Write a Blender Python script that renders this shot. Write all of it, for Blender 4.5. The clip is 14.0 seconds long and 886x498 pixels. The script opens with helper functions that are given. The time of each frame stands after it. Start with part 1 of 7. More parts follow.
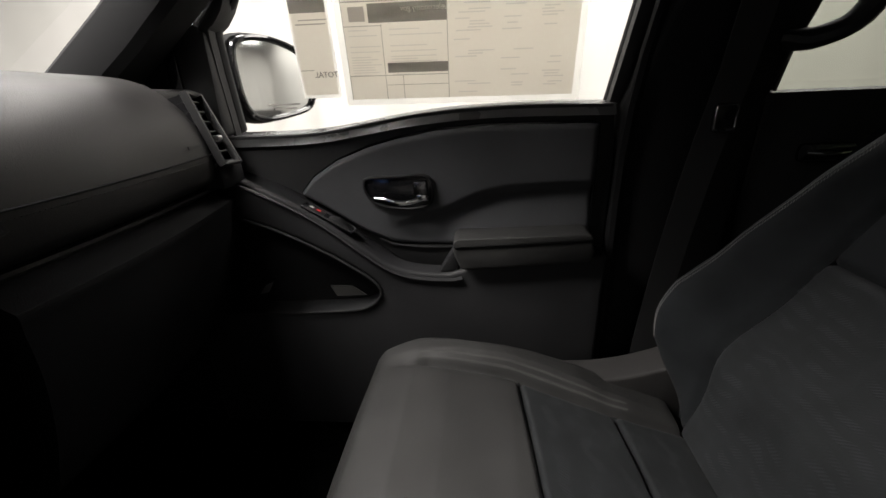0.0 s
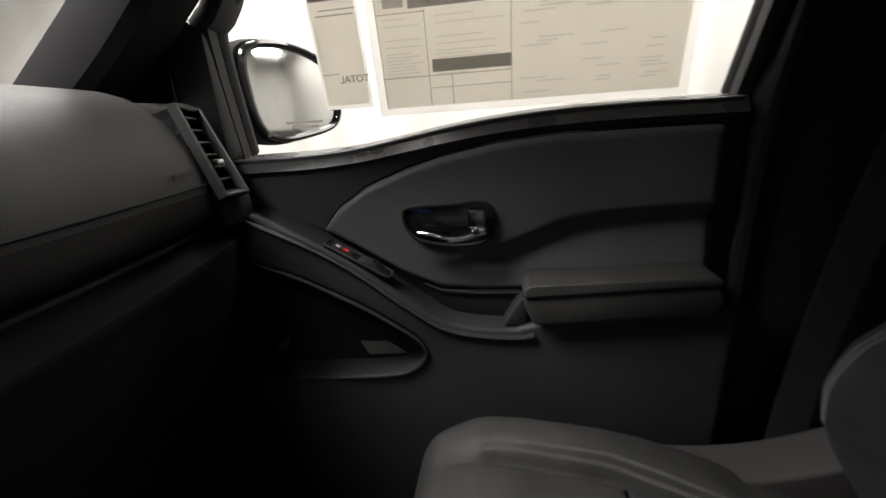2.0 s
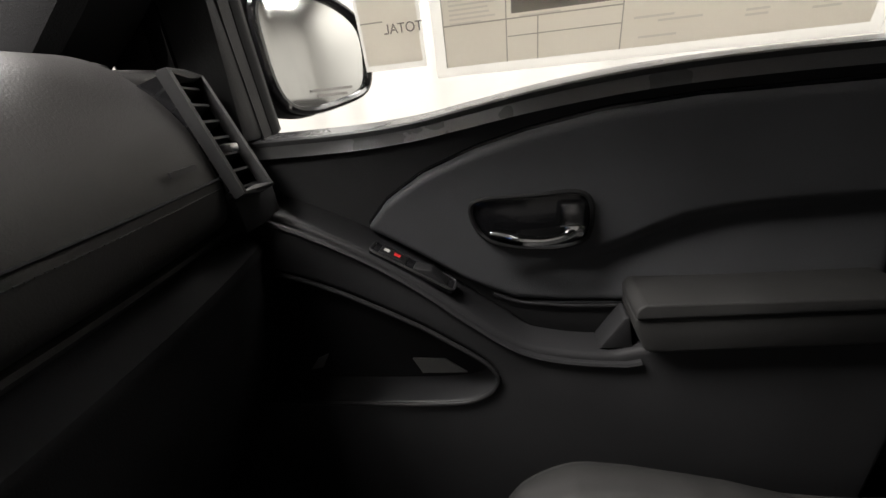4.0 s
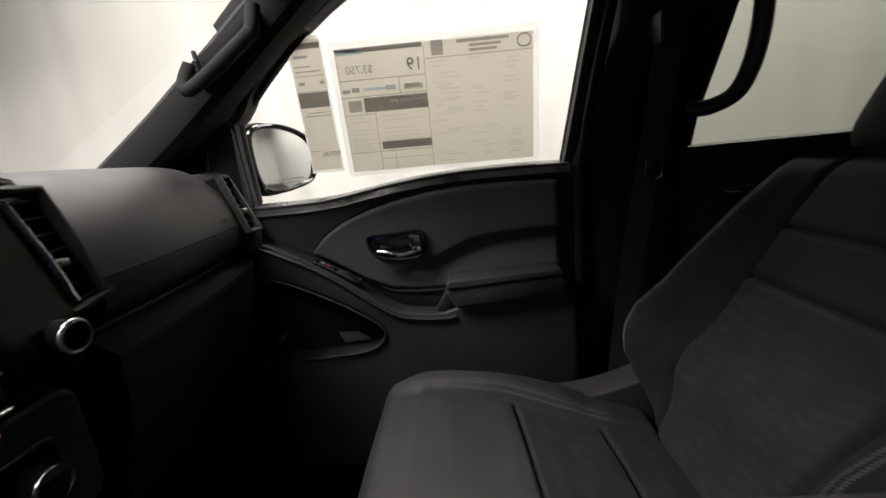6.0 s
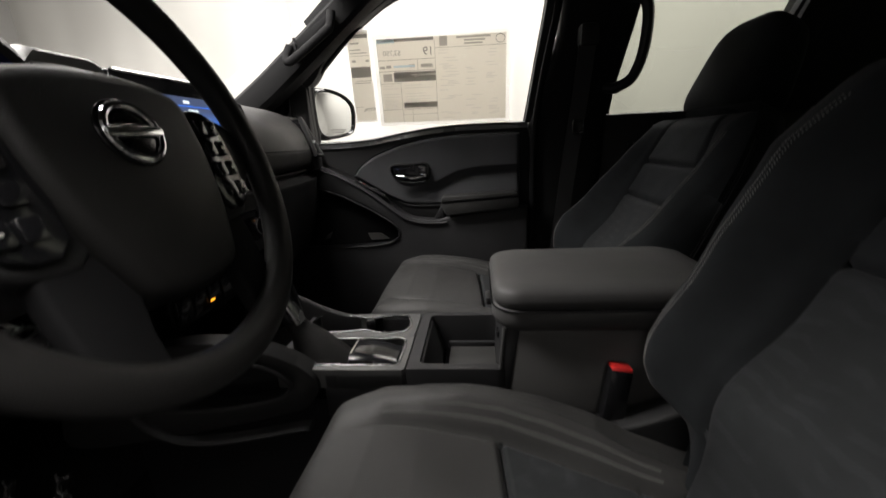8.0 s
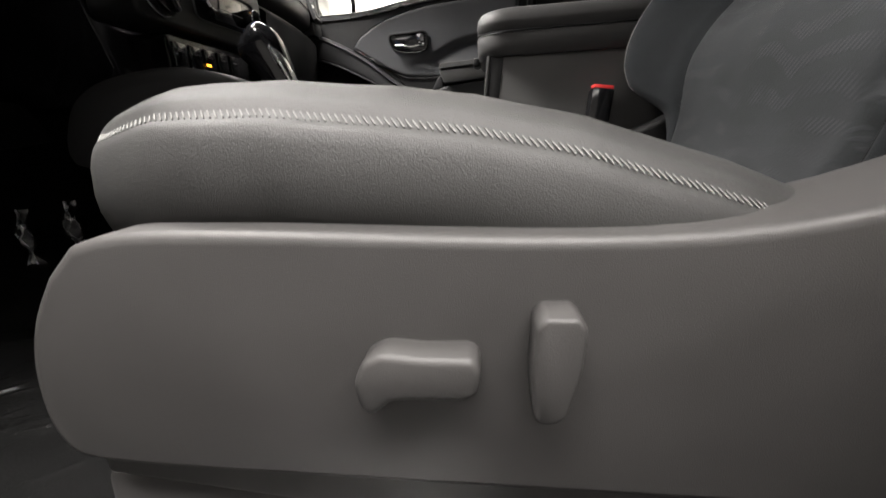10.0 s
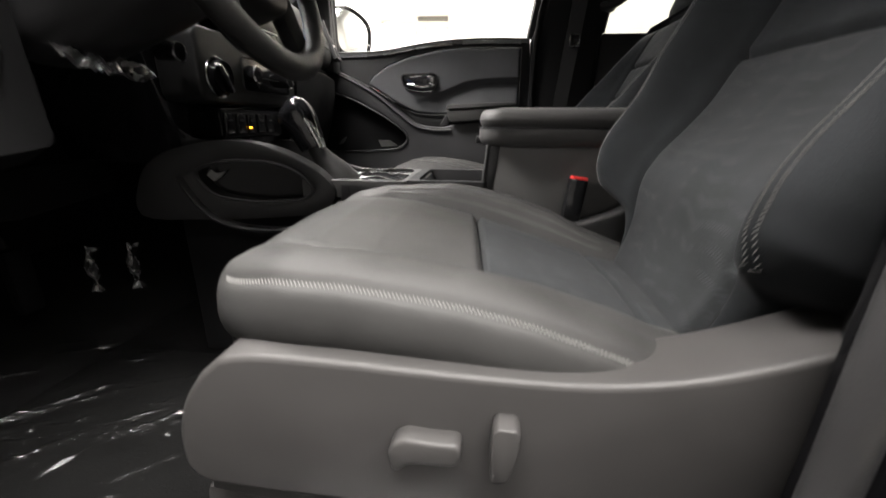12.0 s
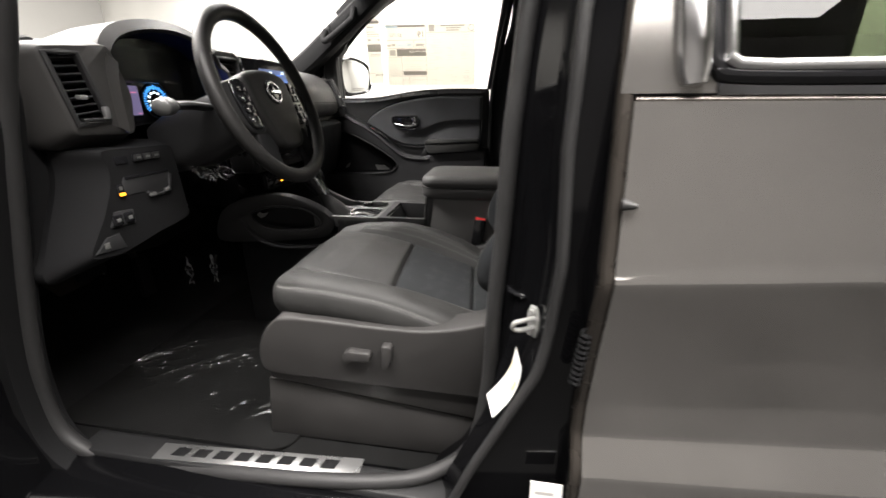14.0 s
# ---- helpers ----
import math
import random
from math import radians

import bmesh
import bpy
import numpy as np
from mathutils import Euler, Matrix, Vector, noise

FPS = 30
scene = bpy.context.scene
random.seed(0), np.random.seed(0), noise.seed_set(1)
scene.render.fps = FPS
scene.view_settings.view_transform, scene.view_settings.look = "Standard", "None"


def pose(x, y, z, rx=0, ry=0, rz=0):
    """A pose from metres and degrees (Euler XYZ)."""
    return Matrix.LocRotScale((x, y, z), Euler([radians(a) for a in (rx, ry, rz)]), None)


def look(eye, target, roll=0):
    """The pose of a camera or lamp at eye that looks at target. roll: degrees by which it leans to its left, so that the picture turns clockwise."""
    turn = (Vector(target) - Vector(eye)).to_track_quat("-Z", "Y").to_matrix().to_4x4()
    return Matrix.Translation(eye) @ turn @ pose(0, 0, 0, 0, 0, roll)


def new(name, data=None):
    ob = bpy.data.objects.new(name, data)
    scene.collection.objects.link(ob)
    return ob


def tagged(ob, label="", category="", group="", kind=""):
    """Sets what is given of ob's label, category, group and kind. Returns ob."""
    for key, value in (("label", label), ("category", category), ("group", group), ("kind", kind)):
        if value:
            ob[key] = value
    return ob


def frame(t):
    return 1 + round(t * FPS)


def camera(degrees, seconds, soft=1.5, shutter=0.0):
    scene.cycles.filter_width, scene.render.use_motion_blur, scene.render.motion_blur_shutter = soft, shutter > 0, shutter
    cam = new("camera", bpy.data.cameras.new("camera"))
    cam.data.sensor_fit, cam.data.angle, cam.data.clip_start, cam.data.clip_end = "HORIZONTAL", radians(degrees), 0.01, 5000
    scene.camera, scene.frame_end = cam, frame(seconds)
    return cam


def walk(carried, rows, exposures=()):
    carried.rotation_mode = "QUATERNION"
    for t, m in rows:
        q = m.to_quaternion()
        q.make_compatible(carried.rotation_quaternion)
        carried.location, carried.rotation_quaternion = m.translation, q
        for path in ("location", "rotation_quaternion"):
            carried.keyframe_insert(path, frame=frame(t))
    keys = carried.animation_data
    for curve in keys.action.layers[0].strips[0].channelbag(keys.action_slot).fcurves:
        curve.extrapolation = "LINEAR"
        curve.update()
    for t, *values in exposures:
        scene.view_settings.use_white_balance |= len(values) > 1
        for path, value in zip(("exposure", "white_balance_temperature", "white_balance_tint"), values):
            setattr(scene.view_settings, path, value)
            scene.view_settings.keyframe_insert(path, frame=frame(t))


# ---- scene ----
cam = camera(96.0, 14.0, 1.5, 0.4)
PATH = [
    (0, (0.109, -0.009, 1.435), (-0.076, 1.845, 0.707), -2.3),
    (0.5, (0.106, -0.008, 1.437), (-0.058, 1.847, 0.708), -2.7),
    (1, (0.103, -0.007, 1.436), (-0.07, 1.859, 0.739), -3.2),
    (1.5, (0.085, 0.038, 1.427), (-0.126, 1.915, 0.771), -3.8),
    (2, (0.035, 0.167, 1.413), (-0.267, 2.041, 0.782), -4.7),
    (2.5, (-0.014, 0.271, 1.418), (-0.434, 2.112, 0.759), -5.8),
    (2.7, (-0.026, 0.307, 1.416), (-0.486, 2.133, 0.741), -5.8),
    (4.8, (-0.057, 0.26, 1.429), (-0.397, 2.057, 0.618), -6.7),
    (5, (-0.02, 0.206, 1.442), (-0.356, 2.03, 0.693), -6.3),
    (5.5, (0.062, 0.028, 1.439), (-0.173, 1.942, 0.91), -6.1),
    (6, (0.104, -0.137, 1.453), (-0.001, 1.805, 0.986), -5.6),
    (6.5, (0.105, -0.284, 1.431), (0.032, 1.662, 0.974), -3.6),
    (7, (0.122, -0.437, 1.449), (0.0, 1.502, 0.972), -3.3),
    (7.5, (0.137, -0.546, 1.423), (-0.007, 1.386, 0.927), -2.7),
    (8, (0.179, -0.616, 1.36), (-0.001, 1.307, 0.839), -2.8),
    (8.5, (0.203, -0.67, 1.25), (-0.025, 1.243, 0.712), -3.0),
    (9, (0.194, -0.686, 1.122), (-0.041, 1.219, 0.561), -3.0),
    (9.2, (0.199, -0.701, 1.082), (-0.035, 1.202, 0.513), -3.1),
    (11.3, (0.21, -0.772, 0.963), (0.024, 1.127, 0.361), -2.1),
    (11.5, (0.207, -0.784, 0.987), (0.029, 1.118, 0.394), -1.5),
    (12, (0.215, -0.831, 1.13), (0.007, 1.062, 0.518), 0.2),
    (12.5, (0.249, -0.9, 1.234), (-0.046, 0.97, 0.588), 1.5),
    (13, (0.258, -1.002, 1.324), (-0.066, 0.857, 0.661), 0.7),
    (13.5, (0.31, -1.152, 1.356), (0.008, 0.703, 0.67), 0.5),
    (14, (0.451, -1.215, 1.356), (0.149, 0.636, 0.662), -0.3),
]
EXPOSURE = [(0, 0.45), (2.5, 0.45), (5.0, 0.45), (5.5, 0.4), (6.0, 0.22), (6.5, 0.18), (7.5, 0.18), (8.0, 0.42), (8.5, 0.95), (9.0, 1.6), (11.5, 1.95), (12.0, 1.9), (12.5, 1.78), (13.0, 1.65), (14.0, 1.4)]
walk(cam, [(t, look(eye, target, roll)) for t, eye, target, roll in PATH], EXPOSURE)
LAMP = 260.0

# ---- light: a white-curtained photo booth lit from overhead panels ----
world = bpy.data.worlds.new("booth_world")
scene.world = world
world.use_nodes = True
world.node_tree.nodes["Background"].inputs[0].default_value = (0.9, 0.95, 0.9, 1)
world.node_tree.nodes["Background"].inputs[1].default_value = 0.05


def panel_lamp(name, x, y, z, sx, sy, watts, target, spread=180):
    data = bpy.data.lights.new(name, "AREA")
    data.shape, data.size, data.size_y, data.energy = "RECTANGLE", sx, sy, watts
    data.color = (1.0, 0.955, 0.915)
    data.spread = radians(spread)
    ob = new(name, data)
    ob.matrix_world = look((x, y, z), target)
    return ob


panel_lamp("ceiling_lamp_passenger_side", 0.8, 2.2, 3.5, 6.8, 0.9, LAMP * 0.84, (0.8, 2.2, 0))
panel_lamp("ceiling_lamp_driver_side", 0.9, -1.5, 3.5, 3.2, 0.6, LAMP * 0.62, (0.9, -1.35, 0))
panel_lamp("ceiling_lamp_front", -2.2, 0.0, 3.5, 0.7, 3.0, LAMP * 0.95, (-2.0, 0.0, 0), 150)
# added fill, no known lamp there; lifts the driver-side wall a little
panel_lamp("added_fill_aisle", 0.8, -4.2, 3.6, 5.0, 0.6, LAMP * 0.10, (0.8, -4.2, 0))


# ---- materials ----
def node_mat(name, color, rough, metal=0.0, grain=0.0, grain_scale=900.0, blotch=0.12, blotch_scale=9.0, spec=0.5, sheen=0.0, rough_var=0.08):
    m = bpy.data.materials.new(name)
    m.use_nodes = True
    nt = m.node_tree
    b = nt.nodes["Principled BSDF"]
    co = nt.nodes.new("ShaderNodeTexCoord")
    big = nt.nodes.new("ShaderNodeTexNoise")
    big.inputs["Scale"].default_value, big.inputs["Detail"].default_value = blotch_scale, 5
    nt.links.new(co.outputs["Object"], big.inputs["Vector"])
    ramp = nt.nodes.new("ShaderNodeMapRange")
    ramp.inputs[1].default_value, ramp.inputs[2].default_value = 0.3, 0.7
    ramp.inputs[3].default_value, ramp.inputs[4].default_value = 1 - blotch, 1 + blotch
    nt.links.new(big.outputs["Fac"], ramp.inputs[0])
    mul = nt.nodes.new("ShaderNodeVectorMath")
    mul.operation = "SCALE"
    mul.inputs[0].default_value = color
    nt.links.new(ramp.outputs[0], mul.inputs["Scale"])
    nt.links.new(mul.outputs[0], b.inputs["Base Color"])
    rr = nt.nodes.new("ShaderNodeMapRange")
    rr.inputs[1].default_value, rr.inputs[2].default_value = 0.3, 0.7
    rr.inputs[3].default_value, rr.inputs[4].default_value = max(0.02, rough - rough_var), min(1, rough + rough_var)
    nt.links.new(big.outputs["Fac"], rr.inputs[0])
    nt.links.new(rr.outputs[0], b.inputs["Roughness"])
    b.inputs["Metallic"].default_value = metal
    b.inputs["Specular IOR Level"].default_value = spec
    if sheen:
        b.inputs["Sheen Weight"].default_value, b.inputs["Sheen Roughness"].default_value = sheen, 0.5
    if grain:
        fine = nt.nodes.new("ShaderNodeTexNoise")
        fine.inputs["Scale"].default_value, fine.inputs["Detail"].default_value = grain_scale, 3
        nt.links.new(co.outputs["Object"], fine.inputs["Vector"])
        bump = nt.nodes.new("ShaderNodeBump")
        bump.inputs["Strength"].default_value, bump.inputs["Distance"].default_value = grain, 0.001
        nt.links.new(fine.outputs["Fac"], bump.inputs["Height"])
        nt.links.new(bump.outputs[0], b.inputs["Normal"])
    return m


def glow(name, color, strength):
    m = bpy.data.materials.new(name)
    m.use_nodes = True
    b = m.node_tree.nodes["Principled BSDF"]
    b.inputs["Base Color"].default_value = (*[c * 0.2 for c in color], 1)
    b.inputs["Emission Color"].default_value = (*color, 1)
    b.inputs["Emission Strength"].default_value = strength
    return m


def woven(name, color):
    """Charcoal seat cloth: short diagonal threads gathered in wavy, broken rows over a fine weave."""
    m = node_mat(name, color, 0.85, blotch=0.16, blotch_scale=22, spec=0.08, sheen=0.03)
    nt = m.node_tree
    b = nt.nodes["Principled BSDF"]
    base = b.inputs["Base Color"].links[0].from_socket
    co = nt.nodes.new("ShaderNodeTexCoord")
    sep = nt.nodes.new("ShaderNodeSeparateXYZ")
    nt.links.new(co.outputs["Object"], sep.inputs[0])

    def calc(op, a, c, d=0.0):
        n = nt.nodes.new("ShaderNodeMath")
        n.operation = op
        for i, v in enumerate((a, c, d)):
            if isinstance(v, float):
                n.inputs[i].default_value = v
            else:
                nt.links.new(v, n.inputs[i])
        return n.outputs[0]

    def fade(v, lo, hi, a, c):
        n = nt.nodes.new("ShaderNodeMapRange")
        n.interpolation_type = "SMOOTHSTEP"
        n.inputs[1].default_value, n.inputs[2].default_value, n.inputs[3].default_value, n.inputs[4].default_value = lo, hi, a, c
        nt.links.new(v, n.inputs[0])
        return n.outputs[0]

    def cloud(scale, detail):
        n = nt.nodes.new("ShaderNodeTexNoise")
        n.inputs["Scale"].default_value, n.inputs["Detail"].default_value = scale, detail
        nt.links.new(co.outputs["Object"], n.inputs["Vector"])
        return n.outputs["Fac"]

    along = calc("ADD", sep.outputs[0], sep.outputs[2])
    zig = calc("PINGPONG", sep.outputs[1], 0.034)
    rows = calc("ADD", along, calc("MULTIPLY_ADD", cloud(15, 2.5), 0.045, calc("MULTIPLY", zig, 0.22)))
    band = fade(calc("SINE", calc("MULTIPLY", rows, 210.0), 0.0), -0.25, 0.65, 0.0, 1.0)
    broken = fade(cloud(26, 1.5), 0.42, 0.60, 0.15, 1.0)
    hatch = fade(calc("SINE", calc("MULTIPLY_ADD", sep.outputs[1], 1250.0, calc("MULTIPLY", along, 900.0)), 0.0), -0.4, 0.6, 0.0, 1.0)
    shown = calc("MULTIPLY", calc("MULTIPLY", band, broken), calc("MULTIPLY_ADD", hatch, 0.75, 0.25))
    tone = nt.nodes.new("ShaderNodeVectorMath")
    tone.operation = "SCALE"
    nt.links.new(base, tone.inputs[0])
    nt.links.new(calc("MULTIPLY_ADD", shown, 0.30, 0.91), tone.inputs["Scale"])
    nt.links.new(tone.outputs[0], b.inputs["Base Color"])
    bump = nt.nodes.new("ShaderNodeBump")
    bump.inputs["Strength"].default_value, bump.inputs["Distance"].default_value = 0.35, 0.0008
    nt.links.new(calc("MULTIPLY_ADD", cloud(900, 2), 0.5, shown), bump.inputs["Height"])
    nt.links.new(bump.outputs[0], b.inputs["Normal"])
    return m


def clear_glass(name, tint, rough=0.0, base=0.03, power=5.0):
    """A thin pane: mostly see-through, with a mirror-like gloss that grows at a slant."""
    m = bpy.data.materials.new(name)
    m.use_nodes = True
    nt = m.node_tree
    nt.nodes.remove(nt.nodes["Principled BSDF"])
    out = nt.nodes["Material Output"]
    clear, gloss, mix, lay, pw, add = (nt.nodes.new("ShaderNode" + k) for k in ("BsdfTransparent", "BsdfGlossy", "MixShader", "LayerWeight", "Math", "Math"))
    clear.inputs[0].default_value = (*tint, 1)
    gloss.inputs["Roughness"].default_value = rough
    lay.inputs["Blend"].default_value = 0.5
    pw.operation, pw.inputs[1].default_value = "POWER", power
    add.operation, add.inputs[1].default_value, add.inputs[2].default_value = "MULTIPLY_ADD", 0.8, base
    nt.links.new(lay.outputs["Facing"], pw.inputs[0])
    nt.links.new(pw.outputs[0], add.inputs[0])
    nt.links.new(add.outputs[0], mix.inputs[0])
    nt.links.new(clear.outputs[0], mix.inputs[1])
    nt.links.new(gloss.outputs[0], mix.inputs[2])
    nt.links.new(mix.outputs[0], out.inputs["Surface"])
    return m


def paper_mat(name, color, thin_part=0.75):
    """Paper that the daylight behind it shines through."""
    m = node_mat(name, color, 0.85, blotch=0.03, spec=0.2)
    nt = m.node_tree
    thin, mix = nt.nodes.new("ShaderNodeBsdfTranslucent"), nt.nodes.new("ShaderNodeMixShader")
    thin.inputs[0].default_value, mix.inputs[0].default_value = (*color, 1), thin_part
    nt.links.new(nt.nodes["Principled BSDF"].outputs[0], mix.inputs[1])
    nt.links.new(thin.outputs[0], mix.inputs[2])
    nt.links.new(mix.outputs[0], nt.nodes["Material Output"].inputs["Surface"])
    return m


def curtain_mat(name, color):
    m = node_mat(name, color, 0.9, blotch=0.05, blotch_scale=1.2, spec=0.2, grain=0.2, grain_scale=120)
    return m


PLASTIC = node_mat("black_grained_plastic", (0.0125, 0.0125, 0.013), 0.5, spec=0.3, grain=0.35, grain_scale=700)
# dull plastic; also the shade colour for the map pocket and lower console
KNEE = node_mat("dull_black_plastic_and_shade", (0.0075, 0.0075, 0.008), 0.75, spec=0.09, grain=0.35, grain_scale=700)
DOOR_PLASTIC = node_mat("charcoal_door_plastic", (0.025, 0.025, 0.0258), 0.5, spec=0.24, grain=0.3, grain_scale=700)
PLASTIC_SOFT = node_mat("soft_touch_charcoal", (0.062, 0.0635, 0.067), 0.55, spec=0.3, grain=0.3, grain_scale=500)
DASH_PAD = node_mat("dash_pad_charcoal", (0.023, 0.022, 0.0215), 0.5, spec=0.3, grain=0.3, grain_scale=600)
TRIM_GREY = node_mat("dark_grey_trim", (0.02, 0.02, 0.021), 0.45, spec=0.2, grain=0.25, grain_scale=650)
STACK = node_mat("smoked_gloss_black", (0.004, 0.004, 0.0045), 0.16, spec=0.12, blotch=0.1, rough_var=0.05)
PIANO = node_mat("gloss_black", (0.008, 0.008, 0.009), 0.12, blotch=0.1, rough_var=0.05)
# lighter copy of RUBBER; the light on the driver-side seals is in its colour
SEAL = node_mat("lit_door_seal", (0.022, 0.0216, 0.022), 0.5, spec=0.3, grain=0.3, grain_scale=500)
RUBBER = node_mat("weatherstrip_rubber", (0.0085, 0.0085, 0.009), 0.62, spec=0.08, grain=0.2)
LID_SKIN = node_mat("dark_armrest_leatherette", (0.045, 0.0444, 0.0441), 0.55, spec=0.3, grain=0.3, grain_scale=1500)
LEATHER = node_mat("charcoal_leatherette", (0.029, 0.0287, 0.0281), 0.5, spec=0.24, grain=0.45, grain_scale=1300, blotch=0.16, blotch_scale=14)
WHEEL_SKIN = node_mat("black_wheel_leather", (0.0105, 0.0102, 0.01), 0.5, spec=0.2, grain=0.35, grain_scale=900)
BOLSTER = node_mat("charcoal_bolster_cloth", (0.0138, 0.015, 0.0163), 0.85, spec=0.06, blotch=0.22, blotch_scale=16, grain=0.5, grain_scale=1200, sheen=0.02)
CLOTH = woven("charcoal_woven_cloth", (0.0205, 0.0219, 0.0232))
SHIELD = node_mat("seat_shield_plastic", (0.0315, 0.0302, 0.0296), 0.45, spec=0.26, grain=0.22, grain_scale=1500)
LEDGE = node_mat("satin_black_ledge", (0.065, 0.065, 0.066), 0.28, grain=0.2, grain_scale=650)
THREAD = node_mat("light_grey_thread", (0.11, 0.108, 0.104), 0.8)
KNOB_GREY = node_mat("pale_grey_plastic", (0.085, 0.085, 0.082), 0.45, grain=0.2)
BODY_BROWN = node_mat("dark_brown_metallic_paint", (0.055, 0.048, 0.042), 0.28, metal=0.6, blotch=0.08, rough_var=0.05)
CHROME = node_mat("chrome", (0.75, 0.75, 0.76), 0.12, metal=1.0, blotch=0.04)
DARK_CHROME = node_mat("dark_chrome", (0.22, 0.22, 0.225), 0.22, metal=1.0, blotch=0.05)
SATIN = node_mat("satin_silver", (0.5, 0.5, 0.5), 0.3, metal=0.9, blotch=0.05)
BROWN_CARPET = node_mat("brown_grey_carpet", (0.035, 0.030, 0.026), 0.95, grain=0.8, grain_scale=350, blotch=0.3, spec=0.1)
CARPET = node_mat("black_carpet", (0.0065, 0.0065, 0.0065), 0.95, grain=1.0, grain_scale=350, blotch=0.3, spec=0.1)
HEADLINER = node_mat("dark_headliner", (0.02, 0.02, 0.02), 0.95, grain=0.4, grain_scale=800, spec=0.1)
PAINT = node_mat("gloss_black_car_paint", (0.003, 0.003, 0.0034), 0.07, blotch=0.05, rough_var=0.02, spec=0.28)
SKIN = node_mat("dark_metallic_paint", (0.32, 0.308, 0.295), 0.13, metal=0.85, blotch=0.05, rough_var=0.03)
PILLAR = node_mat("pillar_trim_cloth", (0.0115, 0.0115, 0.012), 0.75, spec=0.12, grain=0.4, grain_scale=600)
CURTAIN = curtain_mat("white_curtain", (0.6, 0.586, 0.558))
# for the unseen driver-side wall; dark tone holds back fill light
DIM_WALL = curtain_mat("unseen_wall_grey", (0.22, 0.215, 0.21))
# half the white curtain's tone, so the front backdrop reads as dimmer lit
FRONT_CURTAIN = curtain_mat("dimmed_front_curtain", (0.3, 0.294, 0.283))
# ceiling and floor tones are lowered to keep bounced light out of the cab
BACKDROP = curtain_mat("dulled_booth_ceiling", (0.3, 0.305, 0.28))
CONCRETE = node_mat("darkened_booth_floor", (0.023, 0.0225, 0.0217), 0.55, grain=0.4, grain_scale=90, blotch=0.2, blotch_scale=3)
PAPER = paper_mat("sticker_paper", (0.87, 0.85, 0.81), 0.84)
PAPER_EDGE = paper_mat("sticker_film_edge", (0.93, 0.925, 0.90))
INK = paper_mat("sticker_ink_dark", (0.30, 0.295, 0.29), 0.95)
BLACK_INK = node_mat("black_letter", (0.02, 0.02, 0.02), 0.5)
INK_MID = paper_mat("sticker_ink_grey", (0.48, 0.47, 0.46), 0.97)
GREY_PRINT = node_mat("grey_print", (0.35, 0.34, 0.32), 0.7)
INK_LIGHT = paper_mat("sticker_ink_pale", (0.74, 0.73, 0.715), 0.97)
INK_BLUE = paper_mat("sticker_ink_blue", (0.60, 0.72, 0.80), 0.97)
ZINC = node_mat("pale_zinc", (0.33, 0.33, 0.32), 0.35, metal=0.3, blotch=0.1, blotch_scale=60)
RED = node_mat("red_release_plastic", (0.65, 0.03, 0.03), 0.4)
WHITE_PAPER = node_mat("white_label_paper", (0.78, 0.78, 0.76), 0.6, blotch=0.04)
WHITE = node_mat("white_plastic", (0.6, 0.6, 0.58), 0.4)
YELLOW = node_mat("yellow_ink", (0.66, 0.55, 0.22), 0.6)
CHEEK = node_mat("dull_black_cheek_plastic", (0.0095, 0.0095, 0.0098), 0.5, spec=0.25, grain=0.3, grain_scale=700)
BOX_PLASTIC = node_mat("charcoal_box_plastic", (0.068, 0.067, 0.066), 0.5, spec=0.3, grain=0.3, grain_scale=700)
MAT_RUBBER = node_mat("speckled_tray_rubber", (0.026, 0.026, 0.025), 0.8, spec=0.25, grain=0.9, grain_scale=420, blotch=0.3, blotch_scale=260)
PLATE = node_mat("light_satin_grey_plastic", (0.048, 0.048, 0.0475), 0.38, grain=0.25, grain_scale=700)
MIRROR = node_mat("mirror_glass", (0.82, 0.83, 0.82), 0.10, metal=1.0, blotch=0.01, rough_var=0.0)
GLASS = clear_glass("clear_glass", (0.95, 0.955, 0.945), base=0.015)
SCREEN_GLASS = clear_glass("windscreen_glass", (0.955, 0.96, 0.95), base=0.008, power=9.0)
REAR_GLASS = clear_glass("dark_rear_glass", (0.6, 0.66, 0.55))
TINTED = clear_glass("privacy_glass", (0.42, 0.44, 0.39), base=0.12)
HOOD_LINING = node_mat("blue_black_hood_lining", (0.008, 0.014, 0.075), 0.4, spec=0.3)
FILM = clear_glass("protective_plastic_film", (0.92, 0.92, 0.92), 0.20, 0.014, 4.0)
# FILM with gloss raised so the loose scraps look more strongly lit
FILM_BRIGHT = clear_glass("brightened_plastic_film", (0.80, 0.80, 0.80), 0.32, 0.16, 2.6)
def gradient_glow(name, low, high, z0, z1, strength):
    """A lit screen that fades from its lower to its upper edge."""
    m = glow(name, low, strength)
    nt = m.node_tree
    co, sep, ramp = nt.nodes.new("ShaderNodeTexCoord"), nt.nodes.new("ShaderNodeSeparateXYZ"), nt.nodes.new("ShaderNodeMapRange")
    mix = nt.nodes.new("ShaderNodeMix")
    mix.data_type = "RGBA"
    nt.links.new(co.outputs["Object"], sep.inputs[0])
    nt.links.new(sep.outputs[2], ramp.inputs[0])
    ramp.inputs[1].default_value, ramp.inputs[2].default_value = z0, z1
    mix.inputs[6].default_value, mix.inputs[7].default_value = (*low, 1), (*high, 1)
    nt.links.new(ramp.outputs[0], mix.inputs[0])
    nt.links.new(mix.outputs[2], nt.nodes["Principled BSDF"].inputs["Emission Color"])
    return m


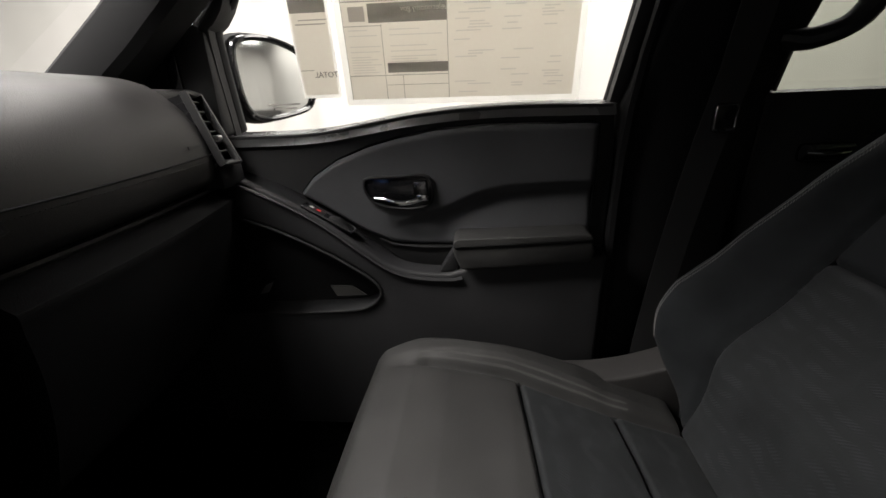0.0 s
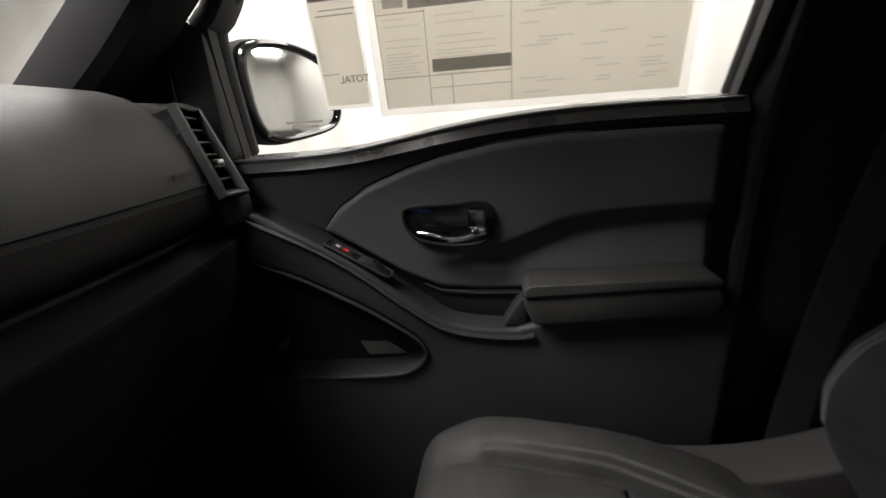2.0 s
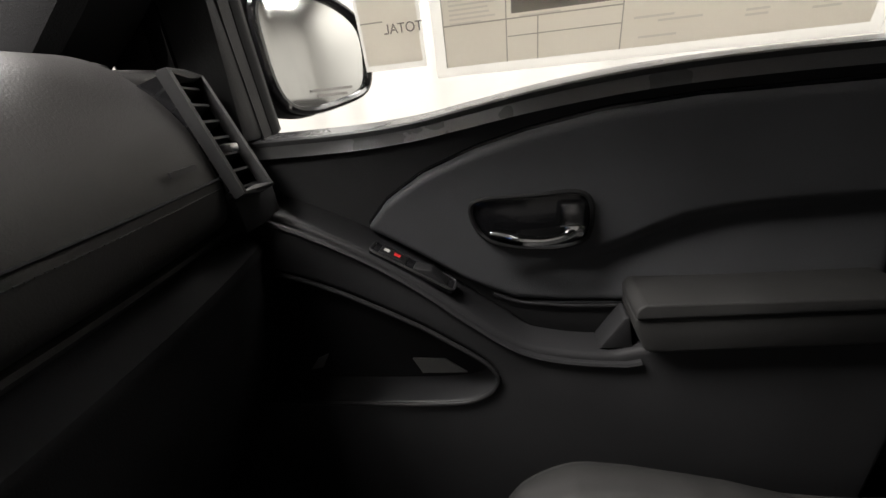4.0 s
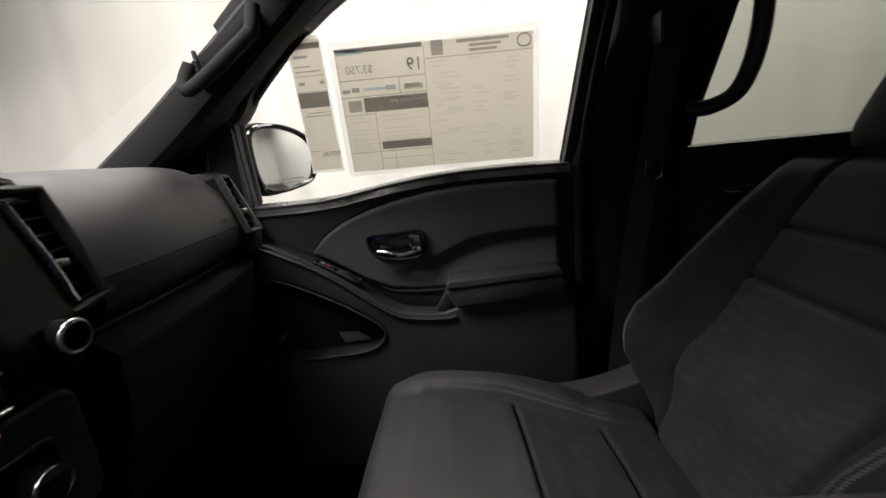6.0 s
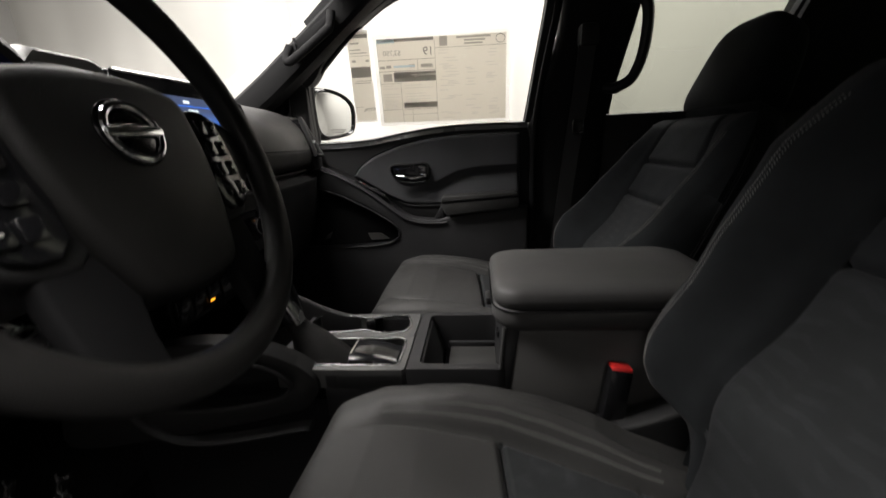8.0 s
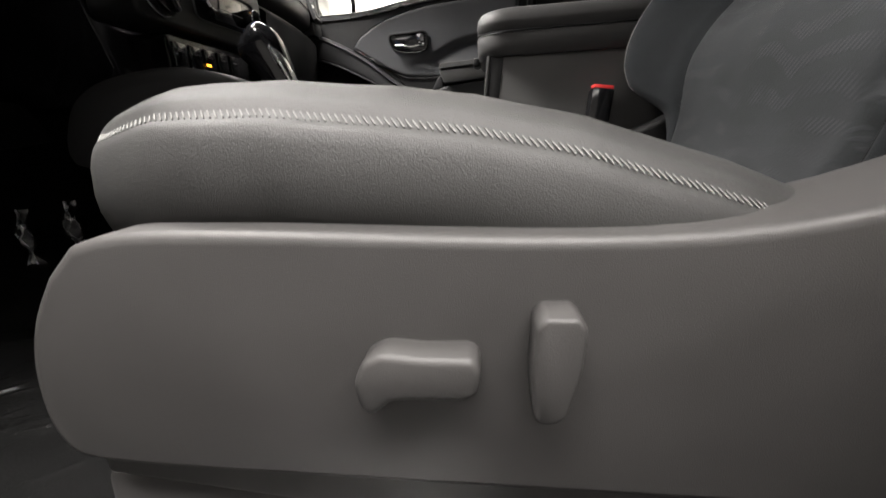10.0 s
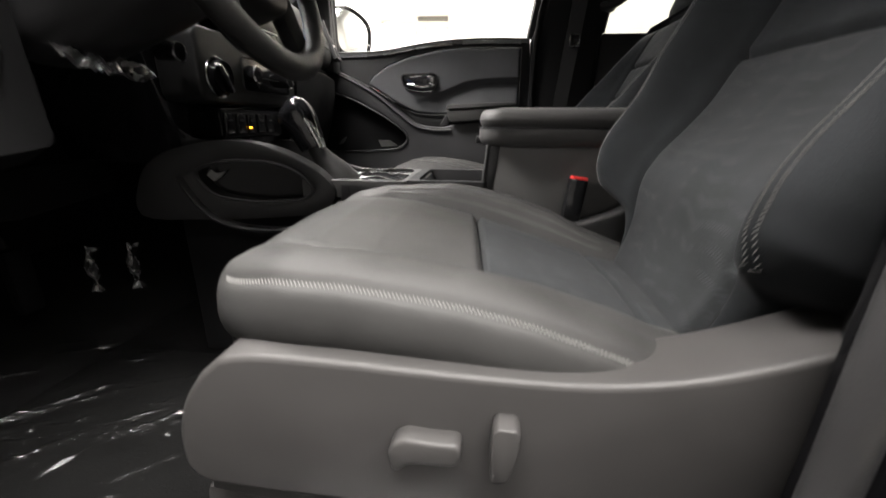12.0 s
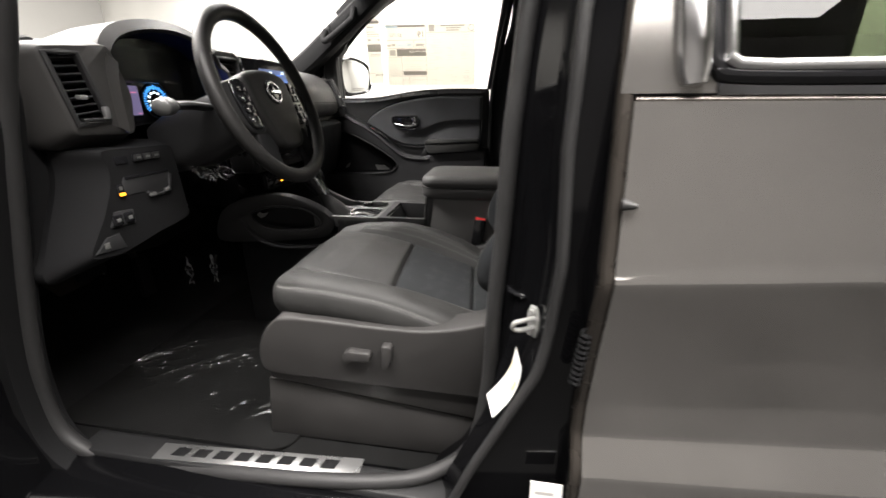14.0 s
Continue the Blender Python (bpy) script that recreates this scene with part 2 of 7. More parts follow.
SCREEN_FADE = gradient_glow("screen_blue_fade", (0.02, 0.20, 0.85), (0.035, 0.045, 0.08), 1.385, 1.432, 0.9)
SCREEN_VIOLET = glow("screen_dim_violet", (0.12, 0.10, 0.19), 0.55)
SCREEN_PINK = glow("screen_pink", (0.55, 0.16, 0.30), 0.6)
SCREEN_BLUE = glow("screen_blue", (0.02, 0.16, 0.8), 0.9)
SCREEN_DEEP = glow("screen_deep_blue", (0.01, 0.06, 0.30), 0.8)
SCREEN_BUTTON = glow("screen_button_blue", (0.05, 0.28, 0.75), 0.9)
SCREEN_SKY = glow("screen_light_blue", (0.25, 0.6, 1.0), 0.9)
SCREEN_WHITE = glow("screen_white", (0.8, 0.92, 1.0), 1.0)
SCREEN_RED = glow("screen_red", (0.8, 0.06, 0.05), 0.9)
SCREEN_ORANGE = glow("screen_orange", (1.0, 0.3, 0.04), 0.9)
AMBER = glow("amber_indicator", (1.0, 0.36, 0.02), 1.6)


# ---- builders ----
def part(name, bm, material, parent=None, label="", smooth=35, kind=""):
    """One bmesh becomes one mesh object, under a thing or under a part."""
    me = bpy.data.meshes.new(name)
    bmesh.ops.recalc_face_normals(bm, faces=bm.faces)
    bm.to_mesh(me)
    bm.free()
    me.polygons.foreach_set("use_smooth", [True] * len(me.polygons))
    me.set_sharp_from_angle(angle=radians(smooth))
    me.materials.append(material)
    ob = new(name, me)
    if parent:
        ob.parent = parent
    return tagged(ob, label, kind=kind)


def thing(name, label, category, group="", kind=""):
    return tagged(new(name), label, category, group, kind)


def bevel(bm, r, seg=2, angle=25):
    if r > 0:
        edges = [e for e in bm.edges if len(e.link_faces) == 2 and e.calc_face_angle(0) > radians(angle)]
        bmesh.ops.bevel(bm, geom=edges, offset=r, segments=seg, profile=0.5, affect="EDGES", clamp_overlap=True)
    return bm


def box(x0, x1, y0, y1, z0, z1, r=0.0, seg=2):
    bm = bmesh.new()
    bmesh.ops.create_cube(bm, size=1)
    for v in bm.verts:
        v.co = ((x0 + x1) / 2 + v.co.x * (x1 - x0), (y0 + y1) / 2 + v.co.y * (y1 - y0), (z0 + z1) / 2 + v.co.z * (z1 - z0))
    return bevel(bm, min(r, 0.49 * min(x1 - x0, y1 - y0, z1 - z0)), seg)


def joined(*bms):
    out = bmesh.new()
    for b in bms:
        me = bpy.data.meshes.new("tmp")
        b.to_mesh(me)
        b.free()
        out.from_mesh(me)
        bpy.data.meshes.remove(me)
    return out


def welded(bm):
    bmesh.ops.remove_doubles(bm, verts=bm.verts, dist=0.00002)
    return bm


def moved(bm, m):
    bm.transform(m)
    return bm


AXES = {"x": lambda a, b, d: (d, a, b), "y": lambda a, b, d: (a, d, b), "z": lambda a, b, d: (a, b, d)}


def prism(pts, axis, d0, d1, r=0.0, seg=2, angle=25):
    """A polygon drawn across an axis (x: y,z; y: x,z; z: x,y), with depth from d0 to d1 and rounded edges."""
    bm = bmesh.new()
    f = AXES[axis]
    a = [bm.verts.new(f(p, q, d0)) for p, q in pts]
    b = [bm.verts.new(f(p, q, d1)) for p, q in pts]
    bm.faces.new(a)
    bm.faces.new(b[::-1])
    n = len(pts)
    for i in range(n):
        bm.faces.new((a[i], b[i], b[(i + 1) % n], a[(i + 1) % n]))
    bmesh.ops.recalc_face_normals(bm, faces=bm.faces)
    return bevel(bm, r, seg, angle)


def spline(pts, n, closed=False):
    """Catmull-Rom through the points, n steps a span."""
    P = [Vector(p) for p in pts]
    k = len(P)
    out = []
    for i in range(k if closed else k - 1):
        if closed:
            a, b, c, d = P[(i - 1) % k], P[i], P[(i + 1) % k], P[(i + 2) % k]
        else:
            a, b, c, d = P[max(i - 1, 0)], P[i], P[i + 1], P[min(i + 2, k - 1)]
        for j in range(n):
            t = j / n
            out.append(0.5 * ((2 * b) + (c - a) * t + (2 * a - 5 * b + 4 * c - d) * t * t + (3 * b - a - 3 * c + d) * t ** 3))
    if not closed:
        out.append(P[-1])
    return out


def curve2(pts, n=4, closed=False):
    return [(v.x, v.y) for v in spline([(p[0], p[1], 0) for p in pts], n, closed)]


def loft(rings, caps=True, closed=False):
    bm = bmesh.new()
    R = [[bm.verts.new(p) for p in ring] for ring in rings]
    n = len(R[0])
    for i in range(len(R) if closed else len(R) - 1):
        a, b = R[i], R[(i + 1) % len(R)]
        for j in range(n):
            bm.faces.new((a[j], a[(j + 1) % n], b[(j + 1) % n], b[j]))
    if caps and not closed:
        bm.faces.new(R[0][::-1])
        bm.faces.new(R[-1])
    return bm


def tube(path, rx, ry=None, n=10, closed=False, up=(0, 0, 1), power=2.0, scale=None):
    """A swept (super)ellipse: rx across, ry along up."""
    ry = ry or rx
    P = [Vector(p) for p in path]
    rings = []
    k = len(P)
    for i, p in enumerate(P):
        if closed:
            t = P[(i + 1) % k] - P[(i - 1) % k]
        else:
            t = P[min(i + 1, k - 1)] - P[max(i - 1, 0)]
        t.normalize()
        side = t.cross(Vector(up))
        if side.length < 1e-4:
            side = t.cross(Vector((0.3, 1, 0.1)))
        side.normalize()
        top = side.cross(t)
        s = scale[i] if scale else 1.0
        ring = []
        for j in range(n):
            a = 2 * math.pi * j / n
            c, d = math.cos(a), math.sin(a)
            ring.append(p + side * rx * s * math.copysign(abs(c) ** (2 / power), c) + top * ry * s * math.copysign(abs(d) ** (2 / power), d))
        rings.append(ring)
    return loft(rings, closed=closed)


def rod(p, q, r0, r1=None, n=16):
    r1 = r0 if r1 is None else r1
    p, q = Vector(p), Vector(q)
    return tube([p, q], r0, n=n, up=(0.3, 0.2, 0.9), scale=[1, r1 / r0])


def sheet(fn, us, vs, keep=None, thick=0.0):
    """A surface fn(u, v) over two lists of values."""
    bm = bmesh.new()
    V = {}
    for i, u in enumerate(us):
        for j, v in enumerate(vs):
            V[i, j] = bm.verts.new(fn(u, v))
    for i in range(len(us) - 1):
        for j in range(len(vs) - 1):
            if keep is None or keep((us[i] + us[i + 1]) / 2, (vs[j] + vs[j + 1]) / 2):
                bm.faces.new((V[i, j], V[i + 1, j], V[i + 1, j + 1], V[i, j + 1]))
    bmesh.ops.delete(bm, geom=[v for v in bm.verts if not v.link_faces], context="VERTS")
    if thick:
        bmesh.ops.solidify(bm, geom=bm.faces[:], thickness=thick)
    return bm


def stitches(path, step=0.0055, size=0.0009, gap=0.45, lift=0.0006, across=0.0):
    """A row of short thread stitches along a path, joined into one mesh."""
    P = [Vector(p) for p in path]
    verts, faces = [], []
    dist, nxt = 0.0, 0.0
    for a, b in zip(P, P[1:]):
        d = (b - a).length
        while nxt < dist + d:
            t = (b - a).normalized()
            c = a + t * (nxt - dist) + Vector((0, 0, lift))
            s = t.cross(Vector((0, 0, 1)))
            s = s.normalized() if s.length > 1e-3 else Vector((1, 0, 0))
            if across:
                t, s = (s * math.cos(0.35) + t * math.sin(0.35)), (t * math.cos(0.35) - s * math.sin(0.35))
            w = s.cross(t)
            h = across / 2 if across else step * (1 - gap) / 2
            k = len(verts)
            for m in (-h, h):
                for ss, ww in ((-1, 0), (0, 1), (1, 0), (0, -1)):
                    verts.append(c + t * m + s * ss * size + w * ww * size)
            for j in range(4):
                faces.append((k + j, k + (j + 1) % 4, k + 4 + (j + 1) % 4, k + 4 + j))
            faces += [(k + 3, k + 2, k + 1, k), (k + 4, k + 5, k + 6, k + 7)]
            nxt += step
        dist += d
    bm = bmesh.new()
    V = [bm.verts.new(v) for v in verts]
    for f in faces:
        bm.faces.new([V[i] for i in f])
    return bm


def ladder(a, b, size=0.0007, slant=1):
    """Short thread stitches laid from one edge line to the other, joined into one mesh."""
    verts, faces = [], []
    for i in range(len(a) - slant):
        p, q = Vector(a[i]), Vector(b[i + slant])
        t = (q - p).normalized()
        s = t.cross(Vector((0.3, 0.2, 1))).normalized()
        w = s.cross(t)
        k = len(verts)
        for m in (p, q):
            for ss, ww in ((-1, 0), (0, 1), (1, 0), (0, -1)):
                verts.append(m + s * ss * size + w * ww * size)
        for j in range(4):
            faces.append((k + j, k + (j + 1) % 4, k + 4 + (j + 1) % 4, k + 4 + j))
        faces += [(k + 3, k + 2, k + 1, k), (k + 4, k + 5, k + 6, k + 7)]
    me = bpy.data.meshes.new("tmp")
    me.from_pydata(verts, [], faces)
    bm = bmesh.new()
    bm.from_mesh(me)
    bpy.data.meshes.remove(me)
    return bm


def smooth01(a, b, x):
    t = min(1.0, max(0.0, (x - a) / (b - a)))
    return t * t * (3 - 2 * t)


def lerp_table(table, x):
    for (a, p), (b, q) in zip(table, table[1:]):
        if x <= b:
            t = max(0.0, (x - a) / (b - a))
            return p + (q - p) * t
    return table[-1][1]


def round_poly(pts, r, n=4):
    """The same outline with each corner rounded."""
    P = [Vector((p[0], p[1], 0)) for p in pts]
    out = []
    for i, p in enumerate(P):
        a, b = P[i - 1] - p, P[(i + 1) % len(P)] - p
        p0, p1 = p + a.normalized() * min(r, a.length * 0.45), p + b.normalized() * min(r, b.length * 0.45)
        for j in range(n + 1):
            t = j / n
            q = p0 * (1 - t) ** 2 + p * (2 * t * (1 - t)) + p1 * t * t
            out.append((q.x, q.y))
    return out


def steps(a, b, n):
    return [a + (b - a) * i / n for i in range(n + 1)]


def rrect(a0, a1, b0, b1, r, n=5):
    """A rounded rectangle outline in two coordinates."""
    out = []
    for cx, cy, s in ((a1 - r, b1 - r, 0), (a0 + r, b1 - r, 90), (a0 + r, b0 + r, 180), (a1 - r, b0 + r, 270)):
        for i in range(n + 1):
            t = radians(s + 90 * i / n)
            out.append((cx + r * math.cos(t), cy + r * math.sin(t)))
    return out


# ---- booth ----
# floor and ceiling close the booth; their colours hold down the bounce
part("floor", box(-6, 6, -5.5, 4.2, -0.1, 0.0), CONCRETE, label="smooth concrete booth floor under the truck, darkened to cut bounced light", kind="structure")
part("ceiling", box(-6, 6, -5.5, 4.2, 3.9, 4.0), BACKDROP, kind="structure", label="booth ceiling above the truck, toned down to cut bounced light")


def curtain_wall(name, p, q, depth, mat, label, seed, flat=None):
    """A hanging white curtain from p to q, with soft uneven folds that fan out towards the floor."""
    p, q = Vector(p), Vector(q)
    along = (q - p).normalized()
    out = along.cross(Vector((0, 0, 1)))
    length = (q - p).length

    def at(u, z):
        calm = 1.0 if flat is None else 1.0 - 0.9 * max(smooth01(flat[2], flat[3], u), smooth01(flat[1], flat[0], u))
        k = noise.noise((u * 1.3 + seed, z * 0.12, seed)) * 1.0 + 0.55 * noise.noise((u * 4.1 + seed, z * 0.2, 3.1 + seed))
        sharp = 0.35 * abs(noise.noise((u * 2.3 - seed, z * 0.35 + u * 0.3, 7.7)))
        return p + along * u + out * depth * calm * (k + sharp) + Vector((0, 0, z))

    return part(name, sheet(at, steps(0, length, int(length / 0.035)), steps(0, 3.9, 14), thick=0.01), mat, label=label, kind="structure", smooth=80)


curtain_wall("wall_passenger_side", (-6, 3.3, 0), (6, 3.3, 0), 0.26, CURTAIN, "white cloth backdrop hanging in soft folds", 2.0, (4.0, 4.9, 7.2, 7.6))
# weaker light on this curtain is put into its colour
curtain_wall("wall_front", (-4.2, -5.5, 0), (-4.2, 4.2, 0), 0.003, FRONT_CURTAIN, "cloth backdrop ahead of the truck, darkened to look less lit", 5.0)
# added wall out of view; shapes the fill and the rear door's reflection
part("wall_driver_side", box(-6, 6, -5.6, -5.4, 0, 3.9), DIM_WALL, kind="structure", label="unseen closing wall, grey kept dark to limit fill light")
curtain_wall("wall_rear", (5.8, 4.2, 0), (5.8, -5.5, 0), 0.08, CURTAIN, "white cloth backdrop hanging behind the truck", 9.0)

# ---- cab shell ----
CY = 0.03


def glass_y(z):
    return 0.800 - 0.16 * (z - 1.41)


part("cab_floor", box(-0.95, 1.75, -0.70, 0.815, 0.56, 0.615, 0.01), CARPET, kind="structure", label="black carpeted cab floor")
part("firewall", prism([(-0.62, 0.60), (-0.95, 0.80), (-0.95, 1.40), (-0.99, 1.40), (-0.99, 0.56), (-0.62, 0.56)], "y", -0.72, 0.78), CARPET, kind="structure", label="black carpeted firewall under the dashboard")
part("rear_window", box(1.686, 1.692, -0.60, 0.72, 1.42, 1.81), REAR_GLASS, kind="structure", label="dark tinted rear window of the cab").visible_shadow = False
part("rear_cab_wall", joined(box(1.66, 1.72, -0.76, 0.80, 0.6, 1.42), box(1.66, 1.72, -0.76, 0.80, 1.81, 1.88), box(1.66, 1.72, -0.76, -0.60, 1.42, 1.81), box(1.66, 1.72, 0.72, 0.80, 1.42, 1.81)), HEADLINER, kind="structure", label="dark trim on the rear wall of the cab")
roof_rings = []
for x, z, w in ((-0.22, 1.815, 0.60), (-0.10, 1.865, 0.63), (0.3, 1.90, 0.655), (0.9, 1.90, 0.655), (1.72, 1.86, 0.62)):
    ring = []
    for k in range(13):
        a = -1 + 2 * k / 12
        ring.append((x, CY + a * w, z - 0.035 * abs(a) ** 4))
    roof_rings.append(ring + [(x, CY + a * w, z + 0.05 - 0.045 * abs(a) ** 4) for a in (1, 0.5, 0, -0.5, -1)])
part("roof", loft(roof_rings), HEADLINER, kind="structure", label="dark headliner under the cab roof")

part("body_side_passenger", prism([(-0.99, 0.45), (1.74, 0.45), (1.74, 1.36), (-0.99, 1.36)], "y", 0.806, 0.90, 0.02), SKIN, kind="structure", label="dark metallic body side under the passenger windows")
part("kick_panel_passenger", box(-0.97, -0.44, 0.745, 0.80, 0.56, 1.37, 0.01), PLASTIC, kind="structure", label="dark plastic kick panel in the passenger footwell")
part("cowl", box(-1.02, -0.90, -0.80, 0.86, 1.28, 1.43, 0.01), PLASTIC, kind="structure", label="black cowl under the windscreen")
# roof rails and pillars
for s, nm in ((1, "passenger"), (-1, "driver")):
    y0 = CY + s * 0.665
    rail = spline([(-0.30, y0 + s * 0.005, 1.70), (-0.12, y0 - s * 0.02, 1.815), (0.1, y0 - s * 0.02, 1.845), (0.6, y0 - s * 0.02, 1.85), (1.1, y0 - s * 0.02, 1.84), (1.72, y0 - s * 0.02, 1.80)], 5)
    part("roof_rail_" + nm, tube(rail, 0.05, 0.035, 10, power=3), PILLAR, kind="structure", label="dark roof rail trim above the doors")

# ---- windscreen pillars ----
def a_pillar(s, name):
    """A-pillar with its inner trim; s is +1 on the passenger side."""
    y = lambda v: CY + s * (v - CY)
    rings = []
    for x, z, yc, w, d in ((-0.95, 1.31, 0.70, 0.045, 0.05), (-0.66, 1.412, 0.695, 0.045, 0.05), (-0.46, 1.545, 0.688, 0.045, 0.048), (-0.30, 1.660, 0.676, 0.044, 0.045), (-0.14, 1.775, 0.66, 0.042, 0.045), (-0.02, 1.845, 0.648, 0.04, 0.04)):
        t = Vector((0.84, 0, 0.54))
        n = Vector((-0.585, 0, 0.811))
        ring = []
        for k in range(12):
            a = 2 * math.pi * k / 12
            c, e = math.cos(a), math.sin(a)
            c, e = math.copysign(abs(c) ** 0.6, c), math.copysign(abs(e) ** 0.6, e)
            ring.append(Vector((x, y(yc), z)) + Vector((0, s * c * d, 0)) + n * e * w)
        rings.append(ring)
    return part(name, loft(rings), PILLAR, kind="structure", label="charcoal trim over the windscreen pillar")


a_pillar(1, "a_pillar_passenger")
a_pillar(-1, "a_pillar_driver")
part("windscreen", sheet(lambda u, v: (-0.95 + 0.80 * u, CY + v * (0.76 - 0.08 * u), 1.44 + 0.41 * u + 0.02 * (1 - v * v)), steps(0, 1, 6), steps(-1, 1, 10)), SCREEN_GLASS, kind="structure", label="clear sloping windscreen glass").visible_shadow = False

# ---- passenger door ----
BELT = [(-0.47, 1.372), (-0.35, 1.372), (-0.244, 1.373), (-0.17, 1.378), (-0.109, 1.387), (-0.01, 1.401), (0.089, 1.409), (0.2, 1.411), (0.345, 1.409)]
door = thing("passenger_door", "closed charcoal truck door with padded armrest and chrome handle", "car door")
belt = curve2(BELT, 4)
part("panel", prism(belt + [(0.352, 1.30), (0.345, 0.70), (-0.47, 0.70)], "y", 0.748, 0.805, 0.006), DOOR_PLASTIC, door)
# sloping belt ledge that catches the window light
part("belt_ledge", loft([[(x, 0.739, z - 0.020), (x, 0.752, z - 0.001), (x, 0.800, z + 0.004), (x, 0.802, z - 0.02)] for x, z in belt]), LEDGE, door, "satin charcoal ledge along the window")
INS_TOP = [(-0.238, 1.263), (-0.212, 1.292), (-0.164, 1.322), (-0.10, 1.346), (-0.045, 1.360), (0.03, 1.373), (0.12, 1.379), (0.30, 1.378), (0.318, 1.376)]
INS_LOW = [(-0.238, 1.257), (-0.18, 1.223), (-0.124, 1.186), (-0.09, 1.170), (-0.064, 1.158), (-0.006, 1.152), (0.06, 1.152), (0.318, 1.155)]
INS_FOLD = [(-0.06, 1.200), (-0.007, 1.215), (0.045, 1.228), (0.081, 1.244), (0.115, 1.258), (0.164, 1.267), (0.215, 1.270), (0.318, 1.273)]


def insert_pt(x, f):
    """Padded insert that swells above a soft wave and tucks in under it."""
    lo, hi = lerp_table(INS_LOW, x), lerp_table(INS_TOP, x)
    z, fold = lo + f * (hi - lo), lerp_table(INS_FOLD, x)
    fade = smooth01(-0.09, 0.06, x)
    y = 0.732 - 0.004 * smooth01(1.38, fold + 0.01, z) + fade * (0.013 * smooth01(fold + 0.008, fold - 0.016, z) - 0.011 * smooth01(fold - 0.02, fold - 0.09, z))
    e = min(hi - z, z - lo, x + 0.2385, 0.3185 - x)
    if e < 0.012:
        y += 0.012 * (1 - math.sqrt(max(0.0, 1 - ((0.012 - max(e, 0)) / 0.012) ** 2)))
    return (x, y + 0.0006 * noise.noise((x * 14, z * 14, 2.7)), z)


part("insert", sheet(insert_pt, steps(-0.238, 0.318, 130), steps(0, 1, 70)), PLASTIC_SOFT, door, "padded charcoal insert with a soft wave", smooth=70)
part("insert_piping", tube([(x, 0.744, lerp_table(INS_TOP, x)) for x in steps(-0.238, 0.318, 40)] + [(x, 0.744, lerp_table(INS_LOW, x)) for x in steps(0.318, -0.236, 40)], 0.0035, 0.0035, 6, closed=True, up=(0, 1, 0)), PIANO, door, "dark gap round the insert")
swoosh = curve2([(-0.50, 1.335), (-0.40, 1.318), (-0.32, 1.292), (-0.238, 1.252), (-0.174, 1.210), (-0.12, 1.166), (-0.06, 1.124), (0.0, 1.110), (0.06, 1.108)], 4)
pocket = curve2([(-0.50, 1.015), (-0.30, 1.018), (-0.154, 1.026), (-0.108, 1.040), (-0.088, 1.066), (-0.10, 1.092), (-0.14, 1.122), (-0.196, 1.157), (-0.30, 1.208), (-0.40, 1.235), (-0.50, 1.25)], 4)
lower = swoosh[:-1] + [(0.06, 1.112), (0.10, 1.122), (0.312, 1.142), (0.342, 1.146), (0.340, 0.72), (-0.50, 0.72)] + pocket
part("lower_panel", prism(lower, "y", 0.690, 0.765, 0.008, 3), TRIM_GREY, door)
part("pocket_rim", tube([(x, 0.688, z) for x, z in pocket], 0.003, 0.003, 8, up=(0, 1, 0)), PLASTIC, door, "thin rim round the map pocket")
part("shelf_trim", tube([(x, 0.690, z - 0.012) for x, z in swoosh[6:]] + [(0.075, 0.690, 1.100)], 0.004, 0.006, 8, up=(0, 1, 0)), TRIM_GREY, door, "satin line under the armrest")
# flat near-black sheet painted in as the pocket's inner shade
part("pocket_shade", prism(pocket, "y", 0.743, 0.748), KNEE, door, "near-black backing standing in for shade inside the map pocket")
# papers take a dark grey to imitate the pocket's shade on them
part("leaflet", joined(prism([(-0.20, 1.033), (-0.135, 1.036), (-0.165, 1.058), (-0.212, 1.058)], "y", 0.738, 0.741, 0), prism([(-0.37, 1.04), (-0.355, 1.06), (-0.335, 1.07), (-0.35, 1.045)], "y", 0.730, 0.733, 0)), KNOB_GREY, door, "folded papers in the map pocket, greyed as if shaded")
part("armrest_base", prism(curve2([(0.074, 1.124), (0.062, 1.150), (0.060, 1.169)], 3) + [(0.308, 1.180), (0.315, 1.160), (0.308, 1.140), (0.10, 1.124)], "y", 0.674, 0.745, 0.010, 3), LEATHER, door, "padded side of the armrest", smooth=50)
part("armrest_pad", prism(curve2([(0.060, 1.1675), (0.060, 1.178), (0.068, 1.186)], 3) + [(0.300, 1.194), (0.308, 1.190), (0.310, 1.181)], "y", 0.671, 0.742, 0.006, 3), LEATHER, door, "padded charcoal armrest top", smooth=50)
part("pull_recess", prism(curve2([(-0.098, 1.178), (-0.064, 1.158), (-0.006, 1.153), (0.062, 1.153)], 3) + [(0.068, 1.105), (0.03, 1.105), (-0.04, 1.112), (-0.08, 1.145)], "y", 0.734, 0.75, 0.002), PLASTIC, door, "dark pull recess ahead of the armrest")
part("pull_cup", prism([(0.030, 1.109), (0.068, 1.111), (0.062, 1.153), (0.056, 1.152)], "y", 0.699, 0.734, 0.004), TRIM_GREY, door, "grey end wall of the pull recess")
part("recess_lip", tube([(x, 0.7315, lerp_table(INS_LOW, x) - 0.003) for x in steps(-0.09, 0.06, 14)], 0.0022, 0.0022, 6, up=(0, 1, 0)), TRIM_GREY, door, "thin satin lip over the pull recess")
bez = [(-0.110, 1.281), (-0.104, 1.256), (-0.082, 1.237), (-0.03, 1.230), (0.010, 1.236), (0.021, 1.254), (0.019, 1.284), (0.002, 1.2945), (-0.04, 1.2925), (-0.096, 1.291)]
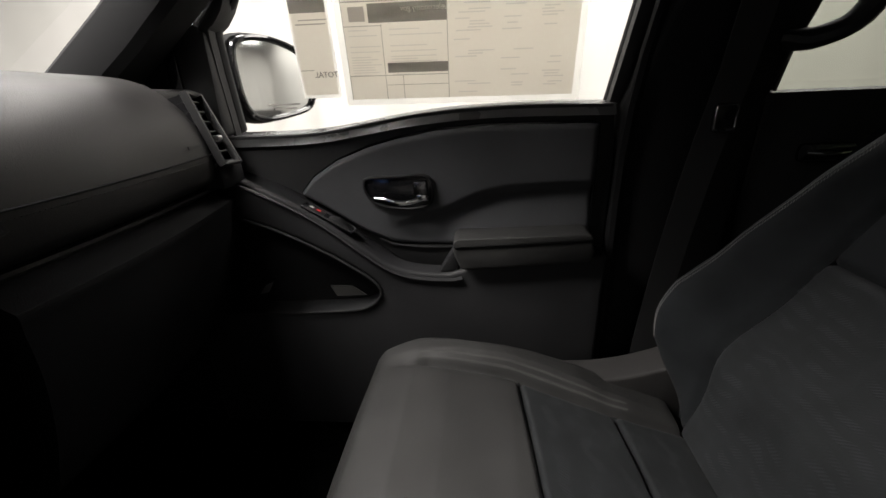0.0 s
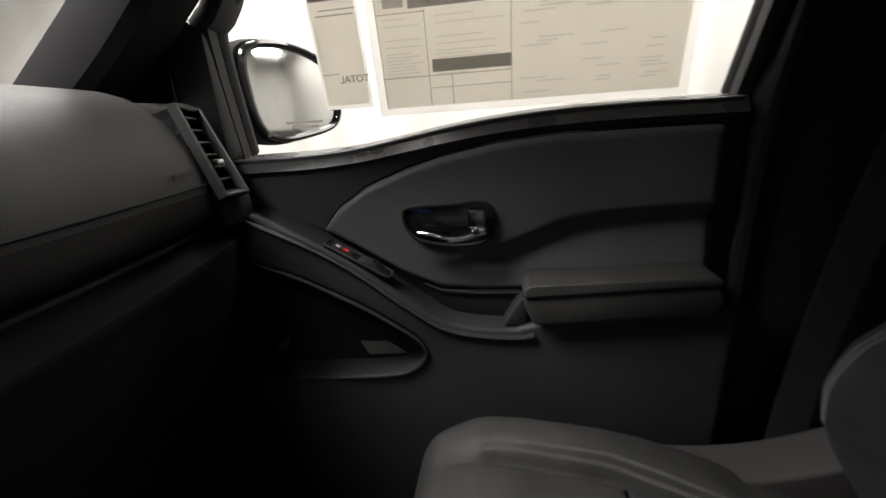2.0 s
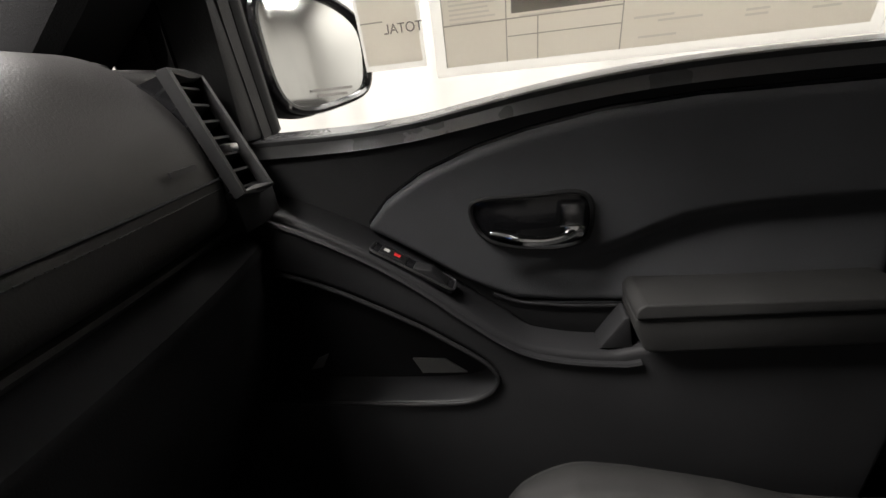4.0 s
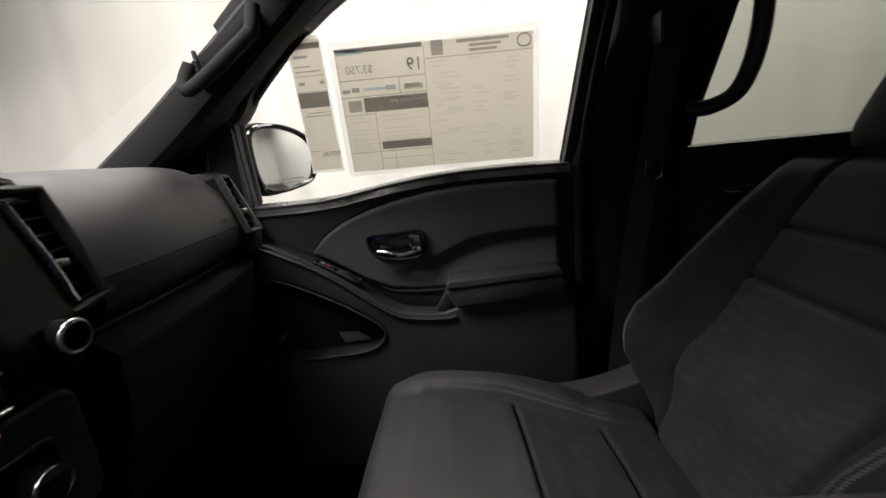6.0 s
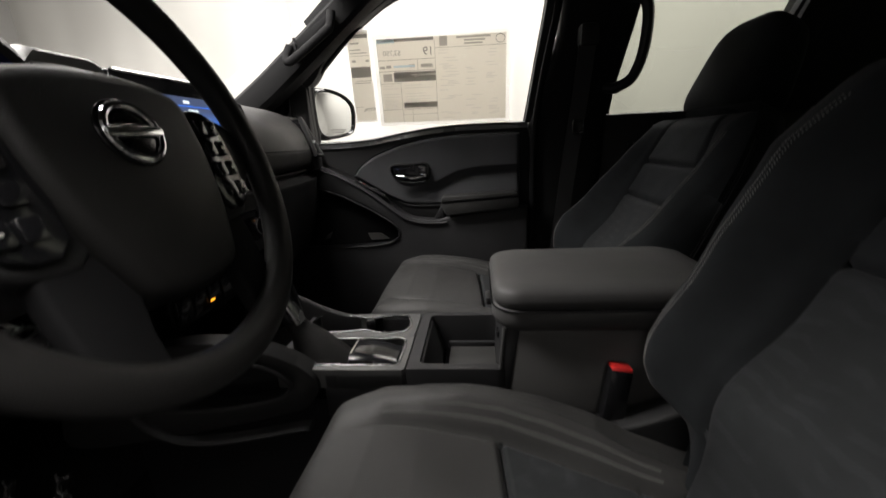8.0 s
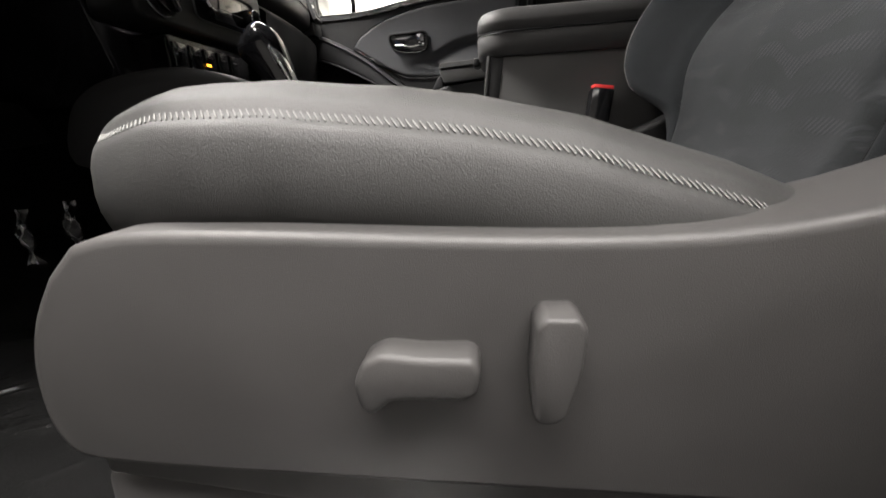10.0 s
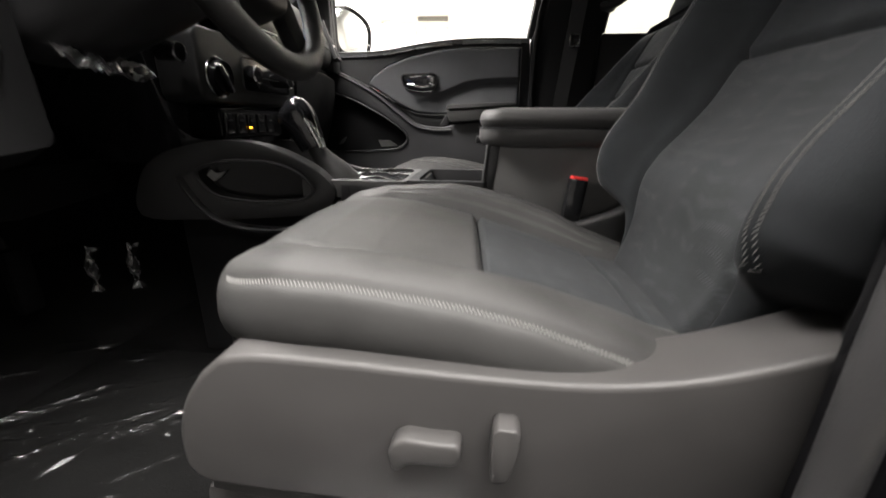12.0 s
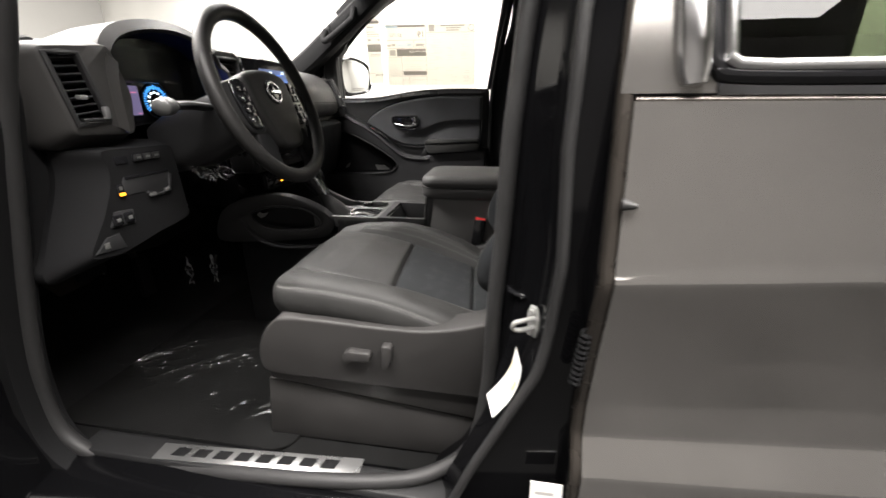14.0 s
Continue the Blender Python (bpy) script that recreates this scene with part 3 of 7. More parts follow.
handle = part("handle_bezel", prism(curve2(bez, 3, True), "y", 0.7255, 0.745, 0.004), PIANO, door, "gloss black recess round the handle")
part("bezel_rim", tube([(x, 0.7245, z) for x, z in curve2(bez, 4, True)], 0.0028, 0.0028, 8, closed=True, up=(0, 1, 0)), PLASTIC, handle)
lever = spline([(-0.088, 0.712, 1.253), (-0.06, 0.706, 1.249), (-0.03, 0.705, 1.247), (-0.005, 0.708, 1.252), (0.01, 0.718, 1.258)], 5)
part("lever", tube(lever, 0.007, 0.0055, 12, up=(0, 1, 0), power=2.6, scale=[0.7 + 0.3 * math.sin(math.pi * min(1, i / 10)) for i in range(len(lever))]), CHROME, handle, "curved chrome pull lever")
part("lock_knob", box(-0.014, 0.012, 0.711, 0.728, 1.257, 1.286, 0.004), DARK_CHROME, handle, "gloss black lock slide")
part("pivot_cap", box(-0.010, 0.012, 0.708, 0.720, 1.248, 1.262, 0.004), CHROME, handle)
# switch pod on the sloping shelf
SWITCH = pose(-0.181, 0.706, 1.2185, 0, 31, 0)
sw = part("switch_pod", moved(box(-0.054, 0.054, -0.013, 0.013, -0.004, 0.003, 0.003), SWITCH), PIANO, door, "gloss black window switch plate")
part("switch_rim", moved(tube([(x, y, 0.003) for x, y in rrect(-0.054, 0.054, -0.013, 0.013, 0.006, 4)], 0.0016, 0.0016, 6, closed=True), SWITCH), TRIM_GREY, sw, "thin satin rim")
part("lock_switch", moved(box(-0.044, -0.010, -0.009, 0.009, 0.0, 0.005, 0.002), SWITCH), PLASTIC, sw)
part("lock_mark", moved(box(-0.040, -0.033, -0.003, 0.003, 0.005, 0.0056), SWITCH), WHITE, sw, "white lock mark")
part("lock_mark", moved(box(-0.027, -0.019, -0.003, 0.003, 0.005, 0.0056), SWITCH), RED, sw, "red lock mark")
part("window_switch", moved(prism([(0.0, 0.0), (0.0, 0.004), (0.020, 0.011), (0.026, 0.009), (0.046, 0.003), (0.046, 0.0)], "y", -0.009, 0.009, 0.0015), SWITCH), PLASTIC, sw, "rocking window switch")
# window frame and glass
OPEN = [(-0.372, 1.376), (-0.366, 1.545), (-0.345, 1.572), (-0.28, 1.634), (-0.17, 1.722), (-0.065, 1.780), (0.02, 1.797), (0.101, 1.803), (0.25, 1.806), (0.350, 1.803), (0.385, 1.790), (0.397, 1.757), (0.372, 1.60), (0.340, 1.409)]
op = [(x, glass_y(z) - 0.012, z) for x, z in OPEN]
fr = spline(op, 3)
part("window_frame", tube([(p.x + (0.012 if p.x > 0.3 else -0.012 if p.z < 1.7 else 0), p.y, p.z + (0.012 if p.z > 1.6 and p.x < 0.36 else 0)) for p in fr], 0.016, 0.026, 8, up=(0, 1, 0), power=4), PLASTIC, door, "black window frame")
part("window_seal", tube([(p.x, p.y + 0.004, p.z) for p in fr], 0.006, 0.012, 8, up=(0, 1, 0)), RUBBER, door, "black rubber glass run")
part("bright_seal", tube([(p.x + 0.030, p.y - 0.012, p.z) for p in fr[-9:]], 0.003, 0.006, 6, up=(0, 1, 0)), SATIN, door, "pale strip on the rear edge of the frame")
glass = sheet(lambda x, z: (x, glass_y(z), z), steps(-0.40, 0.42, 4), steps(1.36, 1.83, 3))
part("window_glass", glass, GLASS, door, "clear side window").visible_shadow = False
# mirror sail with its slot vent
part("mirror_sail", prism([(-0.50, 1.372), (-0.372, 1.372), (-0.368, 1.55), (-0.40, 1.575), (-0.52, 1.50)], "y", 0.735, 0.79, 0.008), PLASTIC, door)
part("demister_slot", prism(rrect(-0.452, -0.428, 1.40, 1.53, 0.01), "y", 0.730, 0.737, 0.002), PIANO, door, "dark slot on the mirror corner")

# ---- stickers on the glass ----
def sticker(name, x0, x1, z0, z1, label, lean=0.0):
    ob = thing(name, label, "window sticker")
    ob.matrix_world = Matrix.Translation(((x0 + x1) / 2, glass_y((z0 + z1) / 2) - 0.006, (z0 + z1) / 2)) @ Matrix.Rotation(math.atan(0.16), 4, "X") @ Matrix.Rotation(radians(lean), 4, "Y")
    return ob, (x1 - x0) / 2, (z1 - z0) / 2


def blocks(ob, name, rects, mat, lift, label=""):
    """Printed bars: rectangles (x0, x1, z0, z1) on a sheet, thicker than the paper by lift."""
    for a, b, c, d in rects:
        part(name, sheet(lambda x, z: (x, -lift, z), (a, b), (c, d)), mat, ob, label)


# large sheet: its print shows through the paper
big, hw, hh = sticker("price_sticker", -0.142, 0.290, 1.416, 1.692, "large pale price sheet taped inside the side window", 0.6)
part("film", box(-hw, hw, -0.001, 0.0012, -hh, hh, 0.0004), PAPER_EDGE, big, "clear film edge")
part("sheet", box(-hw + 0.012, hw - 0.012, -0.0018, -0.0008, -hh + 0.010, hh - 0.014), PAPER, big, "buff printed paper")
gx = lambda f: -hw + 0.012 + f * (2 * hw - 0.024)
gz = lambda f: hh - 0.014 - f * (2 * hh - 0.024)
dark = [(gx(0.00), gx(0.445), gz(0.035), gz(0.0)), (gx(0.115), gx(0.45), gz(0.50), gz(0.385)), (gx(0.18), gx(0.45), gz(0.82), gz(0.755))]
blocks(big, "printed_band", dark, INK, 0.0026, "dark printed bands")
lines = [(gx(0.0), gx(0.003), gz(1.0), gz(0.03)), (gx(0.45), gx(0.453), gz(1.0), gz(0.03)), (gx(0.0), gx(0.45), gz(0.245), gz(0.238)), (gx(0.0), gx(0.45), gz(0.375), gz(0.368)), (gx(0.31), gx(0.314), gz(0.375), gz(0.24)), (gx(0.165), gx(0.168), gz(1.0), gz(0.51)), (gx(0.0), gx(0.45), gz(0.84), gz(0.835)), (gx(0.0), gx(0.17), gz(0.52), gz(0.515)), (gx(0.455), gx(1.0), gz(0.13), gz(0.124))]
lines += [(gx(0.17), gx(0.45), gz(0.905), gz(0.901)), (gx(0.245), gx(0.248), gz(1.0), gz(0.84))]
blocks(big, "printed_rule", lines, INK_MID, 0.0024)
rnd = random.Random(4)
text = []
for k in range(46):
    z = 0.15 + 0.018 * k
    for a, b, dens in ((0.47, 0.66, 0.5), (0.68, 0.82, 0.28), (0.84, 0.985, 0.42)):
        if rnd.random() < dens and z < 0.97:
            s = a + rnd.random() * (b - a) * 0.4
            text.append((gx(s), gx(s + rnd.uniform(0.3, 0.6) * (b - a)), gz(z + 0.008), gz(z)))
for k in range(18):
    z = 0.54 + 0.017 * k
    if rnd.random() < 0.6 and z < 0.83:
        text.append((gx(0.02), gx(0.02 + rnd.uniform(0.08, 0.14)), gz(z + 0.007), gz(z)))
        text.append((gx(0.20), gx(0.20 + rnd.uniform(0.1, 0.23)), gz(z + 0.007), gz(z)))
blocks(big, "fine_print", text, INK_LIGHT, 0.0022, "faint lines of small print")
head = [(gx(0.62), gx(0.88), gz(0.035), gz(0.012)), (gx(0.68), gx(0.84), gz(0.07), gz(0.05)), (gx(0.68), gx(0.82), gz(0.105), gz(0.085)), (gx(0.49), gx(0.55), gz(0.11), gz(0.0)), (gx(0.03), gx(0.10), gz(0.49), gz(0.40)), (gx(0.34), gx(0.42), gz(0.335), gz(0.30)), (gx(0.01), gx(0.05), gz(0.34), gz(0.31)), (gx(0.06), gx(0.10), gz(0.335), gz(0.30)), (gx(0.24), gx(0.29), gz(0.335), gz(0.30))]
blocks(big, "print_block", head, INK_MID, 0.0025)
blocks(big, "blue_band", [(gx(0.0), gx(0.14), gz(0.048), gz(0.008)), (gx(0.12), gx(0.29), gz(0.33), gz(0.308))], INK_BLUE, 0.0029)
part("round_emblem", moved(tube([(0.014 * math.cos(a), 0, 0.012 * math.sin(a)) for a in steps(0, 2 * math.pi, 24)[:-1]], 0.0012, 0.0012, 6, closed=True, up=(0, 1, 0)), Matrix.Translation((gx(0.955), -0.002, gz(0.06)))), INK_MID, big)


def mirrored_text(name, body, size, x, z, parent, mat, lift):
    """Writing seen from behind through the paper, so it reads from the other side."""
    cu = bpy.data.curves.new(name, "FONT")
    cu.body, cu.size, cu.extrude = body, size, 0.0002
    cu.align_x = "CENTER"
    tmp = new("tmp_text", cu)
    me = bpy.data.meshes.new_from_object(tmp)
    bpy.data.objects.remove(tmp)
    me.transform(Matrix.Translation((x, -lift, z)) @ Matrix.Diagonal((-1, 1, 1, 1)) @ Matrix.Rotation(radians(90), 4, "X"))
    me.flip_normals()
    me.name = name
    me.materials.append(mat)
    ob = new(name, me)
    ob.parent = parent
    return ob


mirrored_text("number", "19", 0.034, gx(0.40), gz(0.20), big, INK, 0.0026)
mirrored_text("amount", "$3,750", 0.021, gx(0.115), gz(0.19), big, INK_MID, 0.0026)
mirrored_text("web_line", "fueleconomy.gov", 0.0125, gx(0.36), gz(0.435), big, PAPER_EDGE, 0.0032)
mirrored_text("amount", "$2,350", 0.015, gx(0.385), gz(0.345), big, INK_MID, 0.0030)
# narrow sheet beside it
slim, sw_, sh = sticker("dealer_sticker", -0.226, -0.153, 1.433, 1.712, "narrow buff addendum sheet taped beside the price sheet", 0.4)
part("film", box(-sw_, sw_, -0.001, 0.0012, -sh, sh, 0.0004), PAPER_EDGE, slim, "clear film edge")
part("sheet", box(-sw_ + 0.004, sw_ - 0.004, -0.0018, -0.0008, -sh + 0.006, sh - 0.008), PAPER, slim, "buff printed paper")
qx = lambda f: -sw_ + 0.004 + f * (2 * sw_ - 0.008)
qz = lambda f: sh - 0.008 - f * (2 * sh - 0.014)
blocks(slim, "printed_band", [(qx(0), qx(1), qz(0.06), qz(0.02)), (qx(0), qx(1), qz(0.49), qz(0.375))], INK, 0.0026, "dark printed bands")
blocks(slim, "printed_rule", [(qx(0), qx(1), qz(0.255), qz(0.250)), (qx(0), qx(1), qz(0.37), qz(0.366)), (qx(0.1), qx(0.55), qz(0.125), qz(0.105)), (qx(0.05), qx(0.6), qz(0.19), qz(0.18)), (qx(0.05), qx(0.9), qz(0.225), qz(0.215)), (qx(0.8), qx(0.95), qz(0.32), qz(0.295)), (qx(0.1), qx(0.3), qz(0.32), qz(0.295)), (qx(0.2), qx(1.0), qz(0.535), qz(0.528)), (qx(0.0), qx(0.4), qz(0.84), qz(0.835)), (qx(0.1), qx(0.95), qz(0.56), qz(0.552))], INK_MID, 0.0024)
mirrored_text("total_line", "TOTAL", 0.014, qx(0.74), qz(0.885), slim, INK, 0.0026)

# ---- outside mirror on the passenger side ----
mir = thing("side_mirror", "black folding side mirror outside the passenger window", "car mirror")
mo = curve2([(-0.455, 1.545), (-0.40, 1.562), (-0.33, 1.548), (-0.29, 1.515), (-0.288, 1.46), (-0.305, 1.418), (-0.36, 1.402), (-0.42, 1.398), (-0.452, 1.42), (-0.462, 1.48)], 4, True)
YM = 0.985
rings = [[(cx + (x - cx) * k, yy, cz + (z - cz) * k) for x, z in mo] for k, yy, cx, cz in ((1.0, YM, -0.37, 1.48), (1.04, YM + 0.02, -0.37, 1.48), (1.0, YM + 0.07, -0.385, 1.48), (0.8, YM + 0.11, -0.40, 1.48), (0.4, YM + 0.13, -0.41, 1.48))]
turn_m = Matrix.Translation((-0.37, YM, 1.48)) @ Matrix.Rotation(radians(69), 4, "Z") @ Matrix.Diagonal((1.40, 1, 1.12, 1)) @ Matrix.Translation((0.37, -YM, -1.48))
part("housing", moved(loft(rings), turn_m), KNEE, mir, "matt black mirror housing")
face = [(-0.37 + (x + 0.37) * 0.90 + 0.006, 1.48 + (z - 1.48) * 0.90) for x, z in mo]
part("mirror_glass", moved(prism(face, "y", YM - 0.004, YM + 0.004, 0.001), turn_m), MIRROR, mir, "pale reflecting mirror glass")
part("glass_rim", moved(tube([(-0.37 + (x + 0.37) * 0.93 + 0.004, YM - 0.004, 1.48 + (z - 1.48) * 0.93) for x, z in mo], 0.006, 0.007, 8, closed=True, up=(0, 1, 0)), turn_m), PIANO, mir, "black rim round the mirror glass")
part("arm", loft([[(-0.50 + dx, y, 1.40 + dz) for dx, dz in rrect(0, 0.075, 0, 0.05, 0.015, 3)] for y in (0.80, 0.90, 1.02)]), PIANO, mir)
part("warning_print", moved(joined(box(-0.40, -0.33, YM - 0.0055, YM - 0.004, 1.427, 1.431), box(-0.39, -0.34, YM - 0.0055, YM - 0.004, 1.419, 1.423)), turn_m), GREY_PRINT, mir, "etched warning line")

# ---- B-pillar with belt, passenger side ----
part("b_pillar_passenger", loft([[(x0 + dx, y - 0.05 + dy, z) for dx, dy in rrect(0, x1 - x0, 0, 0.10, 0.02, 3)] for x0, x1, y, z in ((0.348, 0.60, 0.79, 0.60), (0.348, 0.575, 0.79, 1.0), (0.352, 0.585, 0.785, 1.40), (0.43, 0.64, 0.735, 1.65), (0.45, 0.68, 0.70, 1.86))]), PILLAR, kind="structure", label="dark B-pillar trim beside the front seat")
part("door_seal_passenger", tube(spline([(0.362, 0.735, 0.70), (0.362, 0.735, 1.0), (0.368, 0.735, 1.40), (0.43, 0.705, 1.76), (0.42, 0.70, 1.83)], 5), 0.012, 0.010, 8, up=(0, 1, 0)), RUBBER, kind="structure", label="rubber door seal on the pillar")
beltset = thing("seat_belt", "black webbing seat belt hanging on the B-pillar", "seat belt")
web = spline([(0.50, 0.655, 1.62), (0.485, 0.668, 1.45), (0.47, 0.69, 1.30), (0.45, 0.70, 1.1), (0.43, 0.69, 0.92), (0.42, 0.66, 0.80)], 4)
part("webbing", loft([[(p.x - 0.023, p.y, p.z), (p.x + 0.023, p.y - 0.006, p.z), (p.x + 0.023, p.y - 0.0045, p.z), (p.x - 0.023, p.y + 0.0015, p.z)] for p in web]), PLASTIC, beltset, "black woven webbing")
tg = part("tongue", prism(rrect(0.468, 0.502, 1.362, 1.405, 0.006), "y", 0.668, 0.677, 0.002), PIANO, beltset, "belt tongue with metal edge")
part("tongue_edge", tube([(x, 0.667, z) for x, z in rrect(0.470, 0.500, 1.366, 1.402, 0.005, 3)], 0.0015, 0.0015, 6, closed=True, up=(0, 1, 0)), DARK_CHROME, tg)
part("guide", box(0.475, 0.53, 0.64, 0.69, 1.60, 1.66, 0.012), PLASTIC, beltset)
GRAB = Matrix.Translation((0.010, 0.012, -0.022))
grab = thing("grab_handle", "black plastic grab handle on the B-pillar", "grab handle")
part("grip", moved(tube(spline([(0.575, 0.70, 1.745), (0.595, 0.665, 1.745), (0.635, 0.645, 1.735), (0.648, 0.64, 1.69), (0.642, 0.642, 1.60), (0.620, 0.65, 1.535), (0.585, 0.67, 1.512), (0.565, 0.70, 1.512)], 5), 0.015, 0.018, 10, up=(0, 1, 0)), GRAB), PLASTIC, grab)
part("mount", moved(box(0.575, 0.605, 0.68, 0.72, 1.73, 1.76, 0.006), GRAB), PLASTIC, grab)
part("mount", moved(box(0.570, 0.600, 0.68, 0.72, 1.497, 1.527, 0.006), GRAB), PLASTIC, grab)
agrab = thing("pillar_grab_handle", "charcoal grab handle on the windscreen pillar", "grab handle")
HA, HB, HC, HD = (-0.351, 1.646), (-0.350, 1.602), (-0.222, 1.68), (-0.213, 1.730)
part("base", prism(round_poly([HA, HB, HC, HD], 0.010), "y", 0.608, 0.660, 0.005, 3), PILLAR, agrab, smooth=60)
grip = [(HA[0], 0.612, HA[1]), (HB[0] - 0.012, 0.600, HB[1] + 0.012), (HB[0] + 0.008, 0.594, HB[1] + 0.003), (HC[0] - 0.012, 0.594, HC[1] - 0.006), (HC[0] - 0.001, 0.598, HC[1] + 0.008), (HD[0] - 0.004, 0.606, HD[1] - 0.004)]
part("grip", tube(spline(grip, 5), 0.012, 0.009, 12, up=(0, 1, 0), power=2.6), PILLAR, agrab, smooth=60)
# lighter crescent imitates the light along the slot's edge
part("slot_lit_edge", tube([(-0.333, 0.600, 1.663), (-0.329, 0.597, 1.646), (-0.329, 0.600, 1.629)], 0.0045, 0.004, 8), TRIM_GREY, agrab, "lit edge of the finger slot, put in as lighter trim")

# ---- rear passenger door ----
rdoor = thing("rear_passenger_door", "closed dark rear door with privacy glass", "car door")
part("panel", prism([(0.56, 0.70), (1.55, 0.70), (1.55, 1.42), (0.585, 1.418)], "y", 0.745, 0.81, 0.010), PLASTIC, rdoor)
hcup = part("handle_cup", prism(rrect(0.655, 0.745, 1.300, 1.332, 0.010), "y", 0.738, 0.748, 0.003), PIANO, rdoor, "gloss black handle recess")
part("handle", tube(spline([(0.668, 0.737, 1.316), (0.69, 0.733, 1.3145), (0.712, 0.733, 1.3145), (0.735, 0.737, 1.316)], 4), 0.0028, 0.0028, 8), CHROME, hcup, "thin chrome pull")
part("window_seal", tube(spline([(0.585, 0.752, 1.42), (0.61, 0.735, 1.60), (0.640, 0.715, 1.785), (0.67, 0.712, 1.803), (1.115, 0.710, 1.803), (1.14, 0.715, 1.785), (1.06, 0.735, 1.60), (1.00, 0.755, 1.42)], 5), 0.012, 0.02, 8, up=(0, 1, 0)), RUBBER, rdoor)
part("window_glass", sheet(lambda x, z: (x, glass_y(z) - 0.005, z), steps(0.55, 1.25, 3), steps(1.40, 1.84, 3)), TINTED, rdoor, "grey-green privacy glass").visible_shadow = False
part("c_pillar_passenger", prism([(1.00, 1.41), (1.72, 1.41), (1.72, 1.86), (1.145, 1.86), (1.14, 1.79), (1.06, 1.60)], "y", 0.69, 0.80, 0.01), PILLAR, kind="structure", label="dark trim over the rear cab pillar")


# ---- front seats ----
CUSHION_TOP = [(-0.05, 0.996), (-0.02, 1.006), (0.04, 1.009), (0.10, 1.002), (0.20, 0.980), (0.28, 0.955), (0.37, 0.928), (0.49, 0.896)]
BOLSTER_RISE = [(-0.065, 0.0), (0.0, 0.006), (0.06, 0.014), (0.157, 0.024), (0.26, 0.031), (0.33, 0.028), (0.38, 0.020), (0.49, 0.010)]
BOLSTER_LINE = [(-0.05, 0.112), (0.0, 0.132), (0.06, 0.147), (0.20, 0.149), (0.30, 0.135), (0.38, 0.124), (0.49, 0.116)]
XF, XR, HALF = -0.046, 0.49, 0.236


def groove(d, w=0.0035, depth=0.009):
    return -depth * math.exp(-(d / w) ** 2)


def plan_w(x):
    """Half width of the cushion, with rounded front corners."""
    t = max(0.0, (0.115 - (x - XF)) / 0.115)
    return HALF - 0.074 * (1 - math.sqrt(max(0.0, 1 - t * t)))


def seam_front(v, s=-1):
    return 0.208 + 0.06 * v if s < 0 else 0.228 - 0.06 * v


def seam_rear(v, s=-1):
    return 0.380 + 0.075 * v if s < 0 else 0.385 - 0.06 * v


def cushion_z(x, v, s=-1):
    """Height of the cushion's top over its plan: x to the rear, v across, outwards; s: which seat."""
    a = abs(v)
    z = lerp_table(CUSHION_TOP, x)
    grow = lerp_table(BOLSTER_RISE, x)
    line = lerp_table(BOLSTER_LINE, x)
    if s < 0 and v < 0:
        grow *= 1.0 + 0.45 * smooth01(0.06, 0.16, x)
    z += grow * smooth01(line - 0.004, line + 0.034, a)
    z += 0.007 * (1 - (a / 0.15) ** 2) if a < 0.15 else 0
    z += groove(a - line, 0.0060, 0.010 * smooth01(0.0, 0.07, x))
    if a < line:
        z += groove(x - seam_front(v, s), 0.0040, 0.013) + groove(x - seam_rear(v, s), 0.0040, 0.013)
        # soft wrinkles in the cloth behind the front seam
        if x > 0.22:
            z += 0.0012 * noise.noise((x * 30 + v * 14, v * 34 - x * 10, 6.1)) * smooth01(0.22, 0.26, x)
    # rounded rim, with rounder front corners
    w = plan_w(x)
    z += groove(w - 0.012 - a, 0.0030, 0.004 * smooth01(-0.035, 0.0, x))
    z += 0.0018 * noise.noise((x * 9, v * 11, 0.7)) + 0.0006 * noise.noise((x * 34, v * 20, 3.1))
    d = min(w - a, x - XF, (XR - x) + 0.03)
    r = 0.046
    if d < r:
        t = (r - max(d, 0)) / r
        z -= r * (1 - math.sqrt(max(0.0, 1 - t * t)))
    return z


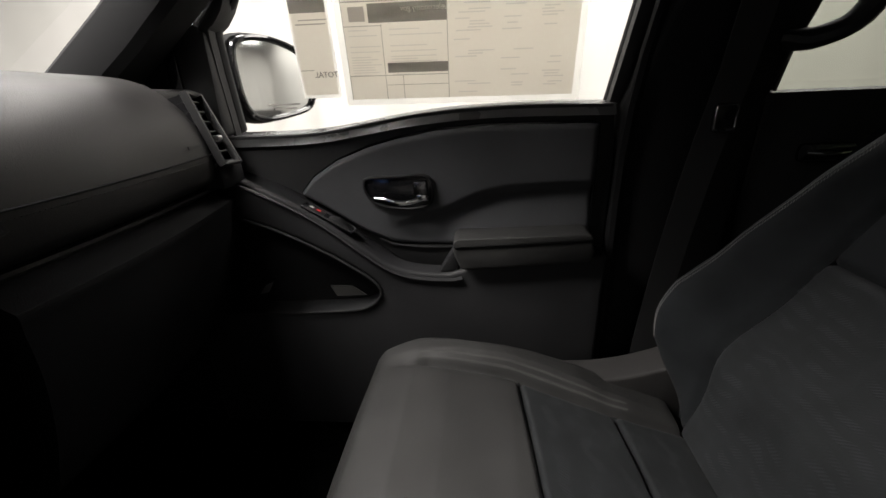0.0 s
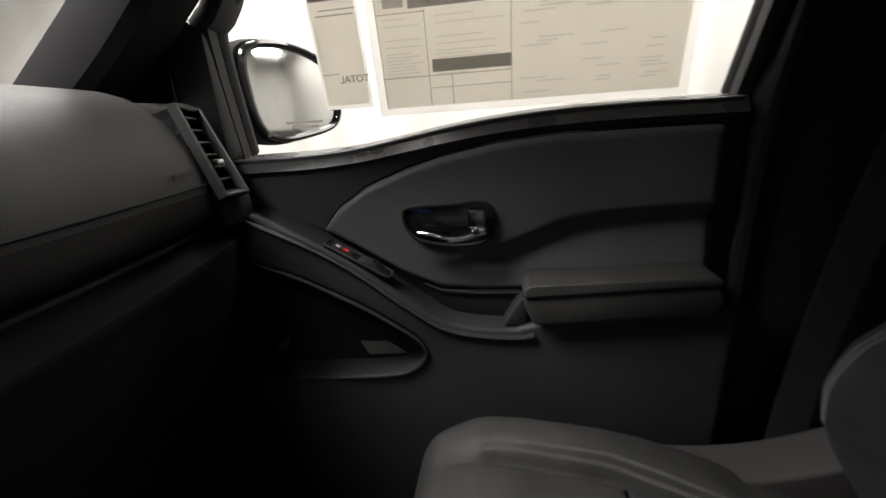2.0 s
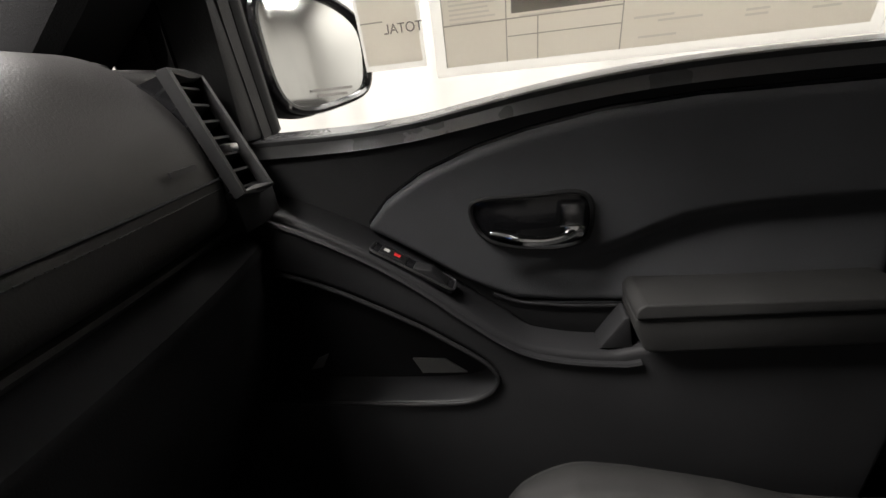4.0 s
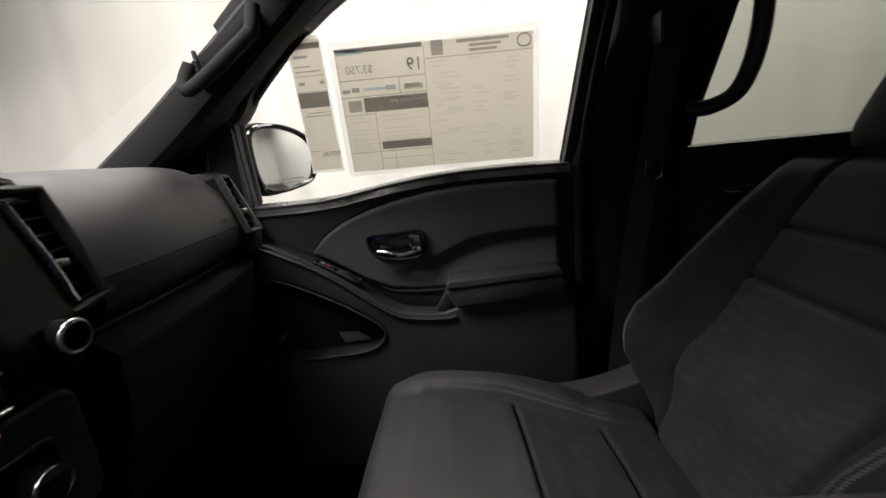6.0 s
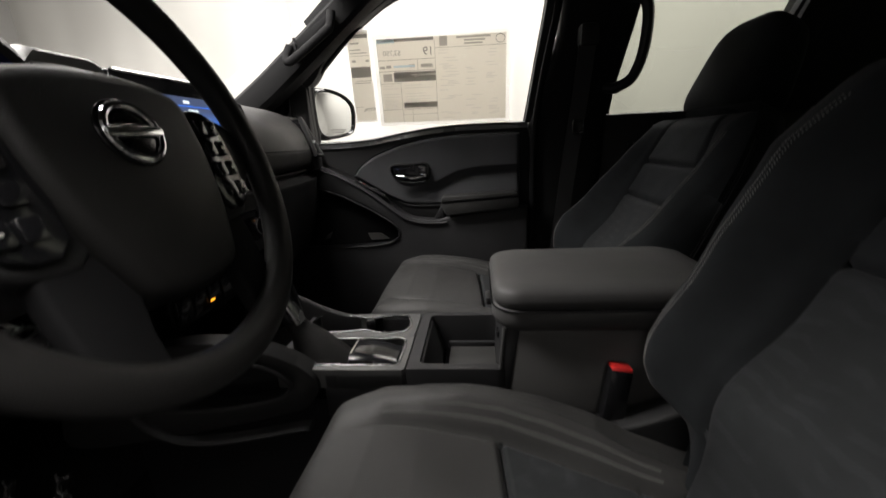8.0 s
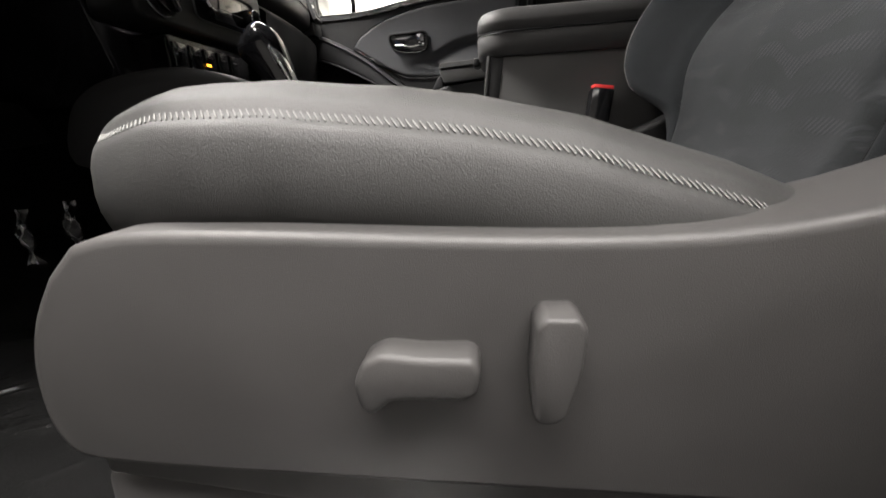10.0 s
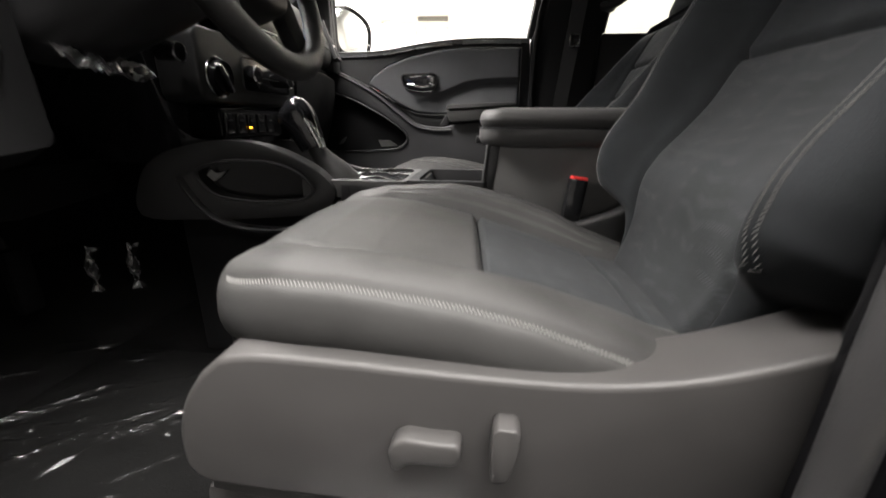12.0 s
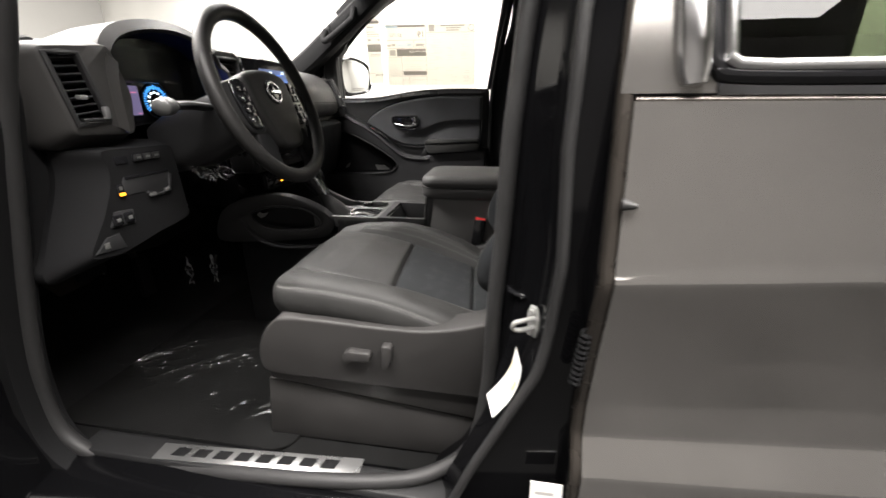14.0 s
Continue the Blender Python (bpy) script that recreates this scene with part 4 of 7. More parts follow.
def front_seat(name, cy, s, dz, label):
    """s: +1 where the outer side is towards +y."""
    seat = thing(name, label, "car seat", "front seats")
    dx = -0.044 if s > 0 else 0.0
    P = lambda x, v, z: (x + dx, cy + s * v, z + dz)
    us = steps(XF, XR, 210)
    vs = steps(-1, 1, 170)

    def top(u, k):
        w = plan_w(u)
        v = k * w
        return P(u, v, cushion_z(u, v, s))

    inside = lambda u, k: seam_front(k * plan_w(u), s) < u and abs(k * plan_w(u)) < lerp_table(BOLSTER_LINE, u)
    body = sheet(top, us, vs, keep=lambda u, k: not inside(u, k))
    # side walls below the rim
    rim = [(us[0], k) for k in vs] + [(u, 1) for u in us[1:]] + [(us[-1], k) for k in vs[::-1][1:]] + [(u, -1) for u in us[::-1][1:-1]]
    rows = []
    for drop, out in ((0.0, 0.0), (0.010, -0.0005), (0.020, -0.003), (0.028, -0.007), (0.034, -0.014), (0.037, -0.03)):
        row = []
        for u, k in rim:
            p = Vector(top(u, k))
            c = Vector(P(0.2, 0, 0))
            n = Vector((p.x - c.x, p.y - c.y, 0)).normalized()
            row.append(p + n * out - Vector((0, 0, drop)))
        rows.append(row)
    wall = loft(rows, caps=False)
    cush = part("cushion", welded(joined(body, wall)), LEATHER, seat, "smooth charcoal leatherette cushion", smooth=60)
    part("cushion_insert", sheet(top, us, vs, keep=inside), CLOTH, cush, "woven charcoal cloth panel", smooth=60)
    for fn, half in ((seam_front, 0.147), (seam_rear, 0.122)):
        seam = [P(fn(v, s), v, cushion_z(fn(v, s), v, s) + 0.001) for v in steps(-half, half, 60)]
        part("seam", tube(seam, 0.0016, 0.0012, 6), KNEE, cush, "dark sewn seam")
    def on_top(x, v):
        return P(x, v, cushion_z(x, v, s) + 0.0005)

    for side in (1, -1):
        for off in (0.012, 0.021):
            mid = lambda x: lerp_table(BOLSTER_LINE, x) + off
            xs = steps(0.045, 0.405, 110)
            part("stitching", ladder([on_top(x, side * (mid(x) - 0.0018)) for x in xs], [on_top(x, side * (mid(x) + 0.0018)) for x in xs], 0.0005), THREAD, cush, "pale double stitching")
    xs = steps(-0.015, 0.395, 120)
    part("stitching", ladder([on_top(x, plan_w(x) - 0.0135) for x in xs], [on_top(x, plan_w(x) - 0.0095) for x in xs], 0.0005), THREAD, cush, "pale side stitching")
    # backrest: h up the back, v across, front face swells into bolsters
    lean = radians(23 if s < 0 else 26)
    ax, up = Vector((math.cos(lean), 0, -math.sin(lean))), Vector((math.sin(lean), 0, math.cos(lean)))
    base = Vector((0.436 + (0.018 if s > 0 else 0), cy - (0.012 if s > 0 else 0.0), 0.905 + dz))
    HT = 0.565

    def half_w(h):
        if s < 0:
            return lerp_table([(0.0, 0.15), (0.05, 0.17), (0.085, 0.182), (0.102, 0.225), (0.125, 0.246), (0.16, 0.254), (0.24, 0.264), (0.34, 0.268), (0.44, 0.266), (0.52, 0.250), (0.565, 0.222)], h)
        return lerp_table([(0.0, 0.15), (0.035, 0.19), (0.07, 0.226), (0.14, 0.252), (0.24, 0.262), (0.34, 0.258), (0.44, 0.248), (0.52, 0.228), (0.565, 0.20)], h)

    def depth(h, a):
        """How far the front face stands out towards the sitter."""
        line = lerp_table([(0, 0.125), (0.15, 0.145), (0.3, 0.15), (0.42, 0.135), (0.565, 0.10)], h)
        if s > 0:
            b = lerp_table([(0.0, 0.0), (0.1, 0.068), (0.2, 0.084), (0.32, 0.065), (0.44, 0.032), (0.565, 0.0)], h)
        else:
            b = lerp_table([(0.0, 0.0), (0.1, 0.051), (0.2, 0.066), (0.32, 0.078), (0.44, 0.074), (0.565, 0.035)], h)
        d = 0.008 + 0.034 * math.exp(-((h - 0.15) / 0.085) ** 2) + 0.012 * math.exp(-(h / 0.05) ** 2) + b * smooth01(line, line + 0.075, a)
        d += groove(a - line, 0.006, 0.012) + 0.002 * noise.noise((h * 9, a * 12, 4.4)) + 0.0007 * noise.noise((h * 30, a * 26, 8.2))
        if a < line:
            d += groove(h - 0.335, 0.005, 0.011) + groove(h - 0.43, 0.005, 0.011)
        w = half_w(h)
        rr = 0.05
        e = min(w - a, HT - h + 0.0)
        if e < rr:
            t = (rr - max(0, e)) / rr
            d -= rr * (1 - math.sqrt(max(0, 1 - t * t)))
        return d

    hs = steps(0, HT, 110)
    ks = steps(-1, 1, 96)

    def face_pt(h, k):
        w = half_w(h)
        v = k * w
        return base + up * h - ax * depth(h, abs(v)) + Vector((0, s * v, 0))

    ins = lambda h, k: h < 0.335 and abs(k * half_w(h)) < lerp_table([(0, 0.125), (0.15, 0.145), (0.3, 0.15), (0.42, 0.135)], h)
    front = sheet(face_pt, hs, ks, keep=lambda h, k: not ins(h, k))
    edge = [(h, 1) for h in hs] + [(HT, k) for k in ks[::-1][1:]] + [(h, -1) for h in hs[::-1][1:]]
    rows = []
    for back, shrink in ((0, 0), (0.03, -0.004), (0.07, 0.0), (0.10, 0.012), (0.118, 0.04), (0.12, 0.12)):
        row = []
        for h, k in edge:
            p = face_pt(h, k)
            q = base + up * (h - shrink * 0.5) + Vector((0, s * k * (half_w(h) - shrink), 0)) + ax * (back - 0.035)
            row.append(p if back == 0 else q)
        rows.append(row)
    bm = bmesh.new()
    R = [[bm.verts.new(p) for p in row] for row in rows]
    for a, b in zip(R, R[1:]):
        for j in range(len(a) - 1):
            bm.faces.new((a[j], a[j + 1], b[j + 1], b[j]))
    bm.faces.new(R[-1])
    backrest = part("backrest", welded(joined(front, bm)), BOLSTER, seat, "charcoal cloth backrest with side bolsters", smooth=60)
    part("backrest_insert", sheet(face_pt, hs, ks, keep=ins), CLOTH, backrest, "woven cloth panel with a wavy pattern", smooth=60)
    def on_face(h, v, side):
        return base + up * h - ax * (depth(h, v) + 0.0005) + Vector((0, s * side * v, 0))

    for side in (1, -1):
        for off in (0.070, 0.077):
            mid = lambda h: min(half_w(h) - 0.012 - (0.077 - off), lerp_table([(0, 0.125), (0.15, 0.145), (0.3, 0.15), (0.42, 0.135), (0.565, 0.10)], h) + off)
            hh = steps(0.10, 0.50, 95)
            part("stitching", ladder([on_face(h, mid(h) - 0.0014, side) for h in hh], [on_face(h, mid(h) + 0.0014, side) for h in hh], 0.0005), THREAD, backrest, "pale double stitching")
    for side in (1, -1):
        seam = []
        for h in steps(0.03, 0.52, 80):
            v = lerp_table([(0, 0.125), (0.15, 0.145), (0.3, 0.15), (0.42, 0.135), (0.565, 0.10)], h)
            seam.append(base + up * h - ax * (depth(h, v) + 0.001) + Vector((0, s * side * v, 0)))
        part("seam", tube(seam, 0.0014, 0.0014, 6), KNEE, backrest, "dark sewn seam")
        flank = [base + up * h + Vector((0, s * side * (half_w(h) + 0.0035), 0)) + ax * 0.012 for h in steps(0.13, 0.50, 60)]
        part("seam", tube(flank, 0.0016, 0.0016, 6), KNEE, backrest, "dark sewn seam")
        part("stitching", stitches([p - ax * 0.006 for p in flank], size=0.0006), THREAD, backrest, "pale stitching beside the seam")
    # headrest
    rings = []
    for f in steps(0, 1, 16):
        h = HT - 0.018 + 0.235 * f
        ww = 0.138 * (1 - 0.28 * f ** 2) * math.sqrt(max(0.02, 1 - (2 * f - 1) ** 6))
        tt = 0.058 * math.sqrt(max(0.03, 1 - (2 * f - 1) ** 6))
        ring = []
        for j in range(28):
            a = 2 * math.pi * j / 28
            c, e = math.cos(a), math.sin(a)
            c, e = math.copysign(abs(c) ** 0.5, c), math.copysign(abs(e) ** 0.5, e)
            ring.append(base + up * h + Vector((0, c * ww, 0)) + ax * (e * tt * (1.08 - 0.3 * f) + 0.052 - 0.026 * f))
        rings.append(ring)
    head = part("headrest", loft(rings), BOLSTER, seat, "padded charcoal headrest", smooth=60)
    for vv in (-0.07, 0.07):
        part("headrest_post", rod(base + up * (HT - 0.03) + Vector((0, vv, 0)) + ax * 0.03, base + up * (HT + 0.06) + Vector((0, vv, 0)) + ax * 0.03, 0.006), SATIN, head)
    # side shield and plinth
    prof = curve2([(-0.018, 0.928), (-0.036, 0.903), (-0.047, 0.875), (-0.051, 0.845), (-0.047, 0.824), (-0.034, 0.812), (0.0, 0.808), (0.06, 0.806), (0.2, 0.803), (0.36, 0.800), (0.50, 0.798)], 3) + curve2([(0.55, 0.83), (0.57, 0.92), (0.56, 1.01), (0.52, 1.01), (0.46, 0.985), (0.41, 0.966), (0.36, 0.952), (0.30, 0.944), (0.22, 0.944), (0.10, 0.949), (0.03, 0.950), (0.0, 0.944)], 3)
    y0, y1 = sorted((cy + s * 0.185, cy + s * 0.252))
    shield = part("side_shield", prism([(x, z + dz) for x, z in prof], "y", y0, y1, 0.016, 3, 30), SHIELD, seat, "grey-brown plastic side shield", smooth=50)
    y0, y1 = sorted((cy - s * 0.245, cy - s * 0.20))
    part("inner_shield", prism([(x, z + dz) for x, z in prof], "y", y0, y1, 0.012, 3, 30), PLASTIC, seat, smooth=50)
    part("front_valance", box(-0.028, 0.01, cy - 0.20, cy + 0.19, 0.81 + dz, 0.955 + dz, 0.015, 3), PLASTIC, seat)
    skirt = [(-0.054, 0.782), (0.17, 0.756), (0.53, 0.716), (0.53, 0.616 - dz), (-0.075, 0.616 - dz)]
    part("shield_step", prism([(x, z + dz) for x, z in ((-0.030, 0.84), (0.53, 0.83), (0.53, 0.724), (0.17, 0.764), (-0.040, 0.789))], "y", *sorted((cy - s * 0.19, cy + s * 0.240)), 0.004), SHIELD, seat)
    y0, y1 = sorted((cy - s * 0.20, cy + s * 0.232))
    part("plinth", prism([(x, z + dz) for x, z in skirt], "y", y0, y1, 0.008), SHIELD, seat, "grey plastic skirt down to the floor")
    part("hinge_cover", prism([(x, z + dz) for x, z in curve2([(0.50, 0.94), (0.56, 0.93), (0.60, 0.99), (0.62, 1.08), (0.575, 1.09), (0.53, 1.03)], 3, True)], "y", *sorted((cy + s * 0.19, cy + s * 0.235)), 0.01), SHIELD, seat)
    if s < 0:
        yo = cy - 0.252
        slide = [(0.149, 0.884), (0.147, 0.898), (0.152, 0.909), (0.162, 0.914), (0.180, 0.912), (0.203, 0.912), (0.2065, 0.906), (0.2045, 0.893), (0.198, 0.890), (0.175, 0.890), (0.164, 0.889), (0.156, 0.881)]
        part("slide_switch", prism([(x - 0.003, z - 0.018) for x, z in slide], "y", yo - 0.017, yo + 0.004, 0.0035, 2), SHIELD, shield, "seat slide switch", smooth=50)
        tilt = [(0.2265, 0.886), (0.2255, 0.905), (0.227, 0.930), (0.231, 0.9345), (0.244, 0.9345), (0.248, 0.930), (0.2465, 0.910), (0.241, 0.887), (0.236, 0.883), (0.229, 0.883)]
        part("recline_switch", prism([(x - 0.001, z - 0.020) for x, z in tilt], "y", yo - 0.019, yo + 0.004, 0.0035, 2), SHIELD, shield, "upright recline switch", smooth=50)
    return seat


front_seat("driver_seat", -0.320, -1, 0.0, "charcoal cloth driver seat with pale stitching and power switches")
front_seat("passenger_seat", 0.418, 1, -0.012, "charcoal cloth passenger seat with pale stitching")

buckle = thing("belt_buckle", "black seat belt buckle with red release button beside the console", "seat belt buckle")
part("body", moved(box(-0.016, 0.016, -0.012, 0.012, -0.085, 0.0, 0.004), pose(0.379, -0.084, 1.031, -4, 8, 0)), PIANO, buckle)
part("release_button", moved(box(-0.0145, 0.0145, -0.0105, 0.0105, -0.006, 0.004, 0.002), pose(0.379, -0.084, 1.031, -4, 8, 0)), RED, buckle, "red release button")
part("strap", moved(box(-0.02, 0.02, -0.003, 0.003, -0.22, -0.08, 0.001), pose(0.379, -0.084, 1.031, -4, 8, 0)), PLASTIC, buckle)

# ---- centre console ----
con = thing("centre_console", "dark centre console with padded lid, cup holders and gear lever", "car console")
K0, K1 = -0.072, 0.140


def flared(bm):
    """Turns the driver-side face outwards ahead of the gear lever, where the console meets the dashboard."""
    for v in bm.verts:
        if v.co.x < -0.06:
            v.co.y += 0.344 * (v.co.x + 0.06) + 0.009 * smooth01(-0.06, -0.12, v.co.x)
    return bm


def resample(loop, n):
    """n points spread evenly round a closed outline."""
    P = [Vector((p[0], p[1], 0)) for p in loop]
    seg = [(P[(i + 1) % len(P)] - P[i]).length for i in range(len(P))]
    total, out, i, acc = sum(seg), [], 0, 0.0
    for k in range(n):
        d = total * k / n
        while acc + seg[i] < d:
            acc += seg[i]
            i += 1
        p = P[i].lerp(P[(i + 1) % len(P)], (d - acc) / max(seg[i], 1e-9))
        out.append((p.x, p.y))
    return out


def plate_with_hole(outer, inner, z0, z1, n=64, soft_k=0.04):
    a, b = resample(outer, n), resample(inner, n)
    soft = [(p[0] + (q[0] - p[0]) * soft_k, p[1] + (q[1] - p[1]) * soft_k) for p, q in zip(a, b)]
    lip = [(q[0] + (p[0] - q[0]) * soft_k, q[1] + (p[1] - q[1]) * soft_k) for p, q in zip(a, b)]
    return loft([[(x, y, z) for x, y in ring] for ring, z in ((a, z0), (a, z1 - 0.002), (soft, z1), (lip, z1), (b, z1 - 0.0015), (b, z0))], caps=False)


# console sides take the near-black KNEE so they read as shadowed
part("lower_body", prism([(-0.06, 0.938), (0.12, 0.938), (0.12, 0.62), (-0.06, 0.62)], "y", K0 + 0.006, K1 - 0.006, 0.004), KNEE, con, "lower console, blackened for the shade between the seats")
part("front_body", flared(loft([[(x, y0, 0.62), (x, y0, 0.955), (x, K1 - 0.006, 0.955), (x, K1 - 0.006, 0.62)] for x, y0 in ((-0.058, K0 + 0.012), (-0.12, K0 + 0.024), (-0.22, K0 + 0.050), (-0.32, K0 + 0.080), (-0.42, K0 + 0.110))])), KNEE, con, "console foot, blackened for the shade under the dashboard")
part("storage_box", prism([(0.118, 0.93), (0.212, 0.93), (0.236, 1.088), (0.56, 1.088), (0.58, 0.62), (0.118, 0.62)], "y", K0 + 0.003, K1 - 0.003, 0.004), BOX_PLASTIC, con, "charcoal storage box under the lid")
# driver-side cheek with its open cubby, rising to the dashboard
cheek_o = curve2([(-0.405, 0.965), (-0.395, 1.035), (-0.36, 1.072), (-0.31, 1.089), (-0.25, 1.096), (-0.19, 1.084), (-0.135, 1.056), (-0.095, 1.022), (-0.080, 0.995), (-0.092, 0.968), (-0.12, 0.953), (-0.225, 0.950), (-0.315, 0.952)], 4, True)
hole = curve2([(-0.308, 1.032), (-0.294, 1.050), (-0.240, 1.060), (-0.178, 1.052), (-0.140, 1.032), (-0.120, 1.006), (-0.128, 0.990), (-0.152, 0.982), (-0.215, 0.983), (-0.280, 0.997)], 4, True)
part("side_cheek", flared(moved(plate_with_hole(cheek_o, hole, -0.030, 0.004, 96, 0.10), Matrix(((1, 0, 0, 0), (0, 0, -1, K0 - 0.004), (0, 1, 0, 0), (0, 0, 0, 1))))), CHEEK, con, "black cheek with a raised rim round the side cubby", smooth=50)
part("cubby_rim", flared(tube([(x, K0 - 0.0085, z) for x, z in hole], 0.0035, 0.0035, 8, closed=True, up=(0, 1, 0))), TRIM_GREY, con, "satin rim round the side cubby")
# the cubby's dark depth is a thin plate coloured as shade
part("cubby_shade", flared(prism(hole, "y", K0 + 0.022, K0 + 0.026, 0.0)), STACK, con, "near-black back plate standing in for shade in the side cubby")
# the cubby's darkness over this paper is put into its grey
part("cubby_leaflet", flared(prism([(-0.300, 1.033), (-0.292, 1.043), (-0.284, 1.036), (-0.268, 1.040), (-0.280, 1.027), (-0.290, 1.022)], "y", K0 + 0.004, K0 + 0.006)), KNOB_GREY, con, "crumpled paper, greyed as if shaded")
part("foot_brace", flared(tube(spline([(-0.335, K0 - 0.004, 1.03), (-0.300, K0 - 0.006, 0.965), (-0.235, K0 - 0.004, 0.93), (-0.10, K0 - 0.002, 0.922)], 5), 0.006, 0.012, 8, up=(0, 1, 0))), TRIM_GREY, con, "curved lower edge of the console cheek")
part("side_rail", box(-0.075, 0.060, K0, K0 + 0.012, 0.93, 1.012, 0.004), PLASTIC, con, "black side wall beside the gear lever")
rail_o = curve2([(-0.41, 0.90), (-0.405, 1.00), (-0.375, 1.055), (-0.31, 1.082), (-0.25, 1.082), (-0.19, 1.060), (-0.15, 1.040), (-0.10, 1.022), (-0.06, 1.016)], 4) + [(0.05, 1.014), (0.05, 0.90)]
part("side_rail", prism(rail_o, "y", K1 - 0.014, K1, 0.005, 3), PLASTIC, con, "black rail rising to the dashboard")
# cup wells, and the gear lever in its own surround
KM = 0.040
cup_o = curve2([(0.036, 0.118), (0.030, 0.128), (-0.012, 0.129), (-0.045, 0.118), (-0.078, 0.128), (-0.15, 0.128), (-0.158, 0.094), (-0.15, 0.060), (-0.078, 0.060), (-0.045, 0.068), (-0.012, 0.055), (0.030, 0.058), (0.040, 0.070), (0.043, 0.094)], 4, True)
part("top_plate", plate_with_hole([(0.058, K1), (-0.17, K1), (-0.17, KM), (0.058, KM)], cup_o, 0.985, 1.018), PLATE, con, "satin grey plate round the cup wells")
shift_o = rrect(-0.150, 0.046, K0 + 0.014, KM - 0.008, 0.014, 4)
part("top_plate", plate_with_hole([(0.058, KM), (-0.17, KM), (-0.17, K0), (0.058, K0)], shift_o, 0.985, 1.018), PLATE, con, "satin grey plate round the gear lever")
cup = part("cup_well", joined(prism(cup_o, "z", 0.939, 0.942), loft([[(x, y, z) for x, y in cup_o] for z in (1.016, 0.941)], caps=False)), PIANO, con, "deep gloss black cup wells")
part("cup_rim", tube([(x, y, 1.0182) for x, y in cup_o], 0.0024, 0.0018, 8, closed=True), DARK_CHROME, cup, "thin dark chrome rim")
for y in (0.116, 0.070):
    part("cup_finger", box(-0.054, -0.034, y - 0.006, y + 0.006, 0.99, 1.0165, 0.004), PIANO, cup, "gloss black cup finger")
part("shift_well", prism(shift_o, "z", 0.990, 1.006, 0.002), PIANO, con, "gloss black shift surround")
part("shift_rim", tube([(x, y, 1.0182) for x, y in shift_o], 0.0024, 0.0018, 8, closed=True), DARK_CHROME, con, "dark chrome rim round the gear lever")
part("shift_plate", moved(loft([[(-0.036, y, z) for y, z in rrect(-0.040, 0.030, -0.010, 0.010, 0.006, 3)], [(0.0, y, z) for y, z in rrect(-0.040, 0.030, -0.010, 0.012, 0.006, 3)], [(0.040, y, z) for y, z in rrect(-0.036, 0.026, -0.010, 0.004, 0.005, 3)]]), pose(-0.002, -0.010, 1.012, 0, 3, 0)), PIANO, con, "gloss black plate behind the gear lever", smooth=50)
part("shift_accent", tube([(-0.040, -0.052, 1.010), (-0.039, -0.035, 1.025), (-0.038, 0.010, 1.026), (-0.039, 0.022, 1.012)], 0.0022, 0.003, 8), CHROME, con, "bright line across the shift plate")
part("shift_accent", box(-0.115, -0.052, K0 + 0.017, K0 + 0.026, 1.010, 1.0165, 0.002), CHROME, con, "bright shift accent")
for k in range(3):
    part("shift_mark", box(-0.106 + 0.018 * k, -0.100 + 0.018 * k, K0 + 0.020, K0 + 0.023, 1.0164, 1.0172), PIANO, con)
KY = -0.012
part("shift_boot", loft([[(cx + hx * math.cos(a), KY + hy * math.sin(a), z) for a in steps(0, 2 * math.pi, 20)[:-1]] for cx, hx, hy, z in ((-0.090, 0.054, 0.038, 1.004), (-0.098, 0.046, 0.032, 1.022), (-0.112, 0.034, 0.025, 1.046), (-0.132, 0.024, 0.019, 1.066), (-0.146, 0.018, 0.015, 1.084))]), WHEEL_SKIN, con, "soft black shift boot")
knob = spline([(-0.146, KY, 1.075), (-0.158, KY, 1.105), (-0.174, KY, 1.135), (-0.195, KY, 1.155)], 4)
part("shift_knob", tube(knob, 0.029, 0.034, 16, up=(1, 0, 0), power=2.6, scale=[0.75, 0.78, 0.82, 0.86, 0.9, 0.95, 1.0, 1.04, 1.07, 1.08, 1.05, 0.95, 0.72]), PIANO, con, "gloss black gear knob")
part("knob_trim", tube([(p.x + 0.024, p.y - 0.008, p.z - 0.003) for p in knob[1:-1]], 0.019, 0.009, 12, up=(1, 0, 0), scale=[0.75, 0.8, 0.85, 0.9, 0.95, 1, 1.02, 1, 0.95, 0.85, 0.6]), SATIN, con, "silver strip on the gear knob", smooth=60)
# open tray between plate and lid
tray_i = rrect(0.080, 0.212, K0 + 0.017, K1 - 0.015, 0.010, 4)
part("tray_rim", plate_with_hole([(0.216, K1), (0.060, K1), (0.060, K0), (0.216, K0)], tray_i, 0.944, 1.020), TRIM_GREY, con, "charcoal tray with a rounded rim")
part("tray_slope", prism([(0.078, 0.944), (0.106, 0.944), (0.104, 0.962), (0.084, 1.012), (0.078, 1.014)], "y", K0 + 0.0165, K1 - 0.0145, 0.002), TRIM_GREY, con, "sloping front wall of the tray")
part("tray_slot", box(0.104, 0.117, K0 + 0.019, K1 - 0.017, 0.944, 0.951, 0.001), STACK, con, "dark slot at the foot of the slope")
part("tray_mat", box(0.117, 0.211, K0 + 0.024, K1 - 0.024, 0.946, 0.956, 0.002), MAT_RUBBER, con, "speckled grey rubber tray mat")
for y0, y1 in ((K0 + 0.0165, K0 + 0.026), (K1 - 0.024, K1 - 0.0145)):
    part("tray_ledge", box(0.112, 0.212, y0, y1, 0.944, 0.966, 0.004), TRIM_GREY, con)
